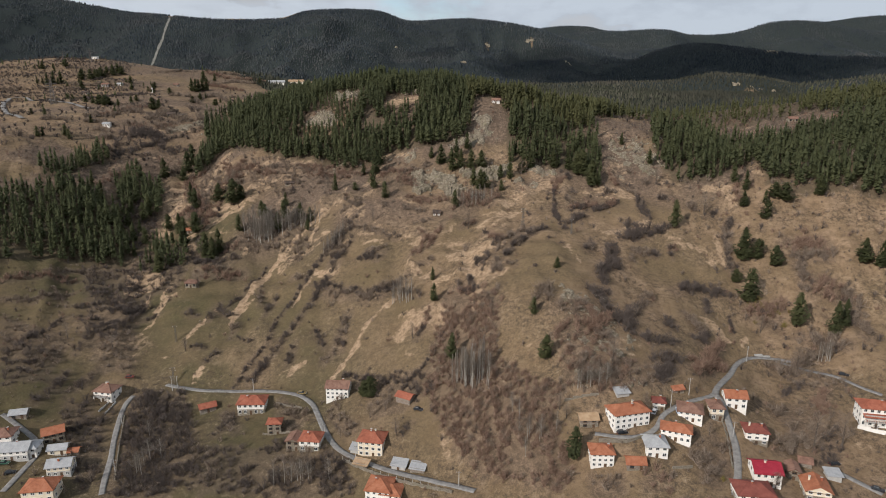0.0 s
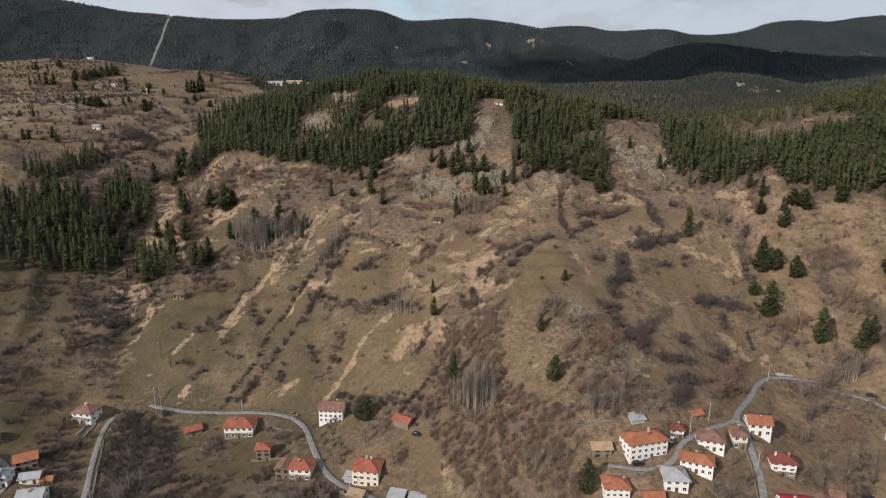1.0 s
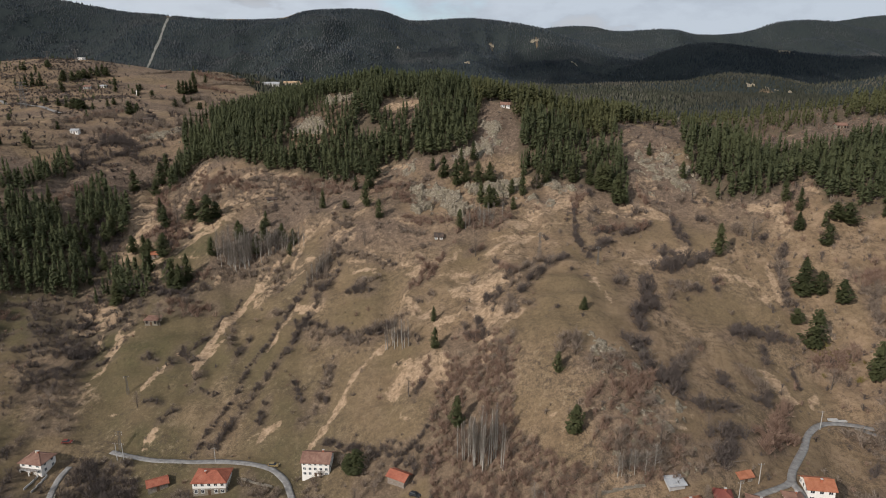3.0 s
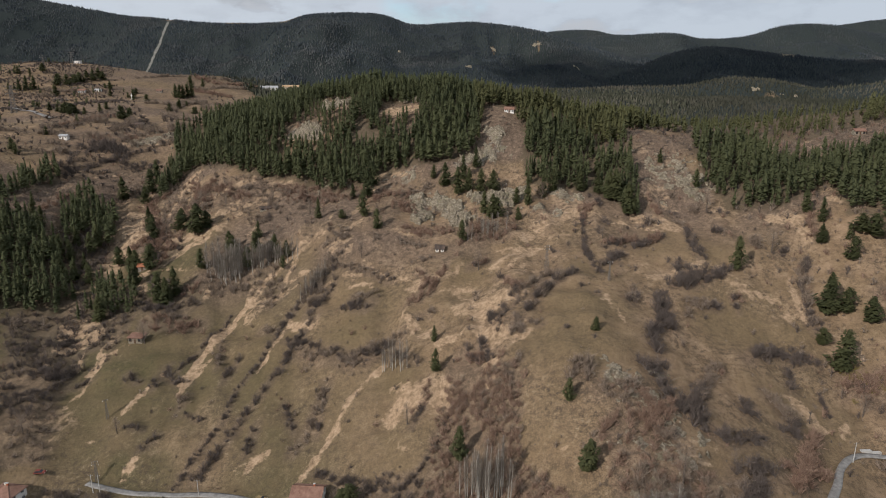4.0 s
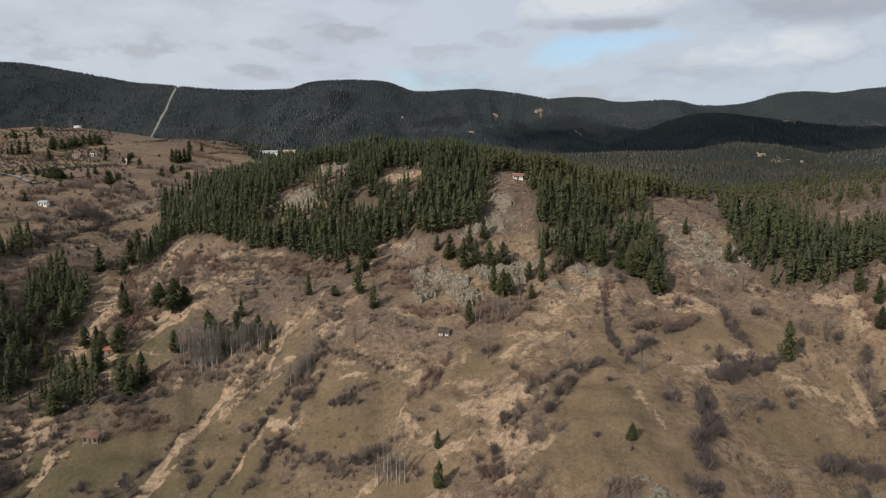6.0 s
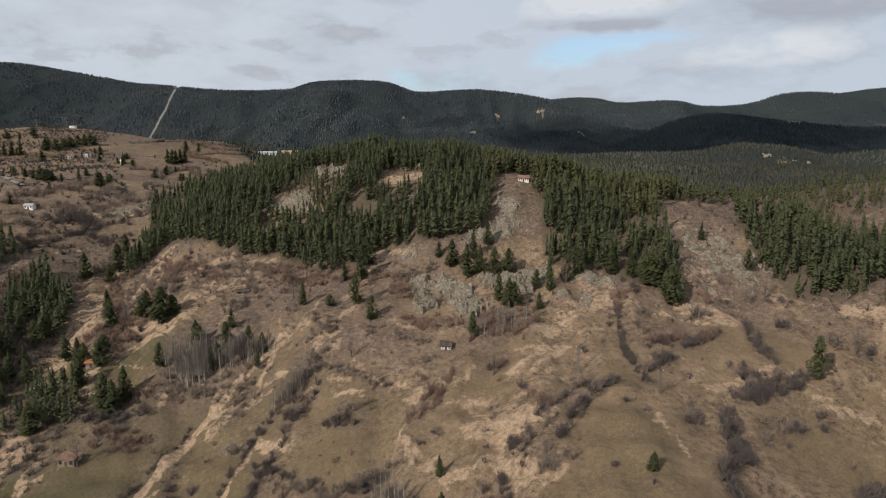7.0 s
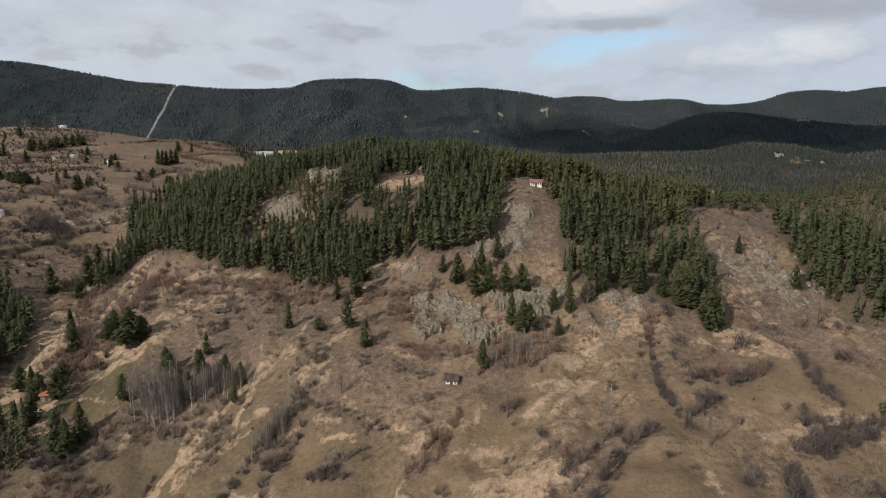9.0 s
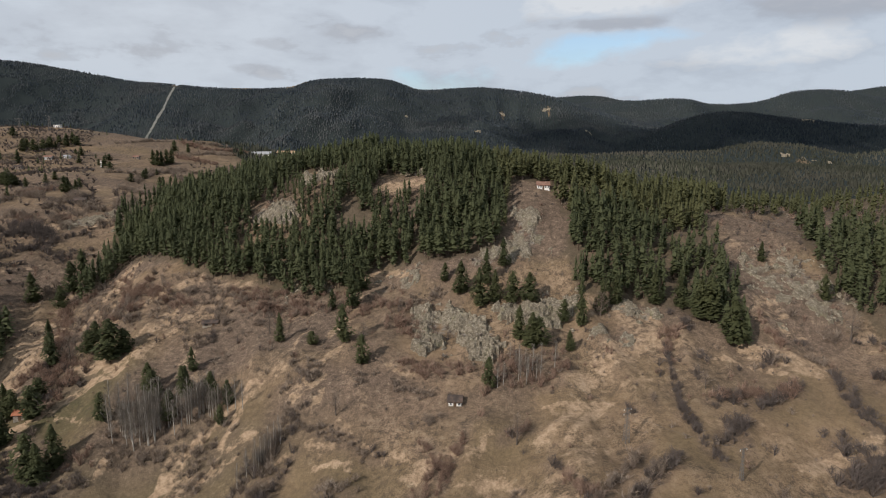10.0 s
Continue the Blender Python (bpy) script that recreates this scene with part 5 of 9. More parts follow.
brush("dark", 4, 1.6, (-50.4, 224.4), (-39.5, 227.7))
brush("dark", 4, 1.6, (-71.5, 227.4), (-58.5, 219.5))
brush("dark", 3, 1.4, (-48.3, 282.2), (-24.1, 266.9))
brush("dark", 3, 1.4, (-21.5, 266.1), (-12.3, 259.8))
brush("dark", 2.5, 1.2, (-17.3, 237.3), (-14, 242.2))
brush("grey", 4, 1.6, (87.2, 278.8), (98.1, 298.2))
brush("dark", 3, 1.4, (158.3, 302.9), (168.9, 310.9))
brush("brown", 4, 1.5, (112.5, 259.6), (131.9, 282))
brush("dark", 3, 1.4, (85.5, 214.9), (95.4, 215.2))
brush("dark", 3, 1.5, (147, 253.4), (159.5, 261.1))

# Field banks on the plateau.
brush("dark", 14, 3, (-276, 561), (-258, 573))
brush("dark", 10, 2.8, (-274, 579), (-242, 567))
brush("grey", 10, 2.6, (-524, 934), (-466, 944))
brush("grey", 9, 2.6, (-601, 905), (-537, 914), (-498, 913))
brush("grey", 8, 2.5, (-466, 1078), (-415, 1137))
brush("grey", 10, 2.8, (-389, 1146), (-334, 1151))
brush("grey", 8, 2.4, (-355, 1014), (-287, 1080))
brush("grey", 7, 2.3, (-312, 759), (-264, 854))
brush("grey", 7, 2.3, (-301, 635), (-236, 606))
brush("dark", 6, 2.2, (-253, 547), (-237, 566), (-219, 585))
brush("grey", 8, 2.4, (-320, 589), (-291, 590))
brush("grey", 8, 2.4, (-250, 589), (-213, 615))
brush("grey", 8, 2.3, (-364, 595), (-329, 588))
brush("dark", 7, 2.3, (-335, 515), (-324, 518))
brush("grey", 7, 2.2, (-271, 700), (-189, 627))
brush("grey", 9, 2.6, (-557, 1012), (-510, 1019))
brush("brown", 8, 2.2, (-319, 617), (-306, 685))
brush("dark", 8, 2.4, (-230, 546), (-220, 559))
brush("dark", 7, 2.2, (-271, 536), (-265, 548))
brush("grey", 8, 2.4, (-195, 574), (-181, 578))

# ---- plan of the woods ----
WOODS = dict(
    crown=[(-195, 505.8), (-181.5, 534.8), (-147.5, 508.6), (-125.9, 493.3), (-94.1, 481.3), (-58.7, 470.3), (-41.2, 485.4), (-9.8, 481.5), (6.9, 479.7), (19.7, 491.1), (23.7, 529), (29, 539.8), (75.3, 531.4), (110, 600), (60, 690), (-150, 690), (-215, 600)],
    middle=[(47.2, 524.4), (51.6, 496.9), (44.7, 476.4), (47.1, 450), (68.5, 443.6), (82.7, 439.1), (101, 414), (106, 434), (112.4, 471.3), (117.3, 494.9), (118, 520), (160, 530), (130, 600), (82.7, 530.2)],
    right=[(158, 500), (149.6, 475.2), (144.6, 436.6), (150.9, 414.1), (172, 402.3), (184.2, 409.6), (198, 410.2), (194.5, 385.4), (208.3, 372.2), (232.7, 368.3), (257.3, 355.1), (360, 350), (420, 420), (420, 520), (340, 500), (269, 470), (223.7, 454.8), (199, 456.6), (190, 500)],
    gully=[(-257, 359), (-245, 371), (-221.5, 384.3), (-199.1, 386.6), (-201.9, 410.2), (-220, 431.3), (-227.9, 438.2), (-265, 460), (-277, 433), (-300, 410), (-330, 380), (-300, 350)],
    bank=[(-292, 468), (-275, 525), (-263, 516), (-271, 464), (-283, 455)],
    dell=[(-222.9, 435.3), (-199.2, 448.5), (-206.7, 474.5), (-241, 504), (-244.7, 478.5)],
    back=[(150, 528), (198, 530), (215, 500), (240, 500), (280, 525), (350, 530), (450, 540), (500, 610), (100, 610), (117.5, 530.9)],
    shoulder=[(300, 508), (350, 484), (430, 470), (520, 520), (520, 600), (330, 590), (290, 540)],
    clump=[(-188.7, 382.9), (-156.8, 384.7), (-168.1, 409.3), (-190.1, 416.5)],
)
CLEARINGS = [
    [(-109.8, 520.1), (-87.6, 515.2), (-84.9, 530.7), (-106.1, 534.5)],
    [(-91.3, 547.7), (-72.1, 543.5), (-70.4, 564.7), (-88.9, 569)],
    [(-49.8, 534.3), (-21.8, 532.8), (-16.9, 552.2), (-46, 557)],
]
# in front of the clearings the pines are young
YOUNG = [
    [(-113.4, 503.6), (-87.2, 496.1), (-67.7, 523), (-66.3, 568.1), (-92.9, 572.6), (-110.5, 547.1)],
    [(-47.5, 513.4), (-21.7, 511.2), (-13.9, 557.3), (-44, 560)],
]
BEHIND = [(-180, 640), (-60, 650), (90, 600), (170, 535), (200, 528), (260, 535), (340, 515), (430, 530), (700, 600), (900, 900), (1100, 1500), (1400, 2300), (-300, 1650), (-420, 1250), (-190, 900)]


def wood_mask(x, y, name):
    m = inside(WOODS[name], x, y)
    for c in CLEARINGS:
        m &= ~inside(c, x, y)
    return m


# rocky openings in the far woods: place and half-widths
FAR_OPEN = [(-900, 2985, 55, 16), (-664, 2975, 42, 14), (357, 2776, 15, 9), (1170, 2400, 34, 9), (458, 2464, 10, 5), (742, 1568, 12, 8), (700, 1590, 8, 5), (715, 1540, 6, 5), (770, 1555, 6, 4), (-185, 2633, 10, 7), (180, 2774, 9, 6), (65, 2296, 12, 7), (375, 1134, 7, 4)]


def opened(x, y):
    v = np.zeros(np.shape(x))
    for ox, oy, rx, ry in FAR_OPEN:
        v = np.maximum(v, hump(x - ox, rx, y - oy, ry))
    return v


def far_wood(x, y):
    """Where the ranges behind are wooded: 0..1."""
    v = step01(1250, 1420, y + 0.16 * x) * (1.12 + 0.5 * fractal(x / 260, y / 260, 51, 4))
    v = np.maximum(v, inside(BEHIND, x, y) * (1.05 + 0.55 * fractal(x / 130, y / 130, 52, 3)))
    ride = np.abs(x + 1090 + (y - 2650) * 0.28) < 11 + 3 * value_noise(y / 60, y * 0, 3)
    return np.clip(v, 0, 1) * ~(ride & (y > 1900)) * (opened(x, y) < 0.4 + 0.2 * value_noise(x / 9, y / 9, 4))


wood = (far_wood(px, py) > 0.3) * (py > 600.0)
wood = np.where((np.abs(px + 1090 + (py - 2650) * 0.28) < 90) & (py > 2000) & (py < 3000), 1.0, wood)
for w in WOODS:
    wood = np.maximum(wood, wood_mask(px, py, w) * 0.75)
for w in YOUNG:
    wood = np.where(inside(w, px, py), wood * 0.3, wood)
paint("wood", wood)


def stroked(strokes):
    """How strongly a set of lines covers each point of the ground."""
    total = np.zeros(px.size)
    k = np.where((py > 120) & (py < 1300) & (np.abs(px) < 800))[0]
    for strength, width, line in strokes:
        line = line if len(line) > 1 else (line[0], line[0])
        d = off_line(line, px[k], py[k])
        total[k] = np.maximum(total[k], strength * step01(width * 1.1, width * 0.25, d))
    return total


paint("bare", stroked(SOIL))
paint("rocky", np.maximum(stroked(STONE), step01(0.3, 0.7, opened(px, py))))
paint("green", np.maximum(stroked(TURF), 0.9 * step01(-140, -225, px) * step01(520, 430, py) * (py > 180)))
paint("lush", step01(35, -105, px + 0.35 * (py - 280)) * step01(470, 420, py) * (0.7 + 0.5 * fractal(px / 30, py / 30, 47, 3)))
litter = stroked([(0.6, width * 0.6 + 1, line) for kind, width, size, line in BRUSH])
for kind, gap, size, outline in THICKETS:
    litter = np.maximum(litter, inside(outline, px, py) * 0.55)
litter = np.maximum(litter, 0.95 * step01(-0.6, 0.30, fractal(px / 38, py / 38, 41, 4)) * step01(370, 410, py) * step01(600, 520, py))
litter = np.maximum(litter, 0.75 * step01(-0.5, 0.45, fractal(px / 90, py / 45, 45, 4)) * step01(520, 600, py) * step01(-120, -220, px))
paint("scrub", litter)
paint("worn", step01(270, 310, py) * step01(1200, 900, py) * (0.35 + 0.65 * step01(-0.3, 0.5, fractal(px / 80, py / 80, 43, 3))))
# ---- shapes of trees and bushes, as arrays of triangles ----
def pine_shape(rng, tufts, width, bare, form, tuft):
    """Uneven pine crown, one unit tall: needle tufts round a lumpy core."""
    V, F = [], []
    lean = rng.uniform(0, 6.28, 3)

    def reach(u, a):
        lump = 1 + 0.22 * math.sin(a + lean[0] + 5 * u) + 0.18 * math.sin(2 * a + lean[1] - 9 * u) + 0.12 * math.sin(17 * u + lean[2])
        return width * (1 - u) ** form * min(1.0, 0.5 + 2.4 * u) * lump + 0.008
    rings = (0.0, 0.16, 0.40, 0.70)
    for u in rings:
        for j in range(5):
            a = 6.283 * j / 5 + 9 * u
            r = (0.45 if u == 0.0 else 0.72) * reach(u, a) * rng.uniform(0.85, 1.1)
            V.append((r * math.cos(a), r * math.sin(a), bare + (0.97 - bare) * u))
    V.append((0, 0, 0.98))
    for i in range(3):
        for j in range(5):
            a, b = i * 5 + j, i * 5 + (j + 1) % 5
            F += [(a, b, b + 5), (a, b + 5, a + 5)]
    F += [(15 + j, 15 + (j + 1) % 5, 20) for j in range(5)]
    for i in range(tufts):
        u = ((i + rng.uniform(0, 1)) / tufts) ** 1.15
        a = i * 2.39996 + rng.uniform(-0.5, 0.5)
        c, s = math.cos(a), math.sin(a)
        r = reach(u, a) * rng.uniform(0.6, 1.0)
        z = bare + (0.97 - bare) * u
        w = tuft * rng.uniform(0.7, 1.35) * (1 - 0.45 * u)
        out = np.array((c, s, rng.uniform(-0.40, 0.35)))
        side = np.array((-s, c, rng.uniform(-0.20, 0.20)))
        p = np.array((c * r, s * r, z))
        k = len(V)
        V += [tuple(p - side * w - out * w * 0.3), tuple(p + out * w * 1.0), tuple(p + side * w - out * w * 0.3), tuple(p - out * w * 0.9 + np.array((0, 0, w * rng.uniform(0.3, 0.9))))]
        F += [(k, k + 1, k + 3), (k + 1, k + 2, k + 3)]
    return np.array(V), np.array(F)


def stem_shape(r0, r1, h, sides=6, rings=3, rng=None, wander=0.0):
    V, F = [], []
    ox = oy = 0.0
    for i in range(rings + 1):
        u = i / rings
        r = r0 + (r1 - r0) * u
        if rng is not None:
            ox, oy = ox + rng.uniform(-wander, wander), oy + rng.uniform(-wander, wander)
        for j in range(sides):
            a = 6.283 * j / sides
            V.append((ox + r * math.cos(a), oy + r * math.sin(a), h * u))
    for i in range(rings):
        for j in range(sides):
            a, b = i * sides + j, i * sides + (j + 1) % sides
            F += [(a, b, b + sides), (a, b + sides, a + sides)]
    return np.array(V), np.array(F)


def twig_fan(rng, n, spread_, height, thick, lift=0.25, foot=0.12):
    """A bare shrub: stems from the foot, each forking into finer ones."""
    V, F = [], []

    def sliver(p, q, w):
        d = np.array(q) - np.array(p)
        side = np.cross(d, rng.normal(size=3))
        side = side / (np.linalg.norm(side) + 1e-9) * w
        k = len(V)
        V.extend([tuple(np.array(p) - side), tuple(np.array(p) + side), tuple(q)])
        F.append((k, k + 1, k + 2))
    for _ in range(n):
        a, e = rng.uniform(0, 6.283), rng.uniform(0, 1) ** 0.6
        p = (rng.uniform(-foot, foot) * spread_, rng.uniform(-foot, foot) * spread_, 0)
        rr = spread_ * e * rng.uniform(0.55, 1.0)
        q = np.array((math.cos(a) * rr, math.sin(a) * rr, height * math.sqrt(max(0.06, 1 - 0.75 * e * e)) * rng.uniform(0.6, 1.0)))
        sliver(p, q, thick)
        for _ in range(4):
            b = np.array(p) + (q - np.array(p)) * rng.uniform(0.35, 0.85)
            d = rng.normal(size=3) * spread_ * 0.22
            d[2] = abs(d[2]) * 0.8 + lift * height * 0.4
            sliver(b, b + d, thick * 0.7)
    return np.array(V), np.array(F)


def bare_tree_crown(rng, limbs, spread_, lo, thick):
    """Limbs and twigs of a leafless tree, one unit tall."""
    V, F = [], []
    for i in range(limbs):
        u = lo + (0.95 - lo) * i / limbs
        a = i * 2.4 + rng.uniform(-0.5, 0.5)
        L = spread_ * (1.15 - 0.8 * u) * rng.uniform(0.7, 1.15)
        p = np.array((0, 0, u))
        q = p + np.array((math.cos(a) * L, math.sin(a) * L, L * rng.uniform(0.8, 1.5)))
        q[2] = min(q[2], 1.02)
        for w, k in ((thick, 1),):
            side = np.array((-math.sin(a), math.cos(a), 0)) * w
            n = len(V)
            V += [tuple(p - side), tuple(p + side), tuple(q), tuple(p + np.array((0, 0, w * 2)))]
            F += [(n, n + 1, n + 2), (n, n + 2, n + 3)]
        for _ in range(8):
            b = p + (q - p) * rng.uniform(0.25, 0.95)
            d = rng.normal(size=3) * L * 0.33
            d[2] = abs(d[2]) * 1.2 + 0.03
            side = np.cross(d, rng.normal(size=3))
            side = side / (np.linalg.norm(side) + 1e-9) * thick * 0.55
            n = len(V)
            V += [tuple(b - side), tuple(b + side), tuple(b + d)]
            F.append((n, n + 1, n + 2))
    return np.array(V), np.array(F)


def strew(shape, x, y, z, size, tall, turn):
    """Many copies of one shape joined: sizes across and up, turned about the upright."""
    V, F = shape
    c, s = np.cos(turn)[:, None], np.sin(turn)[:, None]
    X = (V[None, :, 0] * c - V[None, :, 1] * s) * size[:, None] + x[:, None]
    Y = (V[None, :, 0] * s + V[None, :, 1] * c) * size[:, None] + y[:, None]
    Z = V[None, :, 2] * tall[:, None] + z[:, None]
    n = len(V)
    tri = (F[None] + (np.arange(len(x)) * n)[:, None, None]).reshape(-1, 3)
    return np.stack([X, Y, Z], -1).reshape(-1, 3), tri


def joined(parts):
    V, F, k = [], [], 0
    for v, f in parts:
        V.append(v)
        F.append(f + k)
        k += len(v)
    return np.concatenate(V), np.concatenate(F)


def scatter(rng, box, gap, accept):
    """Jittered grid points in a box (x0, y0, x1, y1) that accept keeps."""
    x0, y0, x1, y1 = box
    gx_, gy_ = np.meshgrid(np.arange(x0, x1, gap), np.arange(y0, y1, gap))
    x = gx_.ravel() + rng.uniform(-0.48, 0.48, gx_.size) * gap
    y = gy_.ravel() + rng.uniform(-0.48, 0.48, gx_.size) * gap
    k = accept(x, y)
    return x[k], y[k]


RNG = np.random.default_rng(7)
WOOD_SHAPES = [pine_shape(RNG, n, w, b, f, 0.058) for n, w, b, f in ((42, 0.170, 0.12, 0.70), (42, 0.190, 0.20, 0.58), (42, 0.150, 0.06, 0.86), (40, 0.200, 0.24, 0.54), (42, 0.175, 0.14, 0.65))]

# the ranges behind: far woods
spire = (np.array([(0.52, 0, 0), (-0.26, 0.45, 0), (-0.26, -0.45, 0), (0, 0, 1.0)]), np.array([(0, 1, 3), (1, 2, 3), (2, 0, 3)]))
xs_, ys_ = [], []
for box, gap in (((-420, 520, 1100, 1500), 5.6), ((-2600, 1500, 2300, 2500), 8.0), ((-2700, 2500, 2700, 3200), 8.2), ((0, 3200, 3400, 3900), 11), ((300, 3900, 3600, 4700), 14)):
    x, y = scatter(RNG, box, gap, lambda x, y: (RNG.uniform(0, 1, x.size) < far_wood(x, y) * (np.abs(x) < 0.78 * y + 60) * (ground(x, y + 12) - ground(x, y - 12) > -2.5)) & ~inside(WOODS["crown"], x, y) & ~inside(WOODS["right"], x, y) & ~inside(WOODS["middle"], x, y) & ~inside(WOODS["back"], x, y))
    xs_.append(x)
    ys_.append(y)
x, y = np.concatenate(xs_), np.concatenate(ys_)
tall = np.where(y > 1500, RNG.uniform(4.2, 8.8, x.size), RNG.uniform(3.6, 8.4, x.size)) * (1 + 0.25 * value_noise(x / 60, y / 60, 55))
for name, mat, k, words in (("far_woods", "farwood", y >= 1850, "dark conifer woods covering the far mountains, bluish haze painted in"), ("valley_woods", "midwood", y < 1850, "green conifer woods on the slope behind the hill")):
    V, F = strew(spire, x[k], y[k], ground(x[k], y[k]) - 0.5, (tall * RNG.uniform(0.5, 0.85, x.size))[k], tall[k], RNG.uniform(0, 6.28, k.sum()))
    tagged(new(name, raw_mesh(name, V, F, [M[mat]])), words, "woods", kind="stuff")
# the straight ride cut up through the far woods
ry = np.arange(2180.0, 2960.0, 10.0)
rx = -1090 - (ry - 2650) * 0.28
V = np.concatenate([np.c_[rx + s * (4.6 + 2.4 * value_noise(ry / 18, ry * 0 + s * 3, 5)), ry, ground(rx + s * 4.6, ry) + h] for s, h in ((-1, -3.0), (-1, 1.2), (1, 1.2), (1, -3.0))])
i, m = np.arange(len(ry) - 1), len(ry)
F = np.concatenate([np.c_[i + a * m, i + 1 + a * m, i + 1 + (a + 1) * m, i + (a + 1) * m] for a in range(3)])
tagged(new("forest_ride", raw_mesh("forest_ride", V, F, [M["ride"]])), "pale stony ride cut straight through the far woods", "clearing", kind="structure")

# the pine woods on the hill
wood_x, wood_y, wood_f = [], [], []
for name, gap in (("crown", 3.9), ("middle", 4.2), ("right", 4.3), ("gully", 4.4), ("bank", 4.8), ("back", 7.5), ("shoulder", 6.0), ("dell", 4.6), ("clump", 5.2)):
    p = np.array(WOODS[name])
    box = (p[:, 0].min(), p[:, 1].min(), p[:, 0].max(), p[:, 1].max())
    x, y = scatter(RNG, box, gap, lambda x, y: wood_mask(x, y, name) & (value_noise(x / 12, y / 12, 77) > (-0.3 if name == "middle" else -0.62)))
    wood_x.append(x)
    wood_y.append(y)
    wood_f.append(np.full(x.size, 0.62 if name == "back" else 1.0))
wx, wy = np.concatenate(wood_x), np.concatenate(wood_y)
wh = 13.2 + 2.5 * value_noise(wx / 30, wy / 30, 91) + RNG.uniform(-4.0, 3.0, wx.size)
wh = wh * np.concatenate(wood_f)
young = inside(YOUNG[0], wx, wy) | inside(YOUNG[1], wx, wy)
wh = np.where(young, wh * 0.72, wh)
keep = ~young | (RNG.uniform(0, 1, wx.size) < 0.9)
wx, wy, wh = wx[keep], wy[keep], wh[keep]
# the front of the woods stands as single trees
front = wy - 0.22 * np.abs(wx) < np.sort(wy - 0.22 * np.abs(wx))[190]
EDGE = list(zip(wx[front], wy[front], wh[front]))
wx, wy, wh = wx[~front], wy[~front], wh[~front]
kind = RNG.integers(0, len(WOOD_SHAPES), wx.size)
parts, fresh = [], []
# pines to the right and back take the lighter, yellower needles
light_wood = (wx > 20) & (wy + 22 * fractal(wx / 25, wy / 25, 93, 3) > 498)
for i, s, pale in [(i, s, p) for i, s in enumerate(WOOD_SHAPES) for p in (False, True)]:
    k = (kind == i) & (light_wood == pale)
    (fresh if pale else parts).append(strew(s, wx[k], wy[k], ground(wx[k], wy[k]) - 0.2, wh[k] * RNG.uniform(0.8, 1.25, k.sum()), wh[k], RNG.uniform(0, 6.28, k.sum())))
V, F = joined(parts)
tagged(new("pine_wood", raw_mesh("pine_wood", V, F, [M["pine"]])), "dense dark green pine wood on the hilltop", "woods", kind="stuff")
V, F = joined(fresh)
tagged(new("young_pine_wood", raw_mesh("young_pine_wood", V, F, [M["young_pine"]])), "lighter yellowish green pines along the crest", "woods", kind="stuff")
stemx, stemy = wx, wy
V, F = strew(stem_shape(0.16, 0.09, 1.0, 4, 1), stemx, stemy, ground(stemx, stemy) - 0.3, np.ones(stemx.size), wh * 0.6, np.zeros(stemx.size))
tagged(new("pine_wood_stems", raw_mesh("pine_wood_stems", V, F, [M["bark"]])), "brown trunks standing in the pine wood", "trunks", kind="stuff")

# ---- leafless brushwood ----
TWIG = dict(dark="twig_dark", grey="twig_grey", brown="twig_brown", olive="twig_yellow")
SHRUBS = [twig_fan(RNG, 18, 1.0, 1.0, 0.026) for _ in range(4)]
LOW = [twig_fan(RNG, 7, 1.0, 0.8, 0.055) for _ in range(3)]
beds = {k: [] for k in TWIG}
singles = []
for kind_, width, size, line in BRUSH:
    legs = np.array(line if len(line) > 1 else (line[0], (line[0][0] + 2, line[0][1])), float)
    run = np.r_[0, np.cumsum(np.hypot(*np.diff(legs, axis=0).T))]
    n = int(max(2, run[-1] * max(width, 2.5) / (size * size * 1.9))) if len(line) > 1 else int(max(3, 0.6 * width * width / (size * size)))
    u = RNG.uniform(0, run[-1], n)
    side = RNG.normal(0, 0.34, (n, 2)) * width * 0.75
    x = np.interp(u, run, legs[:, 0]) + side[:, 0]
    y = np.interp(u, run, legs[:, 1]) + side[:, 1]
    r = size * RNG.uniform(0.85, 2.0, n) * (1 + (0.30 if kind_ != "olive" else -0.3) * step01(-30, 90, x))
    if run[-1] < 15 and len(singles) < 150:
        singles += [(kind_, a, b, c) for a, b, c in zip(x, y, r)]
    else:
        beds[kind_].append((x, y, r))
for kind_, gap, size, outline in THICKETS:
    p = np.array(outline)
    x, y = scatter(RNG, (p[:, 0].min(), p[:, 1].min(), p[:, 0].max(), p[:, 1].max()), gap * 0.74, lambda x, y: inside(outline, x, y) & (value_noise(x / 9, y / 9, 61) > -0.55))
    beds[kind_].append((x, y, size * RNG.uniform(0.8, 1.75, x.size)))
    if kind_ in ("brown", "dark"):
        k = RNG.uniform(0, 1, x.size) < 0.35
        beds["grey"].append((x[k] + 1, y[k] + 1, size * RNG.uniform(0.7, 1.4, k.sum())))
WORDS = dict(dark="dark grey", grey="grey-brown", brown="reddish-brown", olive="yellowish")
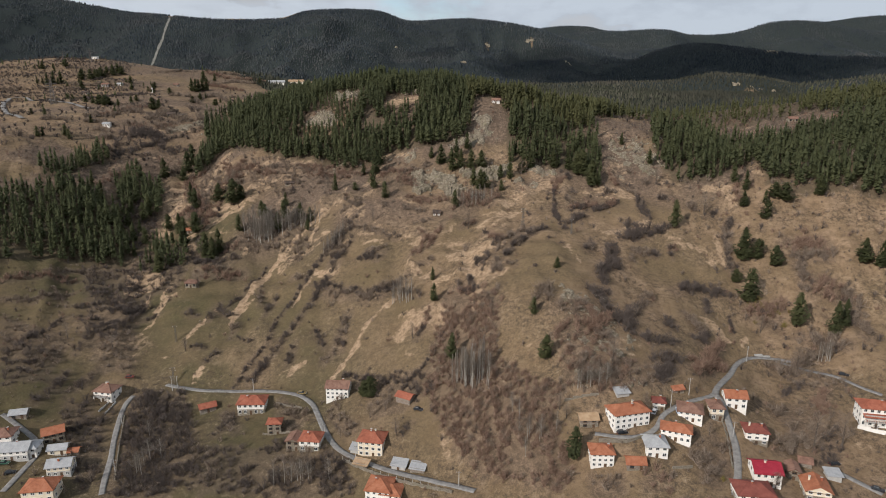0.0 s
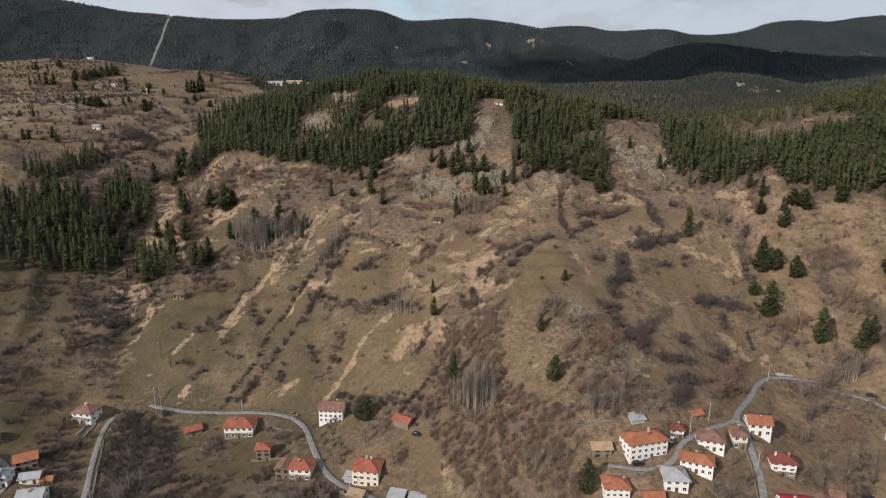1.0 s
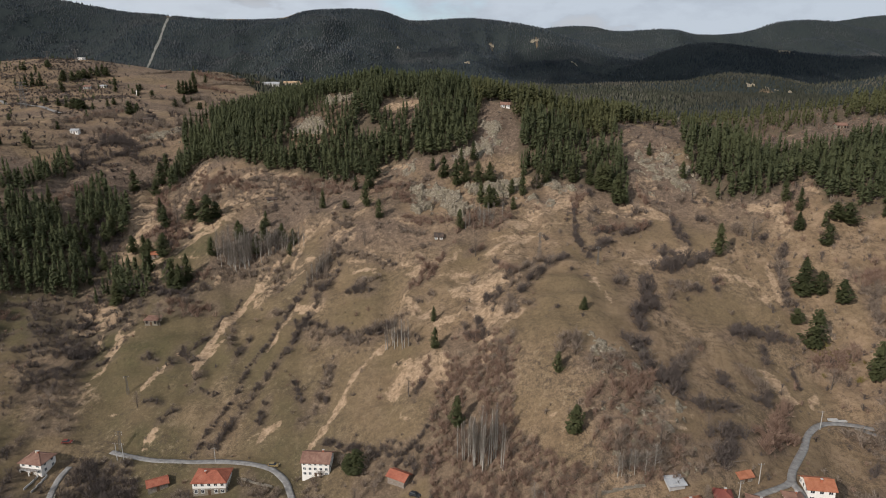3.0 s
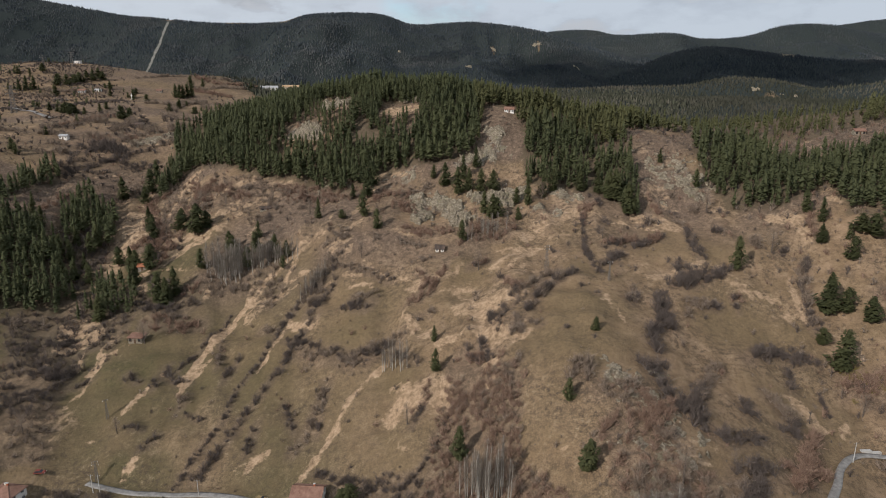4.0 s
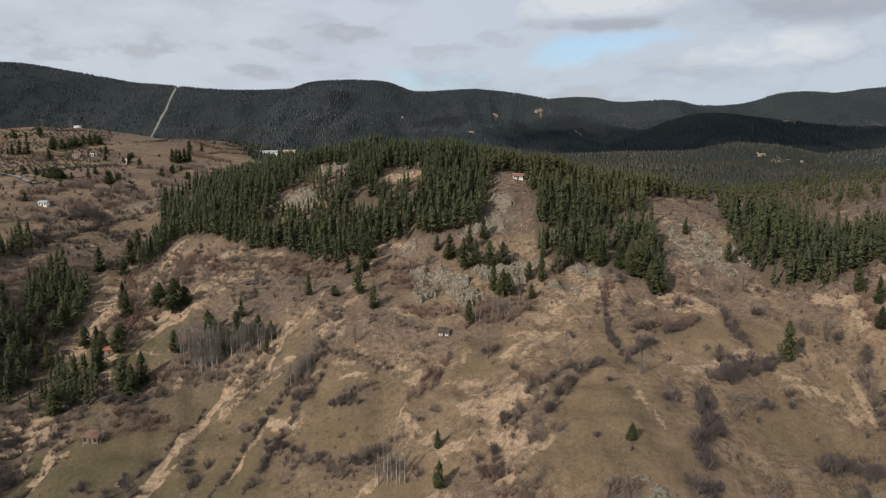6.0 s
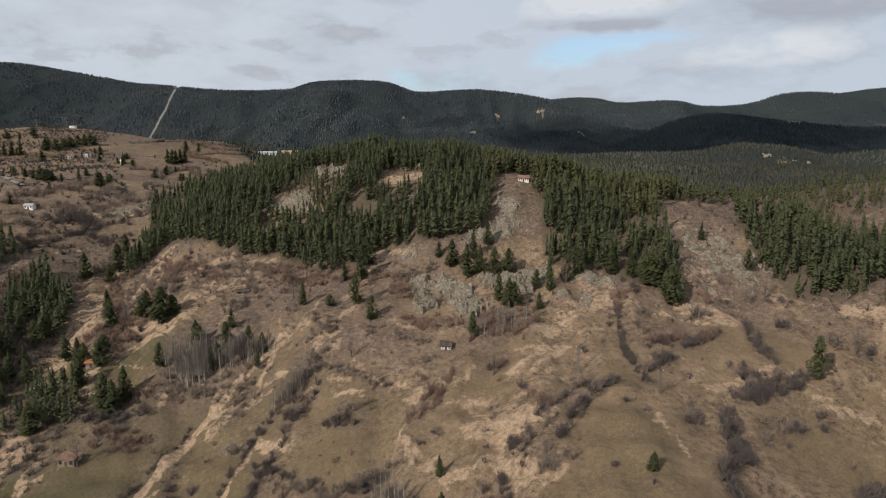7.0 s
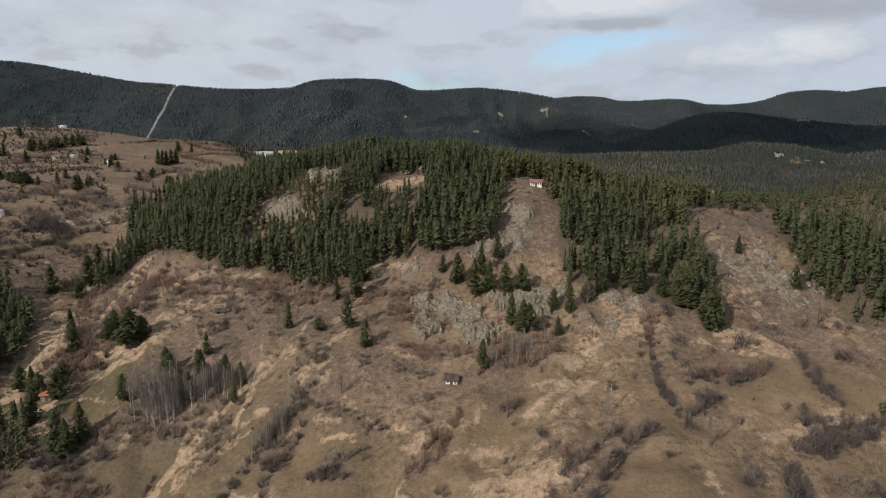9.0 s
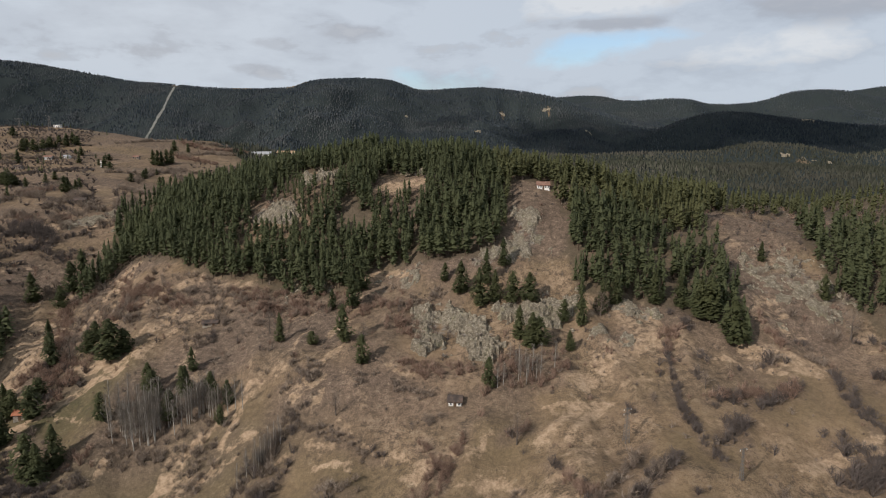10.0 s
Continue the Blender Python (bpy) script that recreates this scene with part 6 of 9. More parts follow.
for kind_, rows in beds.items():
    if not rows:
        continue
    x, y, r = (np.concatenate([q[i] for q in rows]) for i in range(3))
    away = np.min([off_line(bed[::4, :2], x, y) - w / 2 for w, bed in ROAD_BEDS], axis=0) > 1.2
    away &= np.min([np.hypot(x - hx, y - hy) for hx, hy in ((-109, 456), (-149, 361), (-3, 386), (47, 368))], axis=0) > 5.5
    x, y, r = x[away], y[away], r[away]
    pick = RNG.integers(0, len(SHRUBS), x.size)
    out = []
    for i, s in enumerate(SHRUBS):
        k = pick == i
        out.append(strew(s, x[k], y[k], ground(x[k], y[k]) - 0.1, r[k], r[k] * RNG.uniform(0.85, 1.7, k.sum()), RNG.uniform(0, 6.28, k.sum())))
    V, F = joined(out)
    tagged(new("brushwood", raw_mesh("brushwood", V, F, [M[TWIG[kind_]]])), WORDS[kind_] + " leafless brushwood along banks and in gullies", "brushwood", kind="stuff")
# loose bushes all over the slope, thicker in the gullies and below the woods
MID = [twig_fan(RNG, 11, 1.0, 1.05, 0.036) for _ in range(4)]
ROUGH = lambda x, y: (0.10 + 0.60 * step01(-0.15, 0.6, fractal(x / 28, y / 28, 62, 4))) * (0.42 + 1.35 * step01(385, 440, y)) * step01(262, 296, y) + 0.25 * (y < 262) + 0.45 * step01(-160, -205, x) + 0.6 * step01(95, 190, x) * (y > 240)
for kind_, more in (("dark", 1.0), ("grey", 1.4), ("brown", 0.9)):
    x, y = scatter(RNG, (-335, 175, 325, 560), 7.5, lambda x, y: (RNG.uniform(0, 1, x.size) < ROUGH(x, y) * more) & (np.min([off_line(bed[::4, :2], x, y) - w / 2 for w, bed in ROAD_BEDS], axis=0) > 1.5))
    r = (RNG.uniform(0.6, 1.1, x.size) + RNG.uniform(0, 1, x.size) ** 3 * 2.3) * (1 + 0.3 * step01(90, 170, x))
    V, F = joined([strew(s, x[i::4], y[i::4], ground(x[i::4], y[i::4]) - 0.1, r[i::4], r[i::4] * RNG.uniform(0.8, 1.4, x[i::4].size), RNG.uniform(0, 6.28, x[i::4].size)) for i, s in enumerate(MID)])
    tagged(new("loose_bushes", raw_mesh("loose_bushes", V, F, [M[TWIG[kind_]]])), WORDS[kind_] + " leafless bushes scattered over the slope", "bushes", kind="stuff")
# low scrub and tussocks all over the slope
x, y = scatter(RNG, (-340, 250, 330, 545), 4.6, lambda x, y: RNG.uniform(0, 1, x.size) < (0.12 + 0.4 * step01(-0.4, 0.6, fractal(x / 22, y / 22, 64, 3))) * (0.6 + 0.9 * step01(370, 430, y) + 0.5 * step01(90, 170, x)))
V, F = joined([strew(s, x[i::3], y[i::3], ground(x[i::3], y[i::3]) - 0.05, RNG.uniform(0.35, 1.1, x[i::3].size), RNG.uniform(0.35, 1.0, x[i::3].size), RNG.uniform(0, 6.28, x[i::3].size)) for i, s in enumerate(LOW)])
tagged(new("low_scrub", raw_mesh("low_scrub", V, F, [M["twig_dark"]])), "low brown scrub and dead stalks on the hillside", "scrub", kind="stuff")
# the plateau beyond: bushes along field banks, and dark conifers
x, y = scatter(RNG, (-900, 520, -130, 1250), 6.6, lambda x, y: (RNG.uniform(0, 1, x.size) < 0.22 + 0.78 * step01(-0.15, 0.45, fractal(x / 80, y / 34, 66, 4))) & (x + 0.55 * (y - 520) < -190) & ~inside(WOODS["crown"], x, y) | (RNG.uniform(0, 1, x.size) < 0.35) & (np.abs(value_noise(x / 130, y / 48, 68)) < 0.07) & (x < -230) & (y > 560))
V, F = joined([strew(s, x[i::3], y[i::3], ground(x[i::3], y[i::3]) - 0.1, RNG.uniform(1.8, 4.8, x[i::3].size), RNG.uniform(1.8, 4.6, x[i::3].size), RNG.uniform(0, 6.28, x[i::3].size)) for i, s in enumerate([twig_fan(RNG, 6, 1.0, 0.9, 0.11) for _ in range(3)])])
tagged(new("plateau_brushwood", raw_mesh("plateau_brushwood", V, F, [M["twig_dark"]])), "grey-brown bushes dotted over the plateau fields", "brushwood", kind="stuff")
x, y = scatter(RNG, (-900, 620, -190, 1250), 15, lambda x, y: (RNG.uniform(0, 1, x.size) < 0.008 + 0.7 * step01(0.7, 0.95, fractal(x / 100, y / 60, 67, 3))))
tall = RNG.uniform(5, 10, x.size)
V, F = joined([strew(s, x[i::4], y[i::4], ground(x[i::4], y[i::4]) - 0.2, tall[i::4] * 1.4, tall[i::4], RNG.uniform(0, 6.28, x[i::4].size)) for i, s in enumerate(WOOD_SHAPES[:4])])
tagged(new("plateau_conifers", raw_mesh("plateau_conifers", V, F, [M["pine"]])), "small dark conifers in clumps on the plateau", "trees", kind="stuff")

# ---- single trees, bushes and rocks ----
def part(name, bm, material, parent, label=""):
    """One mesh object from a bmesh, under a thing or a part."""
    me = bpy.data.meshes.new(name)
    bm.to_mesh(me)
    bm.free()
    me.materials.append(material)
    return under(name, me, parent, label)


def under(name, me, parent, label=""):
    ob = new(name, me)
    ob.parent = parent
    return tagged(ob, label)


def at(x, y, sink=0.0):
    return float(ground(x, y)[0]) - sink


LONE = [pine_shape(RNG, n, 0.25, b, f, s) for n, b, f, s in ((330, 0.05, 0.70, 0.040), (300, 0.10, 0.50, 0.045), (340, 0.04, 0.85, 0.038), (280, 0.07, 0.42, 0.046))]
CONIFER_CROWNS = [raw_mesh("crown", v, f, [M["spruce"]]) for v, f in LONE]
EDGE_CROWNS = [raw_mesh("crown", v, f, [M["pine"]]) for v, f in WOOD_SHAPES]
CONIFER_TRUNK = raw_mesh("trunk", *stem_shape(0.017, 0.004, 0.92, 7, 3), [M["bark"]], smooth=True)
EDGE_TRUNK = raw_mesh("trunk", *stem_shape(0.012, 0.004, 0.90, 5, 2), [M["bark"]], smooth=True)
PALE_TRUNKS = [raw_mesh("trunk", *stem_shape(0.014, 0.003, 1.0, 6, 5, RNG, 0.006), [M["pale_bark"]], smooth=True) for _ in range(3)]
PALE_CROWNS = [raw_mesh("crown", *bare_tree_crown(RNG, 30, 0.20, 0.25, 0.0045), [M["twig_pale"]]) for _ in range(3)]
BARE_TRUNKS = [raw_mesh("trunk", *stem_shape(0.030, 0.006, 0.8, 7, 4, RNG, 0.012), [M["dark_bark"]], smooth=True) for _ in range(2)]
BARE_CROWNS = [raw_mesh("crown", *bare_tree_crown(RNG, 60, 0.30, 0.14, 0.0042), [M["twig_grey"]]) for _ in range(2)]


def planted(name, x, y, h, broad, trunk, crown, turn):
    tree = new(name)
    tree.empty_display_size = 0.5
    tree.matrix_basis = pose(x, y, at(x, y, 0.2), RNG.uniform(-2, 2), RNG.uniform(-2, 2), turn) @ Matrix.Diagonal((h, h, h, 1))
    under("trunk", trunk, tree)
    c = under("crown", crown, tree)
    c.scale = (broad, broad, 1)
    return tree


def lone_conifer(x, y, h, broad):
    t = planted("conifer", x, y, h, broad * 2.25, CONIFER_TRUNK, CONIFER_CROWNS[RNG.integers(0, 4)], RNG.uniform(0, 360))
    size = "tall" if h > 12 else "young" if h < 7 else "mid-sized"
    tagged(t, size + " dark green conifer standing alone on dry grass", "conifer", "lone conifers")


def pale_tree(x, y, h, broad):
    i = RNG.integers(0, 3)
    t = planted("leafless_tree", x, y, h, broad * 3.6, PALE_TRUNKS[i], PALE_CROWNS[i], RNG.uniform(0, 360))
    tagged(t, "slender leafless tree with a pale grey trunk", "tree", "pale leafless trees")


def bare_tree(x, y, h, broad):
    i = RNG.integers(0, 2)
    t = planted("bare_tree", x, y, h, broad * 1.5, BARE_TRUNKS[i], BARE_CROWNS[i], RNG.uniform(0, 360))
    tagged(t, "broad leafless tree with grey-brown branches", "tree", "broad leafless trees")


for x, y, h in EDGE:
    t = planted("pine", x, y, h, RNG.uniform(0.85, 1.3), EDGE_TRUNK, EDGE_CROWNS[RNG.integers(0, 4)], RNG.uniform(0, 360))
    tagged(t, "dark green pine at the edge of the wood", "pine", "pines at the wood's edge")

SHRUB_MESHES = {(k, i): raw_mesh("shrub", *s, [M[TWIG[k]]]) for k in TWIG for i, s in enumerate(SHRUBS)}
for kind_, x, y, r in singles:
    b = new("shrub", SHRUB_MESHES[kind_, int(RNG.integers(0, 4))])
    b.matrix_basis = pose(x, y, at(x, y, 0.1), 0, 0, RNG.uniform(0, 360)) @ Matrix.Diagonal((r, r, r * RNG.uniform(0.85, 1.3), 1))
    tagged(b, WORDS[kind_] + " leafless shrub on the dry slope", "shrub", "shrubs on the slope")


def outcrop(strength, width, line, step=0.75, far=False):
    """Jointed rock breaking through the slope along a plan line."""
    legs = np.array(line if len(line) > 1 else (line[0], (line[0][0] + 3, line[0][1])), float)
    lo, hi = legs.min(0) - width * 1.2, legs.max(0) + width * 1.2
    xs, ys = np.arange(lo[0], hi[0], step), np.arange(lo[1], hi[1], step)
    X, Y = np.meshgrid(xs, ys)
    x, y = X.ravel() + RNG.uniform(-0.33, 0.33, X.size) * step, Y.ravel() + RNG.uniform(-0.33, 0.33, X.size) * step
    tall = 1 + max(0.0, strength - 1) * 4
    m = min(strength, 1.0) * step01(width * 1.15, width * 0.2, off_line(legs, x, y))
    grain = 5 * step / 0.75
    m = m + (0.75 if far else 0.55) * fractal(x / grain, y / grain, 81, 4, 0.7)
    show = step01(0.50, 0.64, m)
    blocks = np.floor(3.0 * (fractal(x / 5.5 + 0.3 * value_noise(x, y, 84), y / 5.5, 82, 3, 0.6) + 1)) / 3.0
    ribs = 1 - np.abs(value_noise(x / 1.9 + 0.5 * value_noise(x / 4, y / 4, 83), y / 6.5, 85))
    lift = tall * show * (0.05 + 0.60 * blocks + 0.34 * ribs * ribs + 0.22 * value_noise(x / 0.9, y / 0.9, 86)) - (1 - show) * 0.9
    x0, y0, z0 = legs[0][0], legs[0][1], at(*legs[0])
    V = np.c_[x - x0, y - y0, ground(x, y) + lift - z0]
    nx_, ny_ = len(xs), len(ys)
    i = (np.arange(ny_ - 1)[:, None] * nx_ + np.arange(nx_ - 1)[None]).ravel()
    o = new("rock_outcrop", raw_mesh("rock_outcrop", V, np.c_[i, i + 1, i + nx_ + 1, i + nx_], [M["rock"]]))
    o.location = (x0, y0, z0)
    if far:
        tagged(o, "pale rock and rubble showing through the far woods", "rock", "far rocks")
    else:
        tagged(o, "weathered grey rock outcrop breaking through the slope", "rock", "rock outcrops")


for strength, width, line in STONE:
    outcrop(strength, width, line)
for ox, oy, rx, ry in FAR_OPEN:
    outcrop(1.9, ry * 1.1, ((ox - rx * 0.6, oy), (ox + rx * 0.6, oy)), 2.6, True)

# Lone conifers: foot in plan, height, breadth.
lone_conifer(-600, 1065, 8.1, 0.55)
lone_conifer(-631, 1041, 7.2, 0.62)
lone_conifer(-625, 1042, 8.1, 0.55)
lone_conifer(-618, 1044, 7.2, 0.62)
lone_conifer(-567, 935, 9.9, 0.55)
lone_conifer(-560, 936, 9.0, 0.55)
lone_conifer(-544, 931, 8.1, 0.55)
lone_conifer(-537, 934, 9.9, 0.55)
lone_conifer(-512, 941, 9.0, 0.55)
lone_conifer(-588, 1018, 6.3, 0.62)
lone_conifer(-508, 974, 9.0, 0.55)
lone_conifer(-516, 1005, 9.9, 0.55)
lone_conifer(-512, 1016, 9.0, 0.55)
lone_conifer(-501, 1025, 8.1, 0.55)
lone_conifer(-506, 1051, 9.0, 0.55)
lone_conifer(-458, 967, 7.2, 0.62)
lone_conifer(-410, 928, 8.1, 0.55)
lone_conifer(-418, 962, 6.3, 0.62)
lone_conifer(-295, 689, 9.0, 0.55)
lone_conifer(-338, 690, 8.1, 0.55)
lone_conifer(-225, 735, 10.8, 0.55)
lone_conifer(-181, 616, 8.1, 0.55)
lone_conifer(-373, 619, 7.2, 0.62)
lone_conifer(-397, 637, 6.3, 0.62)
lone_conifer(-313, 586, 7.2, 0.62)
lone_conifer(-325, 525, 9.0, 0.55)
lone_conifer(-323, 529, 8.1, 0.55)
lone_conifer(-312, 541, 9.9, 0.55)
lone_conifer(-306, 536, 9.0, 0.55)
lone_conifer(-286, 802, 6.3, 0.62)
lone_conifer(-255, 761, 5.4, 0.62)
lone_conifer(-390, 899, 5.4, 0.62)
lone_conifer(-104.3, 416.3, 13.5, 0.42)
lone_conifer(-92.8, 413.1, 12.5, 0.45)
lone_conifer(-86.5, 411.7, 10.5, 0.45)
lone_conifer(-217.5, 443.4, 13.5, 0.43)
lone_conifer(-207.8, 439.6, 14.2, 0.45)
lone_conifer(-214.6, 430.0, 14.0, 0.45)
lone_conifer(-205.9, 427.5, 11.1, 0.41)
lone_conifer(-207.6, 447.9, 14.8, 0.42)
lone_conifer(-204.5, 415.4, 14.6, 0.37)
lone_conifer(-220.8, 431.9, 12.9, 0.38)
lone_conifer(-196.5, 414.0, 13.2, 0.42)
lone_conifer(-197.9, 399.9, 11.1, 0.38)
lone_conifer(-212.7, 415.4, 12.1, 0.45)
lone_conifer(-240.0, 448.8, 14.1, 0.38)
lone_conifer(-253.6, 463.7, 14.2, 0.37)
lone_conifer(178.5, 393.4, 14.0, 0.40)
lone_conifer(182.3, 385.4, 13.0, 0.42)
lone_conifer(177.6, 373.4, 6.5, 0.55)
lone_conifer(187.2, 370.4, 8.5, 0.50)
lone_conifer(-5.4, 325.5, 7.6, 0.42)
lone_conifer(-4.8, 309.6, 9.8, 0.50)
lone_conifer(56.5, 306.7, 5.8, 0.75)
lone_conifer(40.6, 273.6, 8.7, 0.45)
lone_conifer(42.7, 248.3, 11.2, 0.55)
lone_conifer(133, 362.5, 17.7, 0.38)
lone_conifer(164, 340.2, 19.0, 0.55)
lone_conifer(170.7, 338.8, 11.7, 0.70)
lone_conifer(178, 332.4, 12.4, 0.65)
lone_conifer(157.2, 314.3, 19.0, 0.50)
lone_conifer(154.5, 325.2, 7.7, 0.80)
lone_conifer(173, 295.4, 19.0, 0.42)
lone_conifer(187.6, 288.5, 17.6, 0.40)
lone_conifer(193.6, 292, 14.5, 0.45)
lone_conifer(220.1, 325.1, 13.6, 0.70)
lone_conifer(226.9, 319.6, 15.8, 0.60)
lone_conifer(-148.6, 391, 17.7, 0.50)
lone_conifer(-143.5, 389.3, 16.0, 0.55)
lone_conifer(-141.6, 394.9, 16.9, 0.45)
lone_conifer(-174.5, 380, 14.6, 0.60)
lone_conifer(-176.4, 422.2, 14.9, 0.50)
lone_conifer(-187, 430, 11.7, 0.60)
lone_conifer(-167.8, 407.1, 12.7, 0.60)
lone_conifer(-175.4, 451.3, 16.2, 0.40)
lone_conifer(-146.7, 445.9, 12.6, 0.60)
lone_conifer(-162.1, 462.6, 9.4, 0.80)
lone_conifer(47.7, 206.8, 14.0, 0.42)
lone_conifer(183.8, 360, 11.6, 0.60)
lone_conifer(197.9, 369.3, 11.1, 0.90)
lone_conifer(193.4, 372.5, 9.6, 0.90)
lone_conifer(176.9, 374.1, 9.5, 0.70)
lone_conifer(217.5, 369.1, 12.1, 0.70)
lone_conifer(-32.8, 263.3, 9.5, 0.80)
lone_conifer(-35.5, 264.3, 7.8, 0.80)
lone_conifer(4, 269.1, 13.9, 0.38)
lone_conifer(-86.7, 403.9, 7.8, 0.50)
lone_conifer(-104.2, 418.1, 11.3, 0.50)
lone_conifer(-117.6, 418.6, 12.3, 0.60)
lone_conifer(-73.2, 436.9, 12.4, 0.40)
lone_conifer(-58.7, 428.2, 5.5, 0.90)
lone_conifer(-46.4, 427.2, 15.7, 0.42)
lone_conifer(-37.7, 414.1, 11.8, 0.50)
lone_conifer(-56.8, 460.4, 9.9, 0.50)
lone_conifer(-48.1, 460.2, 19.0, 0.40)
lone_conifer(-46.2, 474, 16.9, 0.50)
lone_conifer(-145.8, 443, 19.0, 0.60)
lone_conifer(-141.5, 446.6, 11.5, 0.70)
lone_conifer(-159.8, 452.8, 11.0, 0.80)
lone_conifer(-181.5, 460.3, 16.0, 0.42)
lone_conifer(-1.5, 458.1, 14.6, 0.60)
lone_conifer(6.2, 449.4, 16.7, 0.55)
lone_conifer(12.3, 450.5, 14.2, 0.50)
lone_conifer(-8.4, 468, 9.1, 0.50)
lone_conifer(19.4, 449, 14.5, 0.50)
lone_conifer(26.9, 448.5, 12.5, 0.70)
lone_conifer(44.9, 432.3, 19.0, 0.33)
lone_conifer(38.8, 437.1, 10.0, 0.50)
lone_conifer(24, 419.1, 13.8, 0.60)
lone_conifer(27.1, 419.5, 11.2, 0.70)
lone_conifer(20, 424.3, 13.7, 0.50)
lone_conifer(38.1, 417.6, 8.0, 0.60)
lone_conifer(7.6, 398, 11.9, 0.40)
lone_conifer(96.8, 416, 19.0, 0.50)
lone_conifer(92, 427.8, 19.0, 0.50)
lone_conifer(89.2, 431.6, 16.2, 0.50)
lone_conifer(127, 465.4, 9.2, 0.50)
lone_conifer(-120.8, 423.8, 11.3, 0.70)
lone_conifer(-105.8, 428.7, 10.0, 0.50)
lone_conifer(-106.7, 409, 12.0, 0.60)
lone_conifer(-132.6, 409.8, 11.7, 0.50)
lone_conifer(139.2, 436.4, 11.0, 0.50)
lone_conifer(-164.4, 418.5, 14.1, 0.60)
lone_conifer(-173.4, 422, 11.5, 0.60)
lone_conifer(-169.8, 431.8, 8.9, 0.80)
lone_conifer(9.5, 461.6, 15.8, 0.45)
lone_conifer(17.5, 472.6, 13.6, 0.50)
lone_conifer(53.9, 439.5, 14.5, 0.45)
lone_conifer(60, 442, 13.5, 0.50)
lone_conifer(-204.4, 518.4, 18.2, 0.50)
lone_conifer(-219.8, 509.4, 16.4, 0.60)
lone_conifer(-204, 506.8, 12.5, 0.70)
lone_conifer(-204, 529.1, 19.0, 0.45)
lone_conifer(75.7, 442.4, 13.7, 0.50)
lone_conifer(85, 440.1, 15.0, 0.50)
lone_conifer(-521.7, 966.4, 15.5, 0.70)
lone_conifer(-536.6, 997.9, 12.5, 0.80)
lone_conifer(-509.1, 968.1, 15.4, 0.70)
lone_conifer(-518.3, 999.2, 13.3, 0.80)
lone_conifer(-516.7, 1014, 15.2, 0.80)
lone_conifer(-517.2, 1033.2, 14.6, 0.80)
lone_conifer(-512.2, 1041.1, 15.6, 0.70)
lone_conifer(-504.6, 1043.4, 17.4, 0.70)
lone_conifer(-494.6, 1036.3, 13.6, 0.80)
lone_conifer(-403, 927.2, 12.4, 0.80)
lone_conifer(-323.6, 790.5, 8.8, 0.90)
lone_conifer(-290, 660.9, 13.3, 0.70)
lone_conifer(-276.4, 733.6, 7.9, 1.00)
lone_conifer(-276.9, 757.1, 8.2, 1.00)
lone_conifer(-252.5, 733.5, 7.7, 0.90)
lone_conifer(-450.3, 965, 11.6, 0.70)
lone_conifer(-329, 713.9, 7.4, 0.90)
lone_conifer(-361.6, 701.3, 10.4, 0.90)
lone_conifer(-354.3, 697.2, 10.3, 0.90)
lone_conifer(-350, 696.9, 8.5, 1.00)
lone_conifer(-364.3, 701.4, 9.3, 1.00)
lone_conifer(-619.8, 1041, 13.2, 0.60)
lone_conifer(-588.2, 1050.4, 13.1, 0.90)
lone_conifer(-600.9, 1038.7, 10.0, 0.60)
lone_conifer(-544.7, 936.7, 19.0, 0.45)
lone_conifer(-535, 938, 19.0, 0.45)
lone_conifer(-550.7, 930.8, 16.1, 0.60)
lone_conifer(-526.2, 976.1, 14.7, 0.60)
lone_conifer(-497.4, 919.5, 13.8, 0.80)
lone_conifer(-505.7, 982.6, 13.7, 0.60)
lone_conifer(-514.9, 1011.3, 12.2, 0.70)
lone_conifer(-501.2, 1021.4, 13.2, 0.70)
lone_conifer(-498.2, 1037.4, 13.3, 0.70)
lone_conifer(-433.9, 930.9, 11.7, 0.60)
lone_conifer(-411.6, 738.9, 8.1, 0.90)
lone_conifer(-384.1, 713.1, 8.4, 0.90)
lone_conifer(-372, 705.9, 8.2, 0.90)
lone_conifer(-351.6, 689, 12.2, 0.60)
lone_conifer(-329.6, 702.4, 9.1, 0.60)
lone_conifer(-289.1, 663.5, 12.3, 0.60)
lone_conifer(-291.1, 677.2, 9.1, 0.60)
lone_conifer(-413.6, 959.3, 8.5, 0.90)
lone_conifer(-359.2, 954.6, 19.0, 0.50)
lone_conifer(-353.1, 951.9, 19.0, 0.50)
lone_conifer(-349.1, 954.3, 19.0, 0.50)
lone_conifer(-345.6, 960, 19.0, 0.50)
lone_conifer(-341.2, 963.3, 19.0, 0.50)
lone_conifer(-380.7, 1066.6, 16.8, 0.60)
lone_conifer(-223.7, 726, 13.5, 0.50)
lone_conifer(-252.7, 740.3, 7.3, 0.70)
lone_conifer(-292.1, 1067.7, 13.6, 0.50)
lone_conifer(-364.7, 1071.2, 13.9, 0.50)
lone_conifer(-281.7, 772.2, 9.0, 0.60)

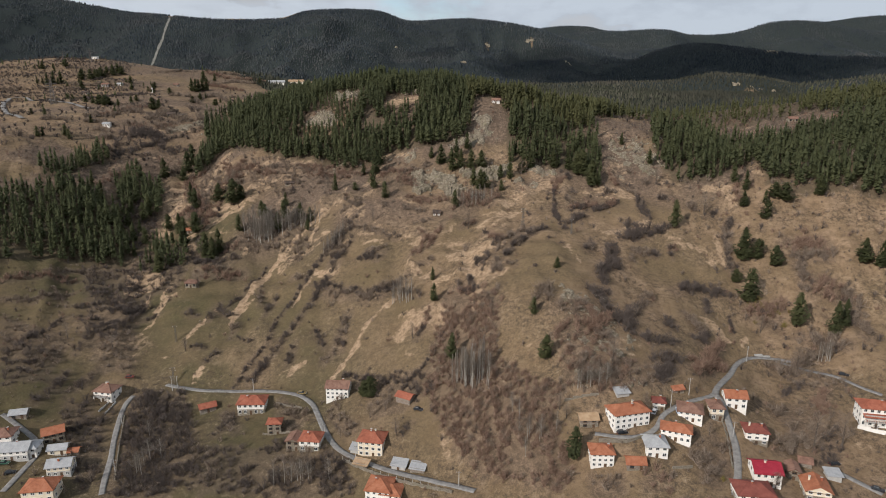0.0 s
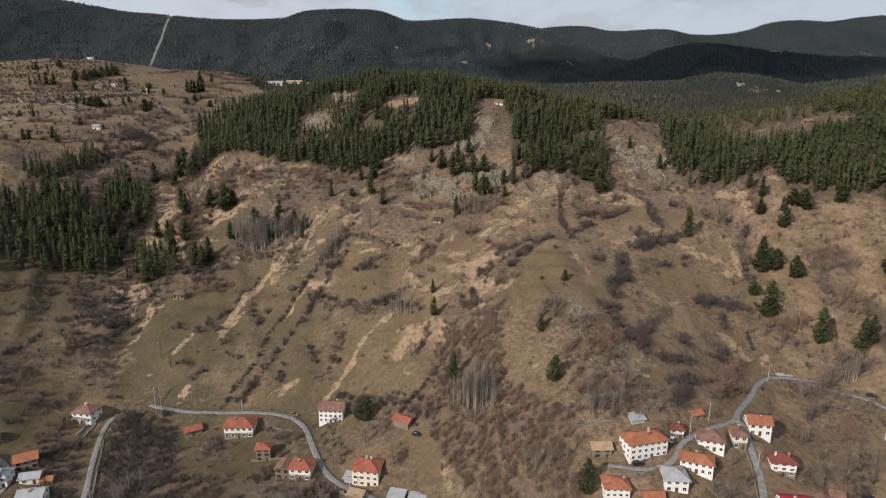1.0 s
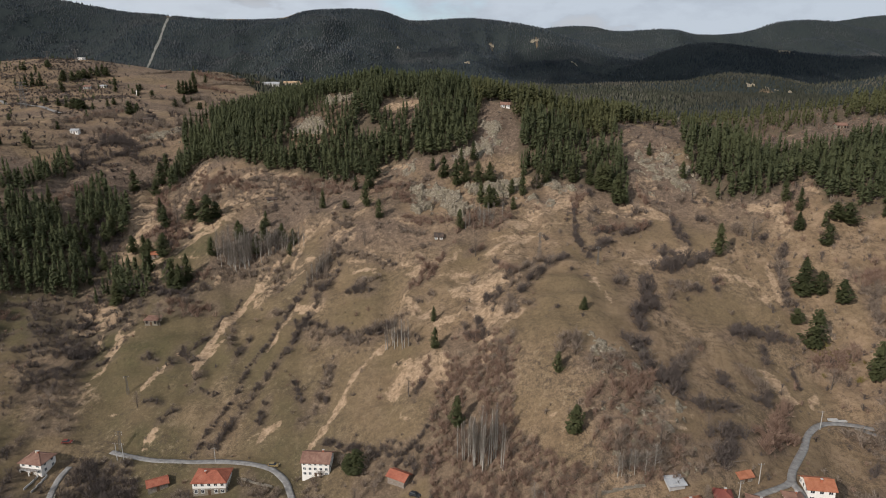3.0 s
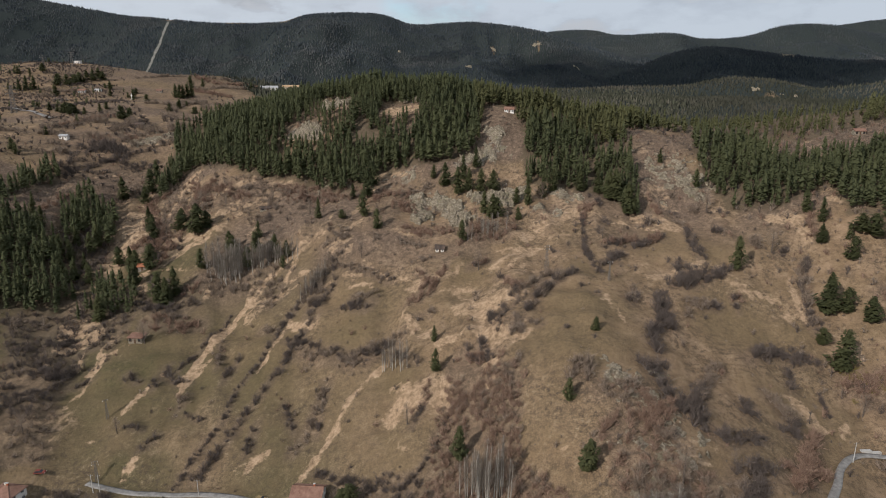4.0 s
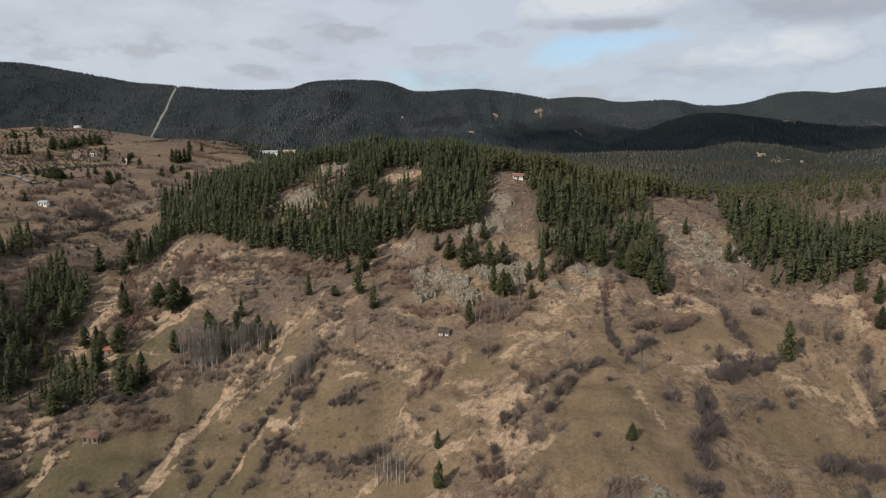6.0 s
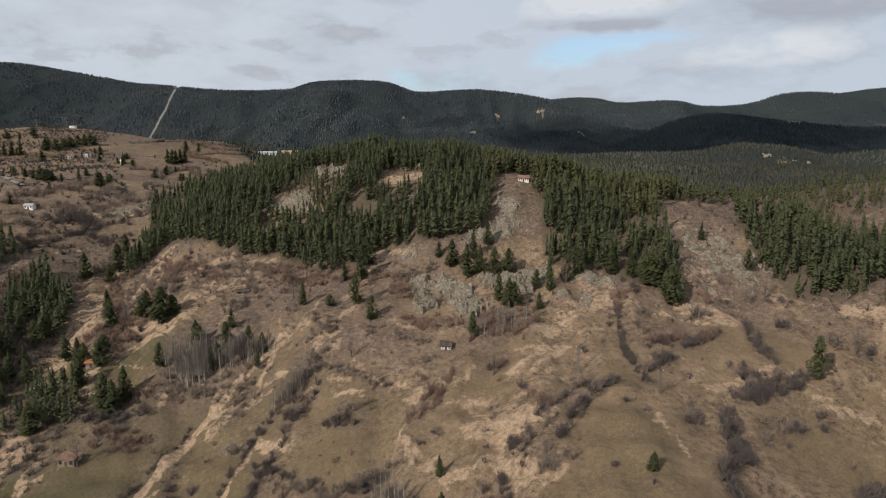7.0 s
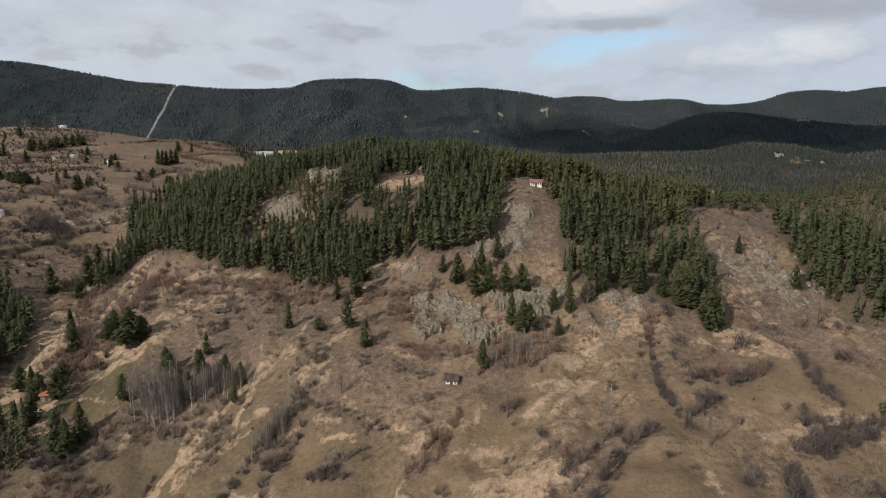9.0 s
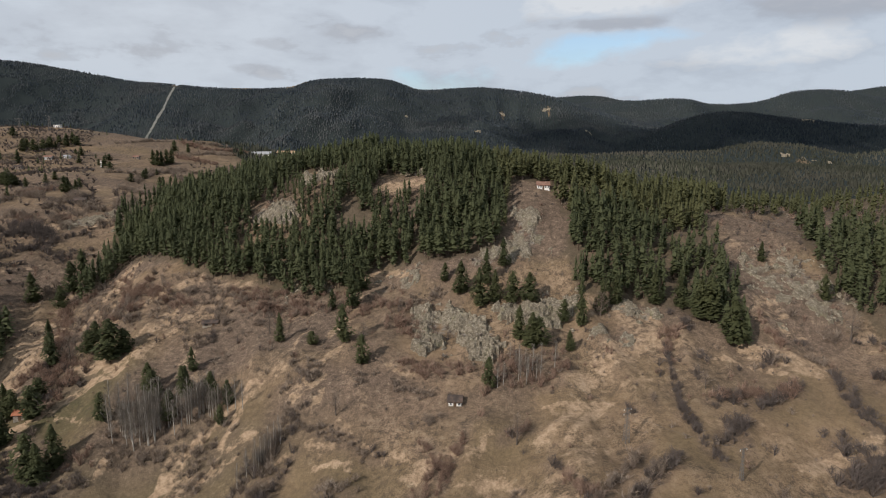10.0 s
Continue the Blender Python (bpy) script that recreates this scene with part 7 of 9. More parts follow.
# Leafless trees with pale stems: foot in plan, height, breadth.
pale_tree(11.3, 252.3, 15.6, 0.17)
pale_tree(9.9, 250.8, 18.4, 0.17)
pale_tree(14.4, 249.6, 17.3, 0.14)
pale_tree(9, 255.4, 15.9, 0.14)
pale_tree(9.5, 250.8, 17.5, 0.16)
pale_tree(12.6, 248.6, 14.3, 0.18)
pale_tree(18.4, 247.1, 17.1, 0.15)
pale_tree(10, 252, 17.6, 0.15)
pale_tree(17.5, 254.2, 15.9, 0.13)
pale_tree(15.4, 250.2, 15.9, 0.15)
pale_tree(11.3, 254.1, 14.0, 0.16)
pale_tree(19.1, 246.1, 16.2, 0.19)
pale_tree(12.4, 248.1, 18.6, 0.16)
pale_tree(8.6, 256.5, 15.2, 0.18)
pale_tree(8, 254.6, 16.4, 0.17)
pale_tree(7.8, 254.3, 13.2, 0.16)
pale_tree(4, 256, 13.8, 0.14)
pale_tree(6.4, 254.8, 15.6, 0.16)
pale_tree(16.9, 254.5, 18.4, 0.14)
pale_tree(11.8, 251.2, 15.6, 0.19)
pale_tree(11.8, 256.3, 17.8, 0.18)
pale_tree(9.8, 254.4, 15.0, 0.14)
pale_tree(12.1, 252.9, 16.9, 0.18)
pale_tree(9.8, 253.7, 15.4, 0.15)
pale_tree(13.2, 253.6, 16.9, 0.13)
pale_tree(16.9, 251.3, 17.4, 0.15)
pale_tree(16.5, 251.5, 18.7, 0.15)
pale_tree(12.2, 250.7, 13.7, 0.14)
pale_tree(10.1, 253, 14.2, 0.18)
pale_tree(5.9, 255.3, 14.8, 0.15)
pale_tree(-106.0, 406.1, 12.4, 0.28)
pale_tree(-102.6, 402.8, 13.1, 0.26)
pale_tree(-100.9, 404.7, 12.2, 0.30)
pale_tree(-98.9, 405.4, 13.6, 0.25)
pale_tree(-103.8, 408.7, 12.8, 0.29)
pale_tree(-85.2, 407.7, 11.6, 0.27)
pale_tree(-82.6, 408.5, 12.5, 0.31)
pale_tree(-79.1, 406.1, 11.2, 0.26)
pale_tree(-21.1, 320.5, 13.4, 0.17)
pale_tree(-19.6, 321.1, 11.5, 0.21)
pale_tree(-17.9, 317.5, 12.1, 0.17)
pale_tree(-22.6, 320.1, 14.4, 0.21)
pale_tree(-16.3, 317.0, 12.4, 0.22)
pale_tree(-18.9, 317.6, 13.1, 0.20)
pale_tree(-105.9, 407.1, 13.9, 0.26)
pale_tree(-119.6, 401.8, 11.2, 0.24)
pale_tree(-121.6, 405.4, 11.3, 0.27)
pale_tree(-113.8, 403.1, 11.7, 0.28)
pale_tree(-113.2, 406.7, 11.6, 0.28)
pale_tree(-116.1, 400, 14.8, 0.33)
pale_tree(-110.6, 407.8, 12.7, 0.31)
pale_tree(-122.8, 405.8, 11.2, 0.33)
pale_tree(-114.6, 406.1, 15.9, 0.28)
pale_tree(-121.9, 405.8, 15.2, 0.30)
pale_tree(-110.1, 403.1, 12.4, 0.24)
pale_tree(-111.6, 401, 15.1, 0.32)
pale_tree(-114.1, 408.4, 11.4, 0.27)
pale_tree(-118.8, 403.6, 14.4, 0.26)
pale_tree(-113.8, 405.1, 11.3, 0.24)
pale_tree(-109.4, 401.9, 15.3, 0.27)
pale_tree(-121.3, 405, 13.7, 0.32)
pale_tree(-113.9, 405.1, 14.3, 0.30)
pale_tree(-106.3, 408.8, 12.7, 0.30)
pale_tree(-115.2, 406.1, 12.5, 0.30)
pale_tree(-108.8, 405.2, 11.0, 0.32)
pale_tree(-117.5, 401.8, 13.0, 0.26)
pale_tree(-116.9, 401.1, 12.7, 0.32)
pale_tree(-110, 403.4, 12.9, 0.27)
pale_tree(-114.8, 408, 11.4, 0.25)
pale_tree(-111.3, 401.1, 11.4, 0.32)
pale_tree(-110.6, 407, 15.7, 0.23)
pale_tree(-118.2, 405.4, 13.1, 0.25)
pale_tree(-113.9, 411.6, 15.3, 0.32)
pale_tree(-114.6, 401.5, 12.1, 0.24)
pale_tree(-118.5, 410.2, 14.3, 0.29)
pale_tree(-115.4, 408.4, 15.9, 0.28)
pale_tree(-113.6, 404.9, 13.9, 0.27)
pale_tree(-126.1, 410.6, 11.6, 0.31)
pale_tree(-121.8, 409.7, 14.1, 0.26)
pale_tree(-124.8, 402, 12.5, 0.31)
pale_tree(-116.3, 410.4, 12.2, 0.23)
pale_tree(-109.2, 402.1, 12.6, 0.31)
pale_tree(-116, 408.8, 11.4, 0.23)
pale_tree(-124, 413.6, 16.0, 0.26)
pale_tree(-111.7, 406.4, 15.5, 0.33)
pale_tree(-112.3, 405.9, 15.7, 0.29)
pale_tree(-109.9, 406.6, 14.2, 0.33)
pale_tree(-114.6, 403.9, 15.1, 0.30)
pale_tree(-124.1, 407, 11.9, 0.29)
pale_tree(-120.5, 407.1, 12.0, 0.28)
pale_tree(-129.5, 411.1, 15.8, 0.26)
pale_tree(-120.6, 406.1, 11.3, 0.30)
pale_tree(-128.2, 407, 13.3, 0.33)
pale_tree(-122, 405.5, 14.4, 0.28)
pale_tree(-116.1, 407.9, 12.3, 0.33)
pale_tree(-117.8, 405.7, 12.0, 0.30)
pale_tree(-111.9, 408.6, 11.1, 0.30)
pale_tree(-114.8, 407.9, 14.0, 0.32)
pale_tree(-125.3, 409.7, 15.6, 0.32)
pale_tree(-118.1, 408.7, 15.6, 0.32)
pale_tree(-112.9, 404.3, 15.8, 0.28)
pale_tree(-111.8, 411.6, 15.4, 0.33)
pale_tree(-100.7, 411.3, 12.6, 0.29)
pale_tree(-94.8, 410.7, 9.0, 0.34)
pale_tree(-95.6, 410.8, 10.6, 0.32)
pale_tree(-92.3, 411.4, 9.1, 0.29)
pale_tree(-95.9, 411.9, 13.3, 0.28)
pale_tree(-96, 412.8, 9.0, 0.41)
pale_tree(-98.2, 405.5, 11.2, 0.32)
pale_tree(-96.2, 412.7, 9.9, 0.33)
pale_tree(-95.8, 407.9, 13.8, 0.34)
pale_tree(-94, 411.1, 10.8, 0.36)
pale_tree(-96, 409.9, 9.2, 0.35)
pale_tree(-98, 407.1, 11.8, 0.39)
pale_tree(-94.7, 414, 11.8, 0.36)
pale_tree(-95.4, 413.6, 9.1, 0.28)
pale_tree(-97.7, 412.4, 9.1, 0.28)
pale_tree(-92.5, 414.2, 11.3, 0.34)
pale_tree(-94.7, 410.1, 11.5, 0.40)
pale_tree(-99.3, 413.4, 11.5, 0.33)
pale_tree(-98.4, 407.9, 12.3, 0.35)
pale_tree(-99.5, 406.6, 11.3, 0.36)
pale_tree(-96.1, 409.8, 9.1, 0.41)
pale_tree(-95.7, 414.3, 9.5, 0.29)
pale_tree(-71.9, 376.1, 8.8, 0.16)
pale_tree(-62.6, 387.8, 7.2, 0.17)
pale_tree(-63.1, 387.6, 9.4, 0.18)
pale_tree(-65, 383.7, 9.1, 0.23)
pale_tree(-64.2, 385.2, 9.9, 0.24)
pale_tree(-65, 385.4, 7.4, 0.24)
pale_tree(-65.9, 382, 7.6, 0.19)
pale_tree(-67.4, 379.9, 7.7, 0.22)
pale_tree(-67.5, 382.2, 9.4, 0.21)
pale_tree(-61.6, 389, 9.7, 0.21)
pale_tree(-65.7, 384.4, 7.2, 0.18)
pale_tree(-69.6, 378.9, 9.2, 0.23)
pale_tree(-61.2, 388.2, 7.5, 0.17)
pale_tree(-69.3, 377.8, 8.6, 0.24)
pale_tree(-92.3, 408.4, 9.5, 0.27)
pale_tree(-88.8, 408.5, 11.9, 0.23)
pale_tree(-90.2, 407, 11.8, 0.26)
pale_tree(-89.8, 408.7, 10.8, 0.29)
pale_tree(-91.5, 407.8, 12.6, 0.24)
pale_tree(-66.9, 380.1, 7.8, 0.18)
pale_tree(-65.8, 383.7, 7.1, 0.19)
pale_tree(-66.3, 380.7, 7.2, 0.16)
pale_tree(-66.2, 382.9, 9.0, 0.18)
pale_tree(-66.2, 380.3, 7.7, 0.21)
pale_tree(-63.3, 383.6, 9.1, 0.15)
pale_tree(-67.3, 378.4, 7.2, 0.17)
pale_tree(-25.7, 320.7, 8.4, 0.18)
pale_tree(-24.7, 322.1, 8.1, 0.15)
pale_tree(-26.5, 320, 9.7, 0.13)
pale_tree(-25.7, 321.9, 10.4, 0.15)
pale_tree(-23, 322.3, 8.2, 0.14)
pale_tree(-25.7, 320.2, 9.7, 0.16)
pale_tree(-23.4, 321.5, 9.3, 0.16)
pale_tree(-24.1, 325, 9.7, 0.19)
pale_tree(10.5, 397.5, 7.9, 0.30)
pale_tree(26.7, 409.1, 8.7, 0.30)
pale_tree(21.1, 402.1, 9.2, 0.29)
pale_tree(30.8, 406.5, 9.9, 0.28)
pale_tree(18.6, 406.6, 10.0, 0.24)
pale_tree(20.4, 400.1, 7.8, 0.29)
pale_tree(25.3, 402.1, 9.2, 0.34)
pale_tree(20.4, 406.2, 8.5, 0.29)
pale_tree(23.9, 401.8, 9.6, 0.24)
pale_tree(23.1, 406.6, 10.0, 0.27)
pale_tree(17.5, 408.5, 7.5, 0.28)
pale_tree(21, 403.2, 7.3, 0.30)
pale_tree(18.6, 402.1, 9.2, 0.28)
pale_tree(17.9, 401.2, 7.7, 0.28)
pale_tree(15.8, 412.9, 7.1, 0.36)
pale_tree(12.4, 398.5, 8.4, 0.28)
pale_tree(178, 273.8, 10.3, 0.26)
pale_tree(177, 274, 12.0, 0.24)
pale_tree(173, 274.5, 10.1, 0.21)
pale_tree(177.7, 273.9, 9.0, 0.26)
pale_tree(176.4, 274.1, 9.2, 0.21)
pale_tree(174.7, 274.4, 9.7, 0.22)
pale_tree(58.5, 232.8, 9.0, 0.54)
pale_tree(54.6, 232.8, 9.0, 0.39)
pale_tree(53.3, 232.7, 9.0, 0.39)
pale_tree(61.3, 231.9, 9.5, 0.53)
pale_tree(65, 234.1, 9.4, 0.53)
pale_tree(57.2, 234.2, 8.1, 0.47)
pale_tree(65.9, 236.4, 7.6, 0.41)
pale_tree(53.7, 233.1, 7.6, 0.48)
pale_tree(32.8, 218.3, 10.6, 0.31)
pale_tree(36.4, 215.4, 8.9, 0.40)
pale_tree(28.9, 219.9, 8.8, 0.39)
pale_tree(37, 216.8, 10.0, 0.31)
pale_tree(29.9, 226.3, 9.6, 0.29)
pale_tree(42.8, 217.6, 9.0, 0.32)
pale_tree(31.9, 217.2, 9.7, 0.34)
pale_tree(27.6, 231, 8.9, 0.41)
pale_tree(30.8, 211.7, 8.5, 0.29)
pale_tree(-52.3, 223.5, 9.7, 0.38)
pale_tree(-56.3, 222.7, 10.6, 0.34)
pale_tree(-57.6, 223.5, 8.9, 0.41)
pale_tree(-53.2, 223, 9.1, 0.36)
pale_tree(-55.7, 223.4, 9.7, 0.48)
pale_tree(-45, 222.9, 10.1, 0.42)
pale_tree(-67, 222.6, 10.4, 0.38)
pale_tree(-60.1, 223.1, 10.7, 0.46)
pale_tree(-62.7, 222.9, 10.8, 0.43)
pale_tree(-124.2, 229.4, 8.3, 0.35)
pale_tree(-124.1, 228.9, 8.7, 0.47)
pale_tree(-128.5, 251.8, 8.0, 0.32)
pale_tree(-117.7, 237.7, 9.6, 0.43)
pale_tree(-121.8, 236.9, 10.5, 0.47)
pale_tree(-122.8, 233.2, 9.1, 0.36)
pale_tree(-121.8, 228, 9.7, 0.33)
pale_tree(-123.9, 230.2, 9.3, 0.46)

# Broad leafless trees: foot in plan, height, breadth.
bare_tree(159, 265.3, 14.0, 0.90)
bare_tree(140.9, 216.9, 16.3, 0.80)
bare_tree(155.1, 294.9, 9.2, 0.80)
bare_tree(-43.4, 392, 8.3, 0.80)
bare_tree(153.8, 373.9, 11.6, 0.90)
bare_tree(137.9, 415.9, 11.7, 0.80)
bare_tree(-167.2, 450.4, 12.2, 0.80)
bare_tree(-143.6, 360.3, 11.3, 1.00)
bare_tree(-14.7, 290, 8.8, 0.60)
bare_tree(53.4, 437.4, 9.6, 0.90)
bare_tree(14.8, 374, 9.4, 0.80)
bare_tree(77.5, 391.6, 6.4, 0.90)
bare_tree(69.2, 242.4, 13.0, 0.80)
bare_tree(-54.5, 228.6, 10.4, 0.90)
bare_tree(-132.1, 306.8, 7.3, 0.90)
bare_tree(-79.7, 444.8, 9.2, 0.80)
bare_tree(-38.7, 426.6, 7.3, 0.90)
bare_tree(154.1, 220.9, 14.0, 0.70)
bare_tree(-193.8, 310.3, 8.6, 1.00)
bare_tree(-167.6, 303.3, 8.2, 1.00)
# ---- the village: roads, houses, walls, cars, poles ----
def box(bm, x0, y0, z0, x1, y1, z1, top=1.0, turn=None):
    """A box; top shrinks its upper face."""
    cx, cy = (x0 + x1) / 2, (y0 + y1) / 2
    c = [(x0, y0, z0), (x1, y0, z0), (x1, y1, z0), (x0, y1, z0)]
    c += [(cx + (x - cx) * top, cy + (y - cy) * top, z1) for x, y, _ in c]
    if turn is not None:
        c = [turn @ Vector(p) for p in c]
    v = [bm.verts.new(p) for p in c]
    for f in ((0, 3, 2, 1), (4, 5, 6, 7), (0, 1, 5, 4), (1, 2, 6, 5), (2, 3, 7, 6), (3, 0, 4, 7)):
        bm.faces.new([v[i] for i in f])
    return bm


def boxes(*rows):
    bm = bmesh.new()
    for r in rows:
        box(bm, *r)
    return bm


def tube(bm, a, b, r0, r1=None, sides=6):
    """A tapered rod from a to b."""
    a, b = Vector(a), Vector(b)
    r1 = r0 if r1 is None else r1
    q = (b - a).to_track_quat("Z", "Y")
    rings = []
    for p, r in ((a, r0), (b, r1)):
        rings.append([bm.verts.new(p + q @ Vector((r * math.cos(6.283 * j / sides), r * math.sin(6.283 * j / sides), 0))) for j in range(sides)])
    for j in range(sides):
        k = (j + 1) % sides
        bm.faces.new((rings[0][j], rings[0][k], rings[1][k], rings[1][j]))
    bm.faces.new(rings[0][::-1])
    bm.faces.new(rings[1])
    return bm


def strip(width, bed, lift, drop=0.0):
    """A road's surface along its bed."""
    t = np.gradient(bed[:, :2], axis=0)
    t /= np.linalg.norm(t, axis=1)[:, None]
    side = np.c_[-t[:, 1], t[:, 0]]
    rows = []
    for o, dz in ((-0.5, -0.25), (-0.5, 0.0), (-0.2, 0.05), (0.2, 0.05), (0.5, 0.0), (0.5, -0.25)):
        wob = 0.18 * value_noise(np.arange(len(bed)) / 3.0, np.zeros(len(bed)) + o * 7, 5) if abs(o) > 0.3 else 0
        rows.append(np.c_[bed[:, :2] + side * (o * width + np.sign(o) * wob)[:, None] if np.ndim(wob) else bed[:, :2] + side * o * width, bed[:, 2] + lift + dz])
    V = np.stack(rows, 1).reshape(-1, 3)
    i = (np.arange(len(bed) - 1)[:, None] * 6 + np.arange(5)[None]).ravel()
    return V, np.c_[i, i + 1, i + 7, i + 6]


for n, (width, bed) in enumerate(ROAD_BEDS):
    bed = np.c_[bed[:, :2], np.maximum(bed[:, 2], ground(bed[:, 0], bed[:, 1]) + 0.12)]
    V, F = strip(width, bed, 0.16 + 0.006 * n if width < 4 else 1.0)
    tagged(new("road", raw_mesh("road", V, F, [M["asphalt"]], smooth=True)), "narrow worn grey asphalt village road", "road", kind="structure")

FRAMES = {}


def window(house_, x, y, z, w, h, turn, white=True, shutters=False):
    """A framed window set on a wall, facing its own -y."""
    key = (round(w, 2), round(h, 2), white)
    if key not in FRAMES:
        t = 0.11
        bm = boxes((-w / 2 - t, -0.06, -t, -w / 2, 0.06, h + t), (w / 2, -0.06, -t, w / 2 + t, 0.06, h + t), (-w / 2, -0.06, h, w / 2, 0.06, h + t), (-w / 2 - t, -0.12, -t - 0.05, w / 2 + t, 0.06, 0), (-0.035, -0.05, 0, 0.035, 0.05, h))
        me = bpy.data.meshes.new("window")
        bm.to_mesh(me)
        bm.free()
        me.materials.append(M["white_wood" if white else "brown_wood"])
        bm = boxes((-w / 2, -0.025, 0, w / 2, 0.02, h))
        pane = bpy.data.meshes.new("pane")
        bm.to_mesh(pane)
        bm.free()
        pane.materials.append(M["glass"])
        FRAMES[key] = (me, pane)
    me, pane = FRAMES[key]
    win = under("window", me, house_)
    win.matrix_basis = pose(x, y, z, 0, 0, turn)
    under("pane", pane, win)
    return win


def roof_mesh(style, w, d, z, rise, over, thick=0.22, along=None):
    """A pitched roof over a w x d plan: gable, hip or shed."""
    bm = bmesh.new()
    X, Y = w / 2 + over, d / 2 + over
    drop = rise * over / (min(w, d) / 2)
    lo = z - drop
    long_x = w >= d if along is None else along
    if style == "shed":
        top = [(-X, -Y, lo), (X, -Y, lo), (X, Y, z + rise), (-X, Y, z + rise)]
        faces = [(0, 1, 2, 3)]
    elif style == "gable":
        if long_x:
            top = [(-X, -Y, lo), (X, -Y, lo), (X, 0, z + rise), (-X, 0, z + rise), (X, Y, lo), (-X, Y, lo)]
            faces = [(0, 1, 2, 3), (3, 2, 4, 5)]
        else:
            top = [(-X, -Y, lo), (-X, Y, lo), (0, Y, z + rise), (0, -Y, z + rise), (X, Y, lo), (X, -Y, lo)]
            faces = [(0, 3, 2, 1), (3, 5, 4, 2)]
    else:
        if long_x:
            r = max(0.3, X - Y)
            top = [(-X, -Y, lo), (X, -Y, lo), (X, Y, lo), (-X, Y, lo), (-r, 0, z + rise), (r, 0, z + rise)]
            faces = [(0, 1, 5, 4), (2, 3, 4, 5), (1, 2, 5), (3, 0, 4)]
        else:
            r = max(0.3, Y - X)
            top = [(-X, -Y, lo), (X, -Y, lo), (X, Y, lo), (-X, Y, lo), (0, -r, z + rise), (0, r, z + rise)]
            faces = [(0, 1, 4), (1, 2, 5, 4), (2, 3, 5), (3, 0, 4, 5)]
    up = [bm.verts.new(p) for p in top]
    dn = [bm.verts.new((p[0], p[1], p[2] - thick)) for p in top]
    edges = {}
    for f in faces:
        bm.faces.new([up[i] for i in f])
        bm.faces.new([dn[i] for i in reversed(f)])
        for a, b in zip(f, f[1:] + f[:1]):
            edges[(a, b)] = edges.get((a, b), 0) + 1
    for a, b in edges:
        if (b, a) not in edges:
            bm.faces.new((up[b], up[a], dn[a], dn[b]))
    bmesh.ops.recalc_face_normals(bm, faces=bm.faces)
    return bm


def ridge_caps(style, w, d, z, rise, over, along=None):
    X, Y = w / 2 + over, d / 2 + over
    lo = z - rise * over / (min(w, d) / 2)
    bm = bmesh.new()
    long_x = w >= d if along is None else along
    if style == "shed":
        tube(bm, (-X, Y, z + rise), (X, Y, z + rise), 0.1)
        return bm
    r = (X if long_x else Y) if style == "gable" else max(0.3, abs(X - Y))
    a, b = ((-r, 0, z + rise), (r, 0, z + rise)) if long_x else ((0, -r, z + rise), (0, r, z + rise))
    tube(bm, a, b, 0.13)
    if style == "hip":
        for sx in (-1, 1):
            for sy in (-1, 1):
                e = (b if sx > 0 else a) if long_x else (b if sy > 0 else a)
                tube(bm, (sx * X, sy * Y, lo), e, 0.11)
    return bm


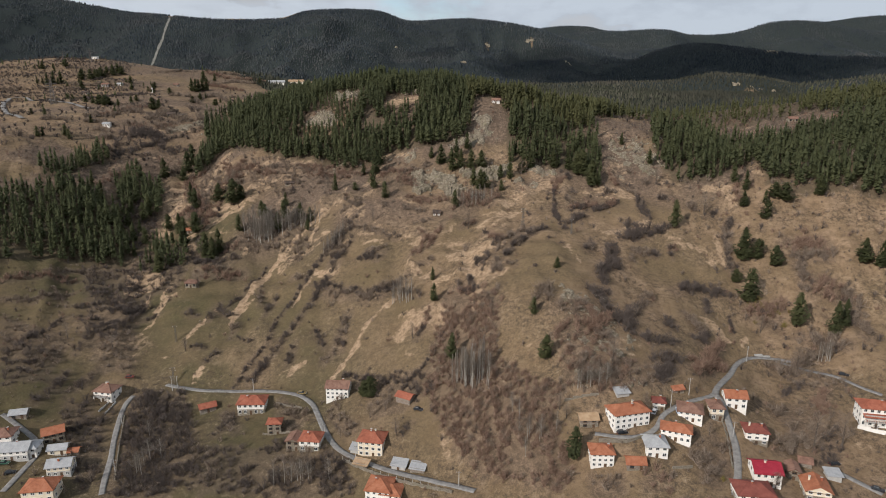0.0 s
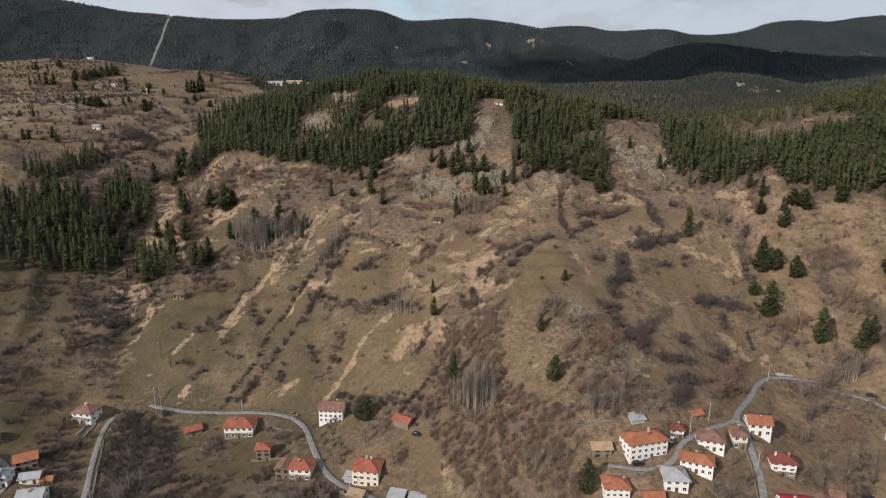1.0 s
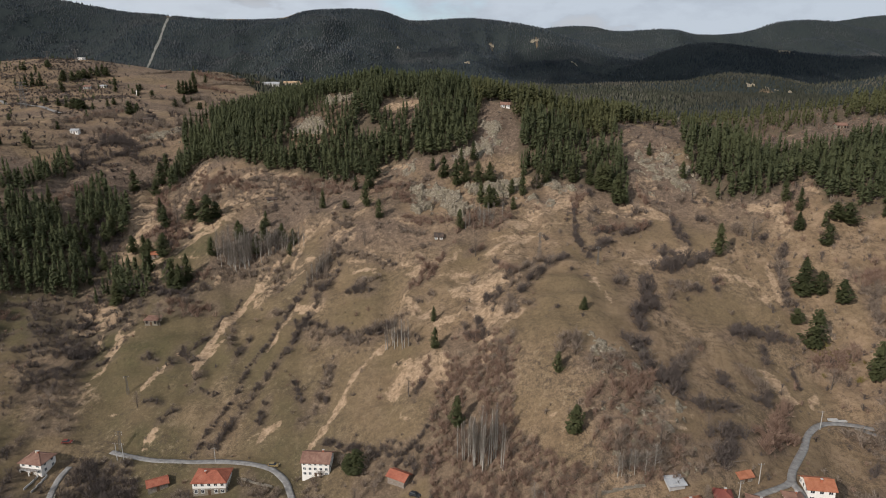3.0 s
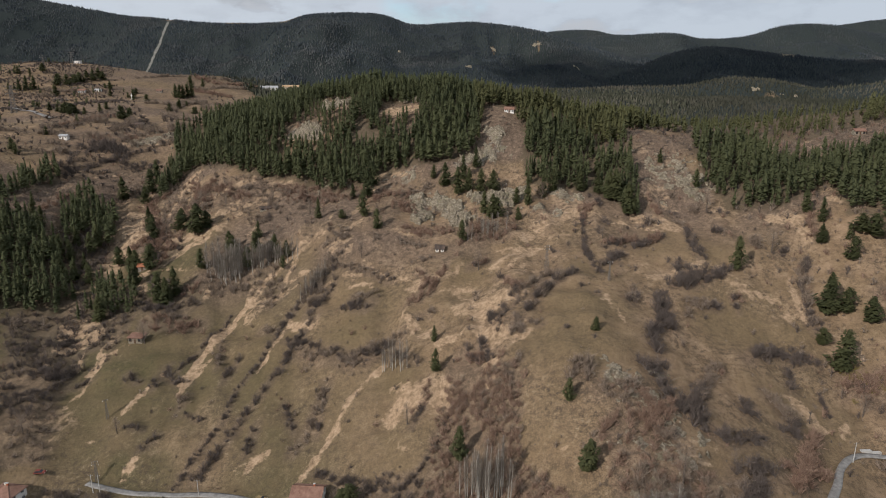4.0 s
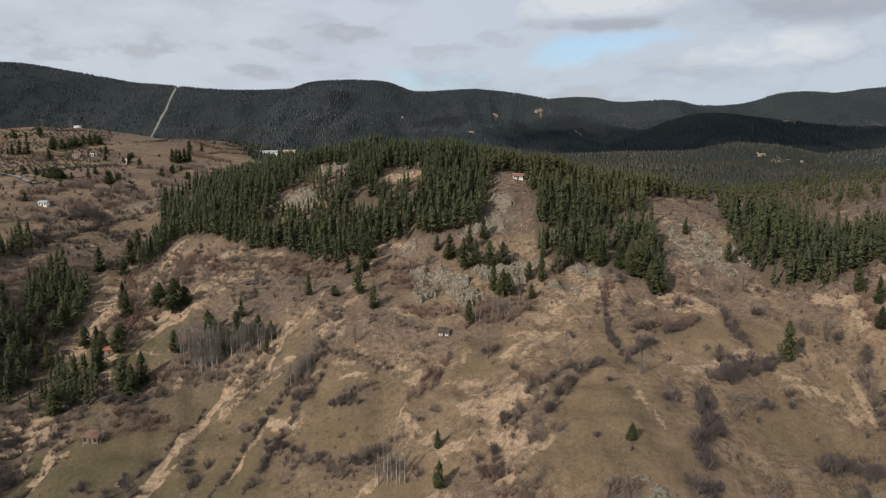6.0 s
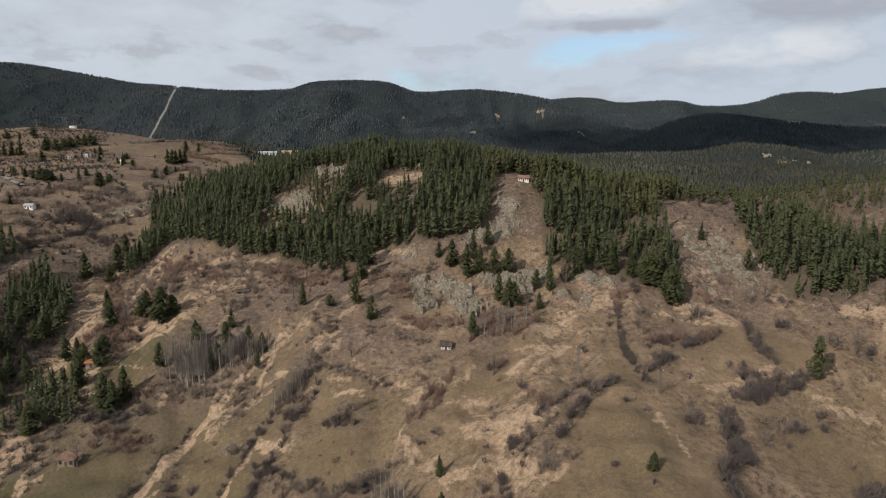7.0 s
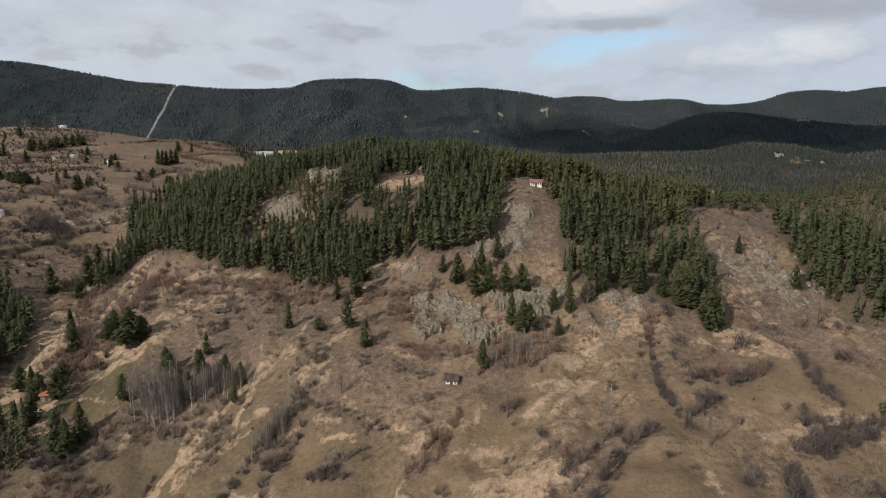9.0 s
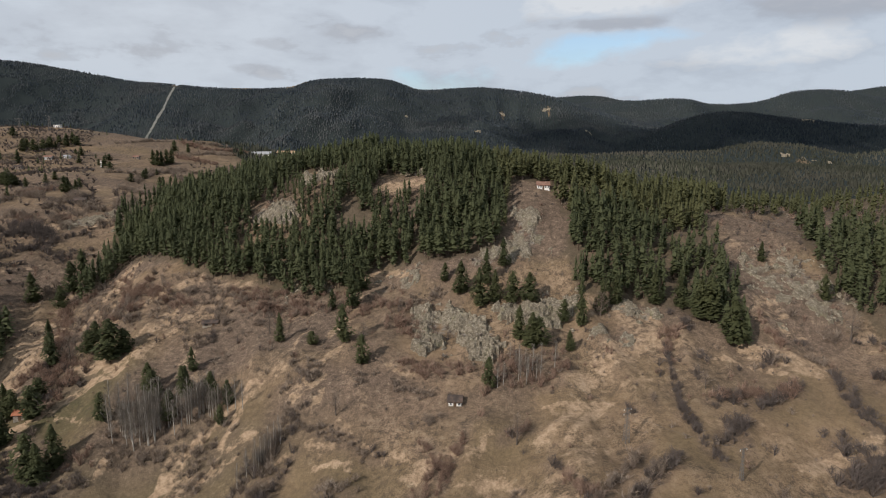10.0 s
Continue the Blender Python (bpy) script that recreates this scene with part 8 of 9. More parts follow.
def house(label, x, y, w, d, h, turn, wall="white", low="stone", roof="orange", style="hip", floors=2, wins=3, side=2, chimneys=1, rise=None, base=0.0, balcony=False, category="house", windows_at=None, dug=3.0):
    """A house whose front foot stands at (x, y); the front looks to its own -y."""
    a = radians(turn)
    cx, cy = x - math.sin(a) * d / 2, y + math.cos(a) * d / 2
    z = at(x, y) + base
    ob = new("house" if category == "house" else category)
    ob.matrix_basis = pose(cx, cy, z, 0, 0, turn)
    tagged(ob, label, category, "village houses" if category == "house" else "")
    rise = rise if rise is not None else min(w, d) * 0.24
    fh = h / floors
    lowh = fh if low != wall and floors > 1 else 0.5
    # lower storey and plinth, upper storeys with their gables
    part("foundation", boxes((-w / 2 - 0.04, -d / 2 - 0.04, -dug, w / 2 + 0.04, d / 2 + 0.04, lowh)), M[low], ob)
    bm = boxes((-w / 2, -d / 2, lowh, w / 2, d / 2, h))
    long_x = w >= d
    if style == "gable":
        g = [(w / 2, -d / 2), (w / 2, d / 2), (w / 2, 0)] if long_x else [(-w / 2, -d / 2), (w / 2, -d / 2), (0, -d / 2)]
        for s in (1, -1):
            pts = [(s * g[0][0], g[0][1], h), (s * g[1][0], g[1][1], h), (s * g[2][0], g[2][1], h + rise)] if long_x else [(g[0][0], s * g[0][1], h), (g[1][0], s * g[1][1], h), (0, s * g[2][1], h + rise)]
            inner = [(p[0] - (0.2 * s if long_x else 0), p[1] + (0 if long_x else 0.2 * s), p[2]) for p in pts]
            f = [bm.verts.new(p) for p in pts]
            k = [bm.verts.new(p) for p in inner]
            bm.faces.new(f)
            bm.faces.new(k[::-1])
            for i in range(3):
                bm.faces.new((f[i], k[i], k[(i + 1) % 3], f[(i + 1) % 3]))
    elif style == "shed":
        box(bm, -w / 2, d / 2 - 0.2, h, w / 2, d / 2, h + rise * 0.94)
    part("wall", bm, M[wall], ob)
    r = part("roof", roof_mesh(style, w, d, h + 0.05, rise, 0.55, along=long_x), M["roof_" + roof], ob)
    part("ridge_cap", ridge_caps(style, w, d, h + 0.07, rise, 0.55, long_x), M["roof_" + roof], r)
    # timber eaves board
    part("eaves", boxes((-w / 2 - 0.5, -d / 2 - 0.5, h - 0.28 - rise * 0.12, w / 2 + 0.5, -d / 2 - 0.42, h - 0.08 - rise * 0.12)), M["brown_wood"], r)
    rng = np.random.default_rng(int(abs(x * 31 + y * 7)))
    for c in range(chimneys):
        px_, py_ = rng.uniform(-w * 0.3, w * 0.3), rng.uniform(-d * 0.18, d * 0.18)
        ch = part("chimney", boxes((px_ - 0.28, py_ - 0.25, h, px_ + 0.28, py_ + 0.25, h + rise + 0.5)), M["brick" if c % 2 == 0 else "cream"], r)
        part("cap", boxes((px_ - 0.38, py_ - 0.35, h + rise + 0.55, px_ + 0.38, py_ + 0.35, h + rise + 0.66)), M["concrete"], ch)
    if wins:
        ww, wh_ = min(1.25, w / wins * 0.45), min(1.35, fh * 0.48)
        for f in range(floors):
            zz = f * fh + fh * 0.36
            for i in range(wins):
                if f == 0 and i == wins // 2:
                    continue
                window(ob, -w / 2 + w * (i + 0.5) / wins, -d / 2 - (0.08 if f * fh < lowh else 0.04), zz, ww, wh_, 0, wall not in ("stone", "wood"))
            for s in (-1, 1):
                for i in range(side):
                    window(ob, s * (w / 2 + (0.08 if f * fh < lowh else 0.04)), -d / 2 + d * (i + 0.5) / max(side, 1), zz, min(1.1, d / max(side, 1) * 0.4), wh_, 90 * s, wall not in ("stone", "wood"))
        dx = -w / 2 + w * (wins // 2 + 0.5) / wins
        dr = part("door", boxes((dx - 0.5, -d / 2 - 0.10, 0.02, dx + 0.5, -d / 2 - 0.02, min(2.05, fh * 0.8))), M["brown_wood"], ob)
        part("door_handle", boxes((dx + 0.34, -d / 2 - 0.16, 1.0, dx + 0.42, -d / 2 - 0.10, 1.06)), M["metal"], dr)
    if balcony:
        for f in range(1, floors):
            zz = f * fh
            b = part("balcony", boxes((-w * 0.42, -d / 2 - 1.5, zz - 0.18, w * 0.42, -d / 2 - 0.03, zz)), M["concrete"], ob, "projecting concrete balcony slab")
            rails = bmesh.new()
            for i in range(13):
                tx = -w * 0.41 + w * 0.82 * i / 12
                box(rails, tx - 0.04, -d / 2 - 1.48, zz, tx + 0.04, -d / 2 - 1.40, zz + 0.95)
            box(rails, -w * 0.42, -d / 2 - 1.5, zz + 0.95, w * 0.42, -d / 2 - 1.38, zz + 1.03)
            part("railing", rails, M["brick" if balcony == "red" else "brown_wood"], b)
            for tx in (-w * 0.40, 0, w * 0.40):
                part("post", boxes((tx - 0.14, -d / 2 - 1.46, zz - fh + 0.02, tx + 0.14, -d / 2 - 1.18, zz - 0.2)), M[wall], b)
    return ob


def cross(x, y, h):
    ob = new("hilltop_cross")
    ob.matrix_basis = pose(x, y, at(x, y, 0.1), 0, 0, -14)
    tagged(ob, "tall plain white cross on a grassy knoll", "cross")
    part("plinth", boxes((-1.4, -1.4, -0.6, 1.4, 1.4, 0.6, 0.85)), M["concrete"], ob)
    part("upright", boxes((-0.24, -0.2, 0.6, 0.24, 0.2, h)), M["white"], ob)
    part("crossbar", boxes((-1.5, -0.21, h * 0.66, 1.5, 0.21, h * 0.66 + 0.5)), M["white"], ob)
    return ob


def car(x, y, turn, paint_, label):
    """A parked hatchback."""
    ob = new("car")
    ob.matrix_basis = pose(x, y, at(x, y) + 0.14, 0, 0, turn)
    tagged(ob, label, "car", "parked cars")
    bm = boxes((-2.1, -0.85, 0.28, 2.1, 0.85, 0.85, 0.96))
    bmesh.ops.bevel(bm, geom=bm.edges[:], offset=0.12, segments=2, affect="EDGES")
    part("body", bm, M[paint_], ob)
    cab = bmesh.new()
    v = [(-1.75, -0.78, 0.84), (1.0, -0.78, 0.84), (1.0, 0.78, 0.84), (-1.75, 0.78, 0.84), (-1.35, -0.62, 1.42), (0.25, -0.62, 1.42), (0.25, 0.62, 1.42), (-1.35, 0.62, 1.42)]
    q = [cab.verts.new(p) for p in v]
    for f in ((0, 1, 5, 4), (1, 2, 6, 5), (2, 3, 7, 6), (3, 0, 4, 7)):
        cab.faces.new([q[i] for i in f])
    part("cabin", cab, M["glass"], ob, "dark glazed cabin")
    part("roof", boxes((-1.38, -0.64, 1.40, 0.28, 0.64, 1.47, 0.94)), M[paint_], ob)
    for sx in (-1.3, 1.3):
        for sy in (-0.8, 0.8):
            wh = bmesh.new()
            tube(wh, (sx, sy - 0.1, 0.30), (sx, sy + 0.1, 0.30), 0.30, sides=12)
            w_ = part("wheel", wh, M["rubber"], ob)
            rim = bmesh.new()
            tube(rim, (sx, sy * 1.14 - 0.02, 0.30), (sx, sy * 1.14 + 0.02, 0.30), 0.18, sides=10)
            part("rim", rim, M["metal"], w_)
    for sy in (-0.6, 0.6):
        part("headlight", boxes((2.06, sy - 0.16, 0.58, 2.13, sy + 0.16, 0.72)), M["white_wood"], ob)
        part("tail_light", boxes((-2.13, sy - 0.14, 0.60, -2.06, sy + 0.14, 0.74)), M["roof_crimson"], ob)
    return ob


def pole(x, y, h, turn=0, arms=1):
    ob = new("utility_pole")
    ob.matrix_basis = pose(x, y, at(x, y, 0.3), 0, 0, turn)
    tagged(ob, "grey concrete utility pole beside the road", "pole", "utility poles")
    bm = bmesh.new()
    tube(bm, (0, 0, 0), (0, 0, h), 0.15, 0.09, 8)
    part("post", bm, M["concrete"], ob)
    for k in range(arms):
        zz = h - 0.5 - k * 0.9
        arm = part("crossarm", boxes((-0.9, -0.06, zz - 0.06, 0.9, 0.06, zz + 0.06)), M["metal"], ob)
        for ix in (-0.8, 0, 0.8):
            bm = bmesh.new()
            tube(bm, (ix, 0, zz + 0.06), (ix, 0, zz + 0.28), 0.05, 0.03)
            part("insulator", bm, M["white_wood"], arm)
    return ob


def lattice_mast(x, y, h, half, label, arms=2, arm=1.6, category="pylon"):
    """An open braced mast with crossarms."""
    ob = new(category)
    ob.matrix_basis = pose(x, y, at(x, y, 0.3), 0, 0, 20)
    tagged(ob, label, category, "power line masts")
    th = max(0.07, half * 0.09)
    for sx in (-1, 1):
        for sy in (-1, 1):
            bm = bmesh.new()
            tube(bm, (sx * half, sy * half, 0), (sx * half * 0.3, sy * half * 0.3, h), th, th * 0.7, 4)
            part("leg", bm, M["metal"], ob)
    n = 9
    for k in range(n):
        u0, u1 = k / n, (k + 1) / n
        r0, r1 = half * (1 - 0.7 * u0), half * (1 - 0.7 * u1)
        bm = bmesh.new()
        for s in (-1, 1):
            tube(bm, (-r0 * s, -r0, h * u0), (r1 * s, -r1, h * u1), th * 0.5, sides=4)
            tube(bm, (-r0 * s, r0, h * u0), (r1 * s, r1, h * u1), th * 0.5, sides=4)
            tube(bm, (s * r0, -r0, h * u0), (s * r1, r1, h * u1), th * 0.5, sides=4)
        part("brace", bm, M["metal"], ob)
    for k in range(arms):
        zz = h * (0.97 - 0.13 * k)
        a = part("crossarm", boxes((-arm, -th, zz, arm, th, zz + th * 2)), M["metal"], ob)
        for s in (-1, 1):
            bm = bmesh.new()
            tube(bm, (s * arm * 0.92, 0, zz - 0.5), (s * arm * 0.92, 0, zz), 0.06)
            part("insulator", bm, M["white_wood"], a)
    return ob


def wire(points, sag, r=0.025):
    """Cables hung between masts."""
    bm = bmesh.new()
    for (a, b) in zip(points[:-1], points[1:]):
        a, b = Vector(a), Vector(b)
        prev = a
        for k in range(1, 9):
            u = k / 8
            p = a.lerp(b, u) - Vector((0, 0, sag * 4 * u * (1 - u)))
            tube(bm, prev, p, r, sides=3)
            prev = p
    me = bpy.data.meshes.new("power_line")
    bm.to_mesh(me)
    bm.free()
    me.materials.append(M["metal"])
    tagged(new("power_line", me), "thin grey overhead cable between masts", "cable", "power lines")


def low_wall(label, material, height, thick, *line, posts=0.0):
    """A wall of courses along a plan line; posts set a fence on top."""
    ob = new("retaining_wall")
    ob.matrix_basis = Matrix.Translation((*line[0], at(*line[0])))
    tagged(ob, label, "wall")
    z0 = at(*line[0])
    for (x0, y0), (x1, y1) in zip(line[:-1], line[1:]):
        n = max(1, int(math.hypot(x1 - x0, y1 - y0) / 3.0))
        for k in range(n):
            xa, ya, xb, yb = (x0 + (x1 - x0) * k / n, y0 + (y1 - y0) * k / n, x0 + (x1 - x0) * (k + 1) / n, y0 + (y1 - y0) * (k + 1) / n)
            ln, ang = math.hypot(xb - xa, yb - ya), math.atan2(yb - ya, xb - xa)
            zz = at((xa + xb) / 2, (ya + yb) / 2) - z0
            m = Matrix.Translation((xa - line[0][0], ya - line[0][1], zz)) @ Matrix.Rotation(ang, 4, "Z")
            bm = bmesh.new()
            box(bm, 0.005, -thick / 2, -1.2, ln - 0.005, thick / 2, height, 1.0, m)
            part("panel", bm, M[material], ob)
            if posts:
                bm = bmesh.new()
                box(bm, 0.0, -0.06, height, 0.12, 0.06, height + posts, 1.0, m)
                part("post", bm, M["concrete"], ob)
    return ob


# a fair-weather cloud over the far hills, out of which their shade falls
def cumulus(x, y, z, length, breadth, height, turn):
    rng = np.random.default_rng(5)
    bm = bmesh.new()
    for k in range(46):
        u, v = rng.normal(0, 0.30), rng.normal(0, 0.28)
        r = rng.uniform(0.16, 0.30) * breadth * math.exp(-u * u - v * v)
        m = Matrix.Translation((u * length, v * breadth, rng.uniform(0, 0.5) * height * math.exp(-2 * (u * u + v * v)))) @ Matrix.Diagonal((r * 1.5, r, r * 0.55, 1))
        bmesh.ops.create_icosphere(bm, subdivisions=2, radius=1.0, matrix=m)
    me = bpy.data.meshes.new("cumulus_cloud")
    bm.to_mesh(me)
    bm.free()
    me.materials.append(M["cloud"])
    ob = new("cumulus_cloud", me)
    ob.matrix_basis = pose(x, y, z, 0, 0, turn)
    tagged(ob, "white fair-weather cloud drifting high over the hills", "cloud", kind="structure")


reach = 1000 / math.tan(SUN_EL)
cumulus(880 + reach * math.sin(SUN_AZ), 2230 + reach * math.cos(SUN_AZ), 1200, 1700, 760, 260, 6)

# Houses of the village: front foot in plan, width, depth, height of the walls, turn.
house("large white house with an orange tiled hip roof and stone end", 70.8, 216.3, 14.3, 7.6, 6.4, 14, wall='white', low='white', roof='orange', floors=3, wins=6, side=3, chimneys=2)
house("dark timber barn with a faded tan tiled roof", 55.2, 217.9, 6.7, 5, 3.7, 2, wall='wood', low='stone', roof='tan', style='gable', floors=2, wins=2, side=0, chimneys=0, category='barn')
house("small white house with a dark red roof", 83.7, 225.8, 4.6, 4.2, 3.7, -12, roof='brown', style='hip', wins=2, side=1)
house("low shed with an orange tiled roof", 94.7, 235.5, 4.6, 3.4, 1.9, 15, wall='wood', low='stone', roof='orange', style='gable', floors=1, wins=1, side=0, chimneys=0, category='shed')
house("white house with an old brownish tiled roof", 94, 220.6, 8.8, 7.6, 4.2, -18, roof='old', wins=4, low='white')
house("beige narrow house with an old reddish roof", 106, 224.4, 5, 6.7, 5.6, -6, wall='cream', low='stone', roof='old', style='hip', wins=2, side=3, chimneys=1)
house("white house with a bright orange gable roof", 116.3, 231.2, 8, 6.7, 5, -8, roof='orange', style='gable', wins=3, side=3, low='white')
house("long white house with a red-brown tiled roof", 85.3, 210.5, 10.5, 5.9, 4.5, -20, roof='orange', wins=5, side=2, low='white', chimneys=1)
house("white house with a grey metal hip roof", 76.5, 203.6, 7.6, 7.6, 4.8, -4, roof='grey', wins=3, side=3, low='white')
house("three-storey white house with an orange hip roof", 56.8, 202, 8, 6.7, 5.6, -2, roof='orange', floors=3, wins=4, side=3, low='white')
house("timber shed with a rusty orange roof", 68.2, 199.5, 6.4, 5, 2.7, -4, wall='wood', low='stone', roof='orange', style='gable', floors=1, wins=2, side=0, chimneys=0, category='shed')
house("white house with a dark brown-red roof", 118, 215.8, 8.1, 6.7, 5.1, -10, roof='brown', wins=3, side=2, low='stone', floors=3, chimneys=2)
house("white two-storey house with a crimson gable roof", 112.6, 194.7, 8.8, 8.4, 5.4, -8, roof='crimson', style='gable', wins=4, side=3, low='white', chimneys=2)
house("broad house with a dark red hip roof", 103.9, 184.4, 11.8, 8.4, 4.5, -6, roof='brown', wins=4, side=2)
house("narrow outbuilding with a rusty brown roof", 124.7, 200.4, 3.9, 5.9, 3.7, -16, wall='stone', low='stone', roof='old', style='gable', wins=1, side=1, chimneys=0, category='outbuilding')
house("house with a weathered orange gable roof", 128.1, 190.4, 8, 8.4, 4, -14, wall='cream', low='stone', roof='orange', style='gable', wins=3, side=2, chimneys=2)
house("flat grey concrete garage box", 140.7, 202.2, 4.6, 4.2, 2.2, -10, wall='concrete', low='concrete', roof='grey', style='shed', rise=0.3, floors=1, wins=0, side=0, chimneys=0, category='garage')
house("small outbuilding with a rusty brown roof", 132.9, 207.8, 4.2, 4.2, 2.2, -20, wall='wood', low='stone', roof='old', style='gable', floors=1, wins=0, chimneys=0, category='outbuilding')
tall_house = house("tall white house with red balconies and red roof", 173.2, 230.9, 11.8, 7.6, 8.4, -12, roof='red', floors=3, wins=5, side=3, balcony='red', low='white')
canopy = part("canopy", roof_mesh("shed", 10.6, 2.4, 5.3, 0.7, 0.2), M["roof_red"], tall_house, "red tiled canopy over the balcony")
canopy.location = (0, -4.6, 0)
house("small grey glasshouse shed behind a house", 70.2, 227.9, 5, 3.4, 1.8, 10, wall='concrete', low='concrete', roof='grey', style='shed', rise=0.6, floors=1, wins=0, chimneys=0, category='shed')
house("white two-storey house with a reddish tiled roof", -159.8, 274.8, 9.3, 7.4, 4.8, -10, roof='old', wins=3, side=2, low='white', balcony=True, chimneys=2)
house("stone and timber shed with a red roof", -107.8, 267.3, 7, 4.7, 2.8, 28, wall='wood', low='stone', roof='red', style='gable', floors=1, wins=1, side=0, chimneys=0, category='shed')
house("two-storey house, white above stone, orange-red hip roof", -87.2, 263.8, 12.1, 8.4, 5.6, 2, roof='red', wins=5, side=3, low='stone', chimneys=1)
house("narrow stone house with a red roof", -73, 249.2, 5.8, 4.7, 5.5, 4, wall='stone', low='stone', roof='red', wins=2, side=2, floors=3, chimneys=0)
house("part ruined white house with an orange tiled roof", -55.3, 236.2, 8.4, 7.4, 5.3, -6, roof='red', wins=3, side=2, low='stone', chimneys=1)
house("ruined house end with a collapsed brown roof", -62.5, 238, 5.6, 6.5, 4.6, -6, wall='stone', low='stone', roof='old', style='gable', wins=2, side=1, chimneys=0, rise=1.0)
house("white house with a brown tiled gable roof", -48.1, 266, 10.2, 7.4, 6, -4, roof='old', style='gable', wins=5, side=2, low='white', floors=3, chimneys=1)
house("plank barn with a red and grey roof", -17.5, 253.9, 7, 4.7, 3.2, -30, wall='wood', low='wood', roof='red', style='gable', floors=1, wins=0, side=0, chimneys=0, category='barn')
house("three-storey cream house with a red hip roof", -29.7, 232.1, 10.2, 8.4, 7, -10, wall='cream', low='cream', roof='red', floors=3, wins=4, side=3, chimneys=3)
house("white house with stepped orange roofs", -24.7, 209.5, 9.3, 9.3, 7.5, -10, roof='orange', floors=3, wins=4, side=3, low='white', chimneys=1)
house("lower wing of the white house with an orange roof", -20, 208.9, 7.4, 7.4, 5.3, -10, roof='orange', wins=3, side=2, low='white', chimneys=0)
house("concrete roadside shed with a grey roof", -17.7, 223.5, 5.6, 3.7, 2.1, -14, wall='concrete', low='concrete', roof='grey', style='shed', rise=0.7, floors=1, wins=1, side=0, chimneys=0, category='shed')
house("open timber lean-to with a grey roof", -10.2, 220.7, 5.6, 3.7, 2.1, -14, wall='wood', low='stone', roof='grey', style='shed', rise=0.6, floors=1, wins=0, chimneys=0, category='shed')
house("small roadside shed with an orange roof", -33, 224.9, 5.6, 2.8, 1.8, -18, wall='stone', low='stone', roof='tan', style='shed', rise=0.6, floors=1, wins=0, chimneys=0, category='shed')
house("lean-to with a pale roof beside the cream house", -36.2, 233.8, 3.7, 3.7, 2.1, -10, wall='concrete', low='concrete', roof='grey', style='shed', rise=0.5, floors=1, wins=0, chimneys=0, category='shed')
house("house with a patched orange gable roof", -164.6, 242.8, 7.9, 6.5, 4.4, 30, wall='stone', low='stone', roof='orange', style='gable', wins=3, side=2, chimneys=0)
house("long house with a grey metal roof and carport", -174.5, 230.2, 12.1, 7.4, 4.4, 8, roof='grey', style='gable', wins=5, side=2, low='concrete', chimneys=1)
house("white annexe with a grey hip roof", -168.7, 232.5, 5.1, 6.5, 4.8, 8, roof='grey', wins=2, side=2, low='white', chimneys=0)
house("small timber hut with a grey roof", -184.8, 251.9, 6.5, 4.7, 2.6, 14, wall='wood', low='stone', roof='grey', style='gable', floors=1, wins=2, side=0, chimneys=0, category='shed')
house("white house with an old red roof", -182.6, 236.4, 8.4, 7.4, 4.4, 10, roof='old', wins=3, side=2, low='white')
house("low cream outbuilding with a grey metal roof", -159.6, 235.7, 7, 4.7, 3, 12, wall='cream', low='concrete', roof='grey', style='gable', floors=1, wins=2, side=0, chimneys=0, category='outbuilding')
house("yellowish house with a blue-grey roof", -152.5, 224, 8.8, 6.5, 4.4, 10, wall='cream', low='concrete', roof='grey', style='gable', wins=4, side=2, chimneys=1)
house("small timber shed with an orange roof", -153.7, 236.7, 3.7, 3.3, 1.9, 10, wall='wood', low='stone', roof='orange', style='gable', floors=1, wins=0, chimneys=0, category='shed')
house("cream house with a patched orange and tan roof", -151.9, 209, 11.2, 8.4, 5.3, 8, wall='cream', low='cream', roof='orange', wins=4, side=2, chimneys=1)

# Huts and ruins on the hillside, the chapel on top.
house("ruined stone hut with empty window openings", -147.9, 360.2, 6.5, 4.5, 3, -4, wall='stone', low='stone', roof='old', style='shed', rise=0.4, floors=1, wins=3, side=0, chimneys=0, category='hut')
house("small white hut with a broken roof", -3.9, 393.2, 4.2, 3.6, 2.3, -6, wall='white', low='stone', roof='dark', style='gable', floors=1, wins=3, side=1, chimneys=0, category='hut', rise=1.3)
house("collapsed timber hut among bushes", -109.4, 457.8, 6, 4, 1.8, 10, wall='wood', low='stone', roof='dark', style='gable', floors=1, wins=2, side=0, chimneys=0, category='hut', rise=0.7)
house("small hut with an orange roof among pines", -168.9, 418.6, 4.5, 4, 2.6, 10, wall='wood', low='stone', roof='orange', style='gable', floors=1, wins=1, side=0, chimneys=0, category='hut')
house("white chapel with a red gable roof on the hilltop", 42.3, 530.5, 6.2, 4.6, 2.7, -4, wall="white", low="white", roof="old", style="gable", floors=1, wins=5, side=1, chimneys=0, category="chapel", rise=1.3)

# Cottages and sheds on the plateau and among the right-hand pines.
house("small weathered hut on the plateau", -252.8, 614.5, 7, 5, 3, 10, floors=1, wins=3, side=0, chimneys=0, category='hut', wall='wood', low='stone', roof='dark', style='gable')
house("white field hut on the plateau", -459.6, 949.2, 7, 5, 3, 0, floors=1, wins=3, side=0, chimneys=0, category='hut', wall='white', low='white', roof='grey', style='gable')
house("grey field shed on the plateau", -474.7, 937.9, 9, 6, 3.5, 5, floors=1, wins=3, side=0, chimneys=0, category='hut', wall='concrete', low='concrete', roof='old', style='gable')
house("tiny hut on the plateau", -205.2, 636.6, 6, 4, 3, 0, floors=1, wins=3, side=0, chimneys=0, category='hut', wall='wood', low='stone', roof='dark', style='gable')
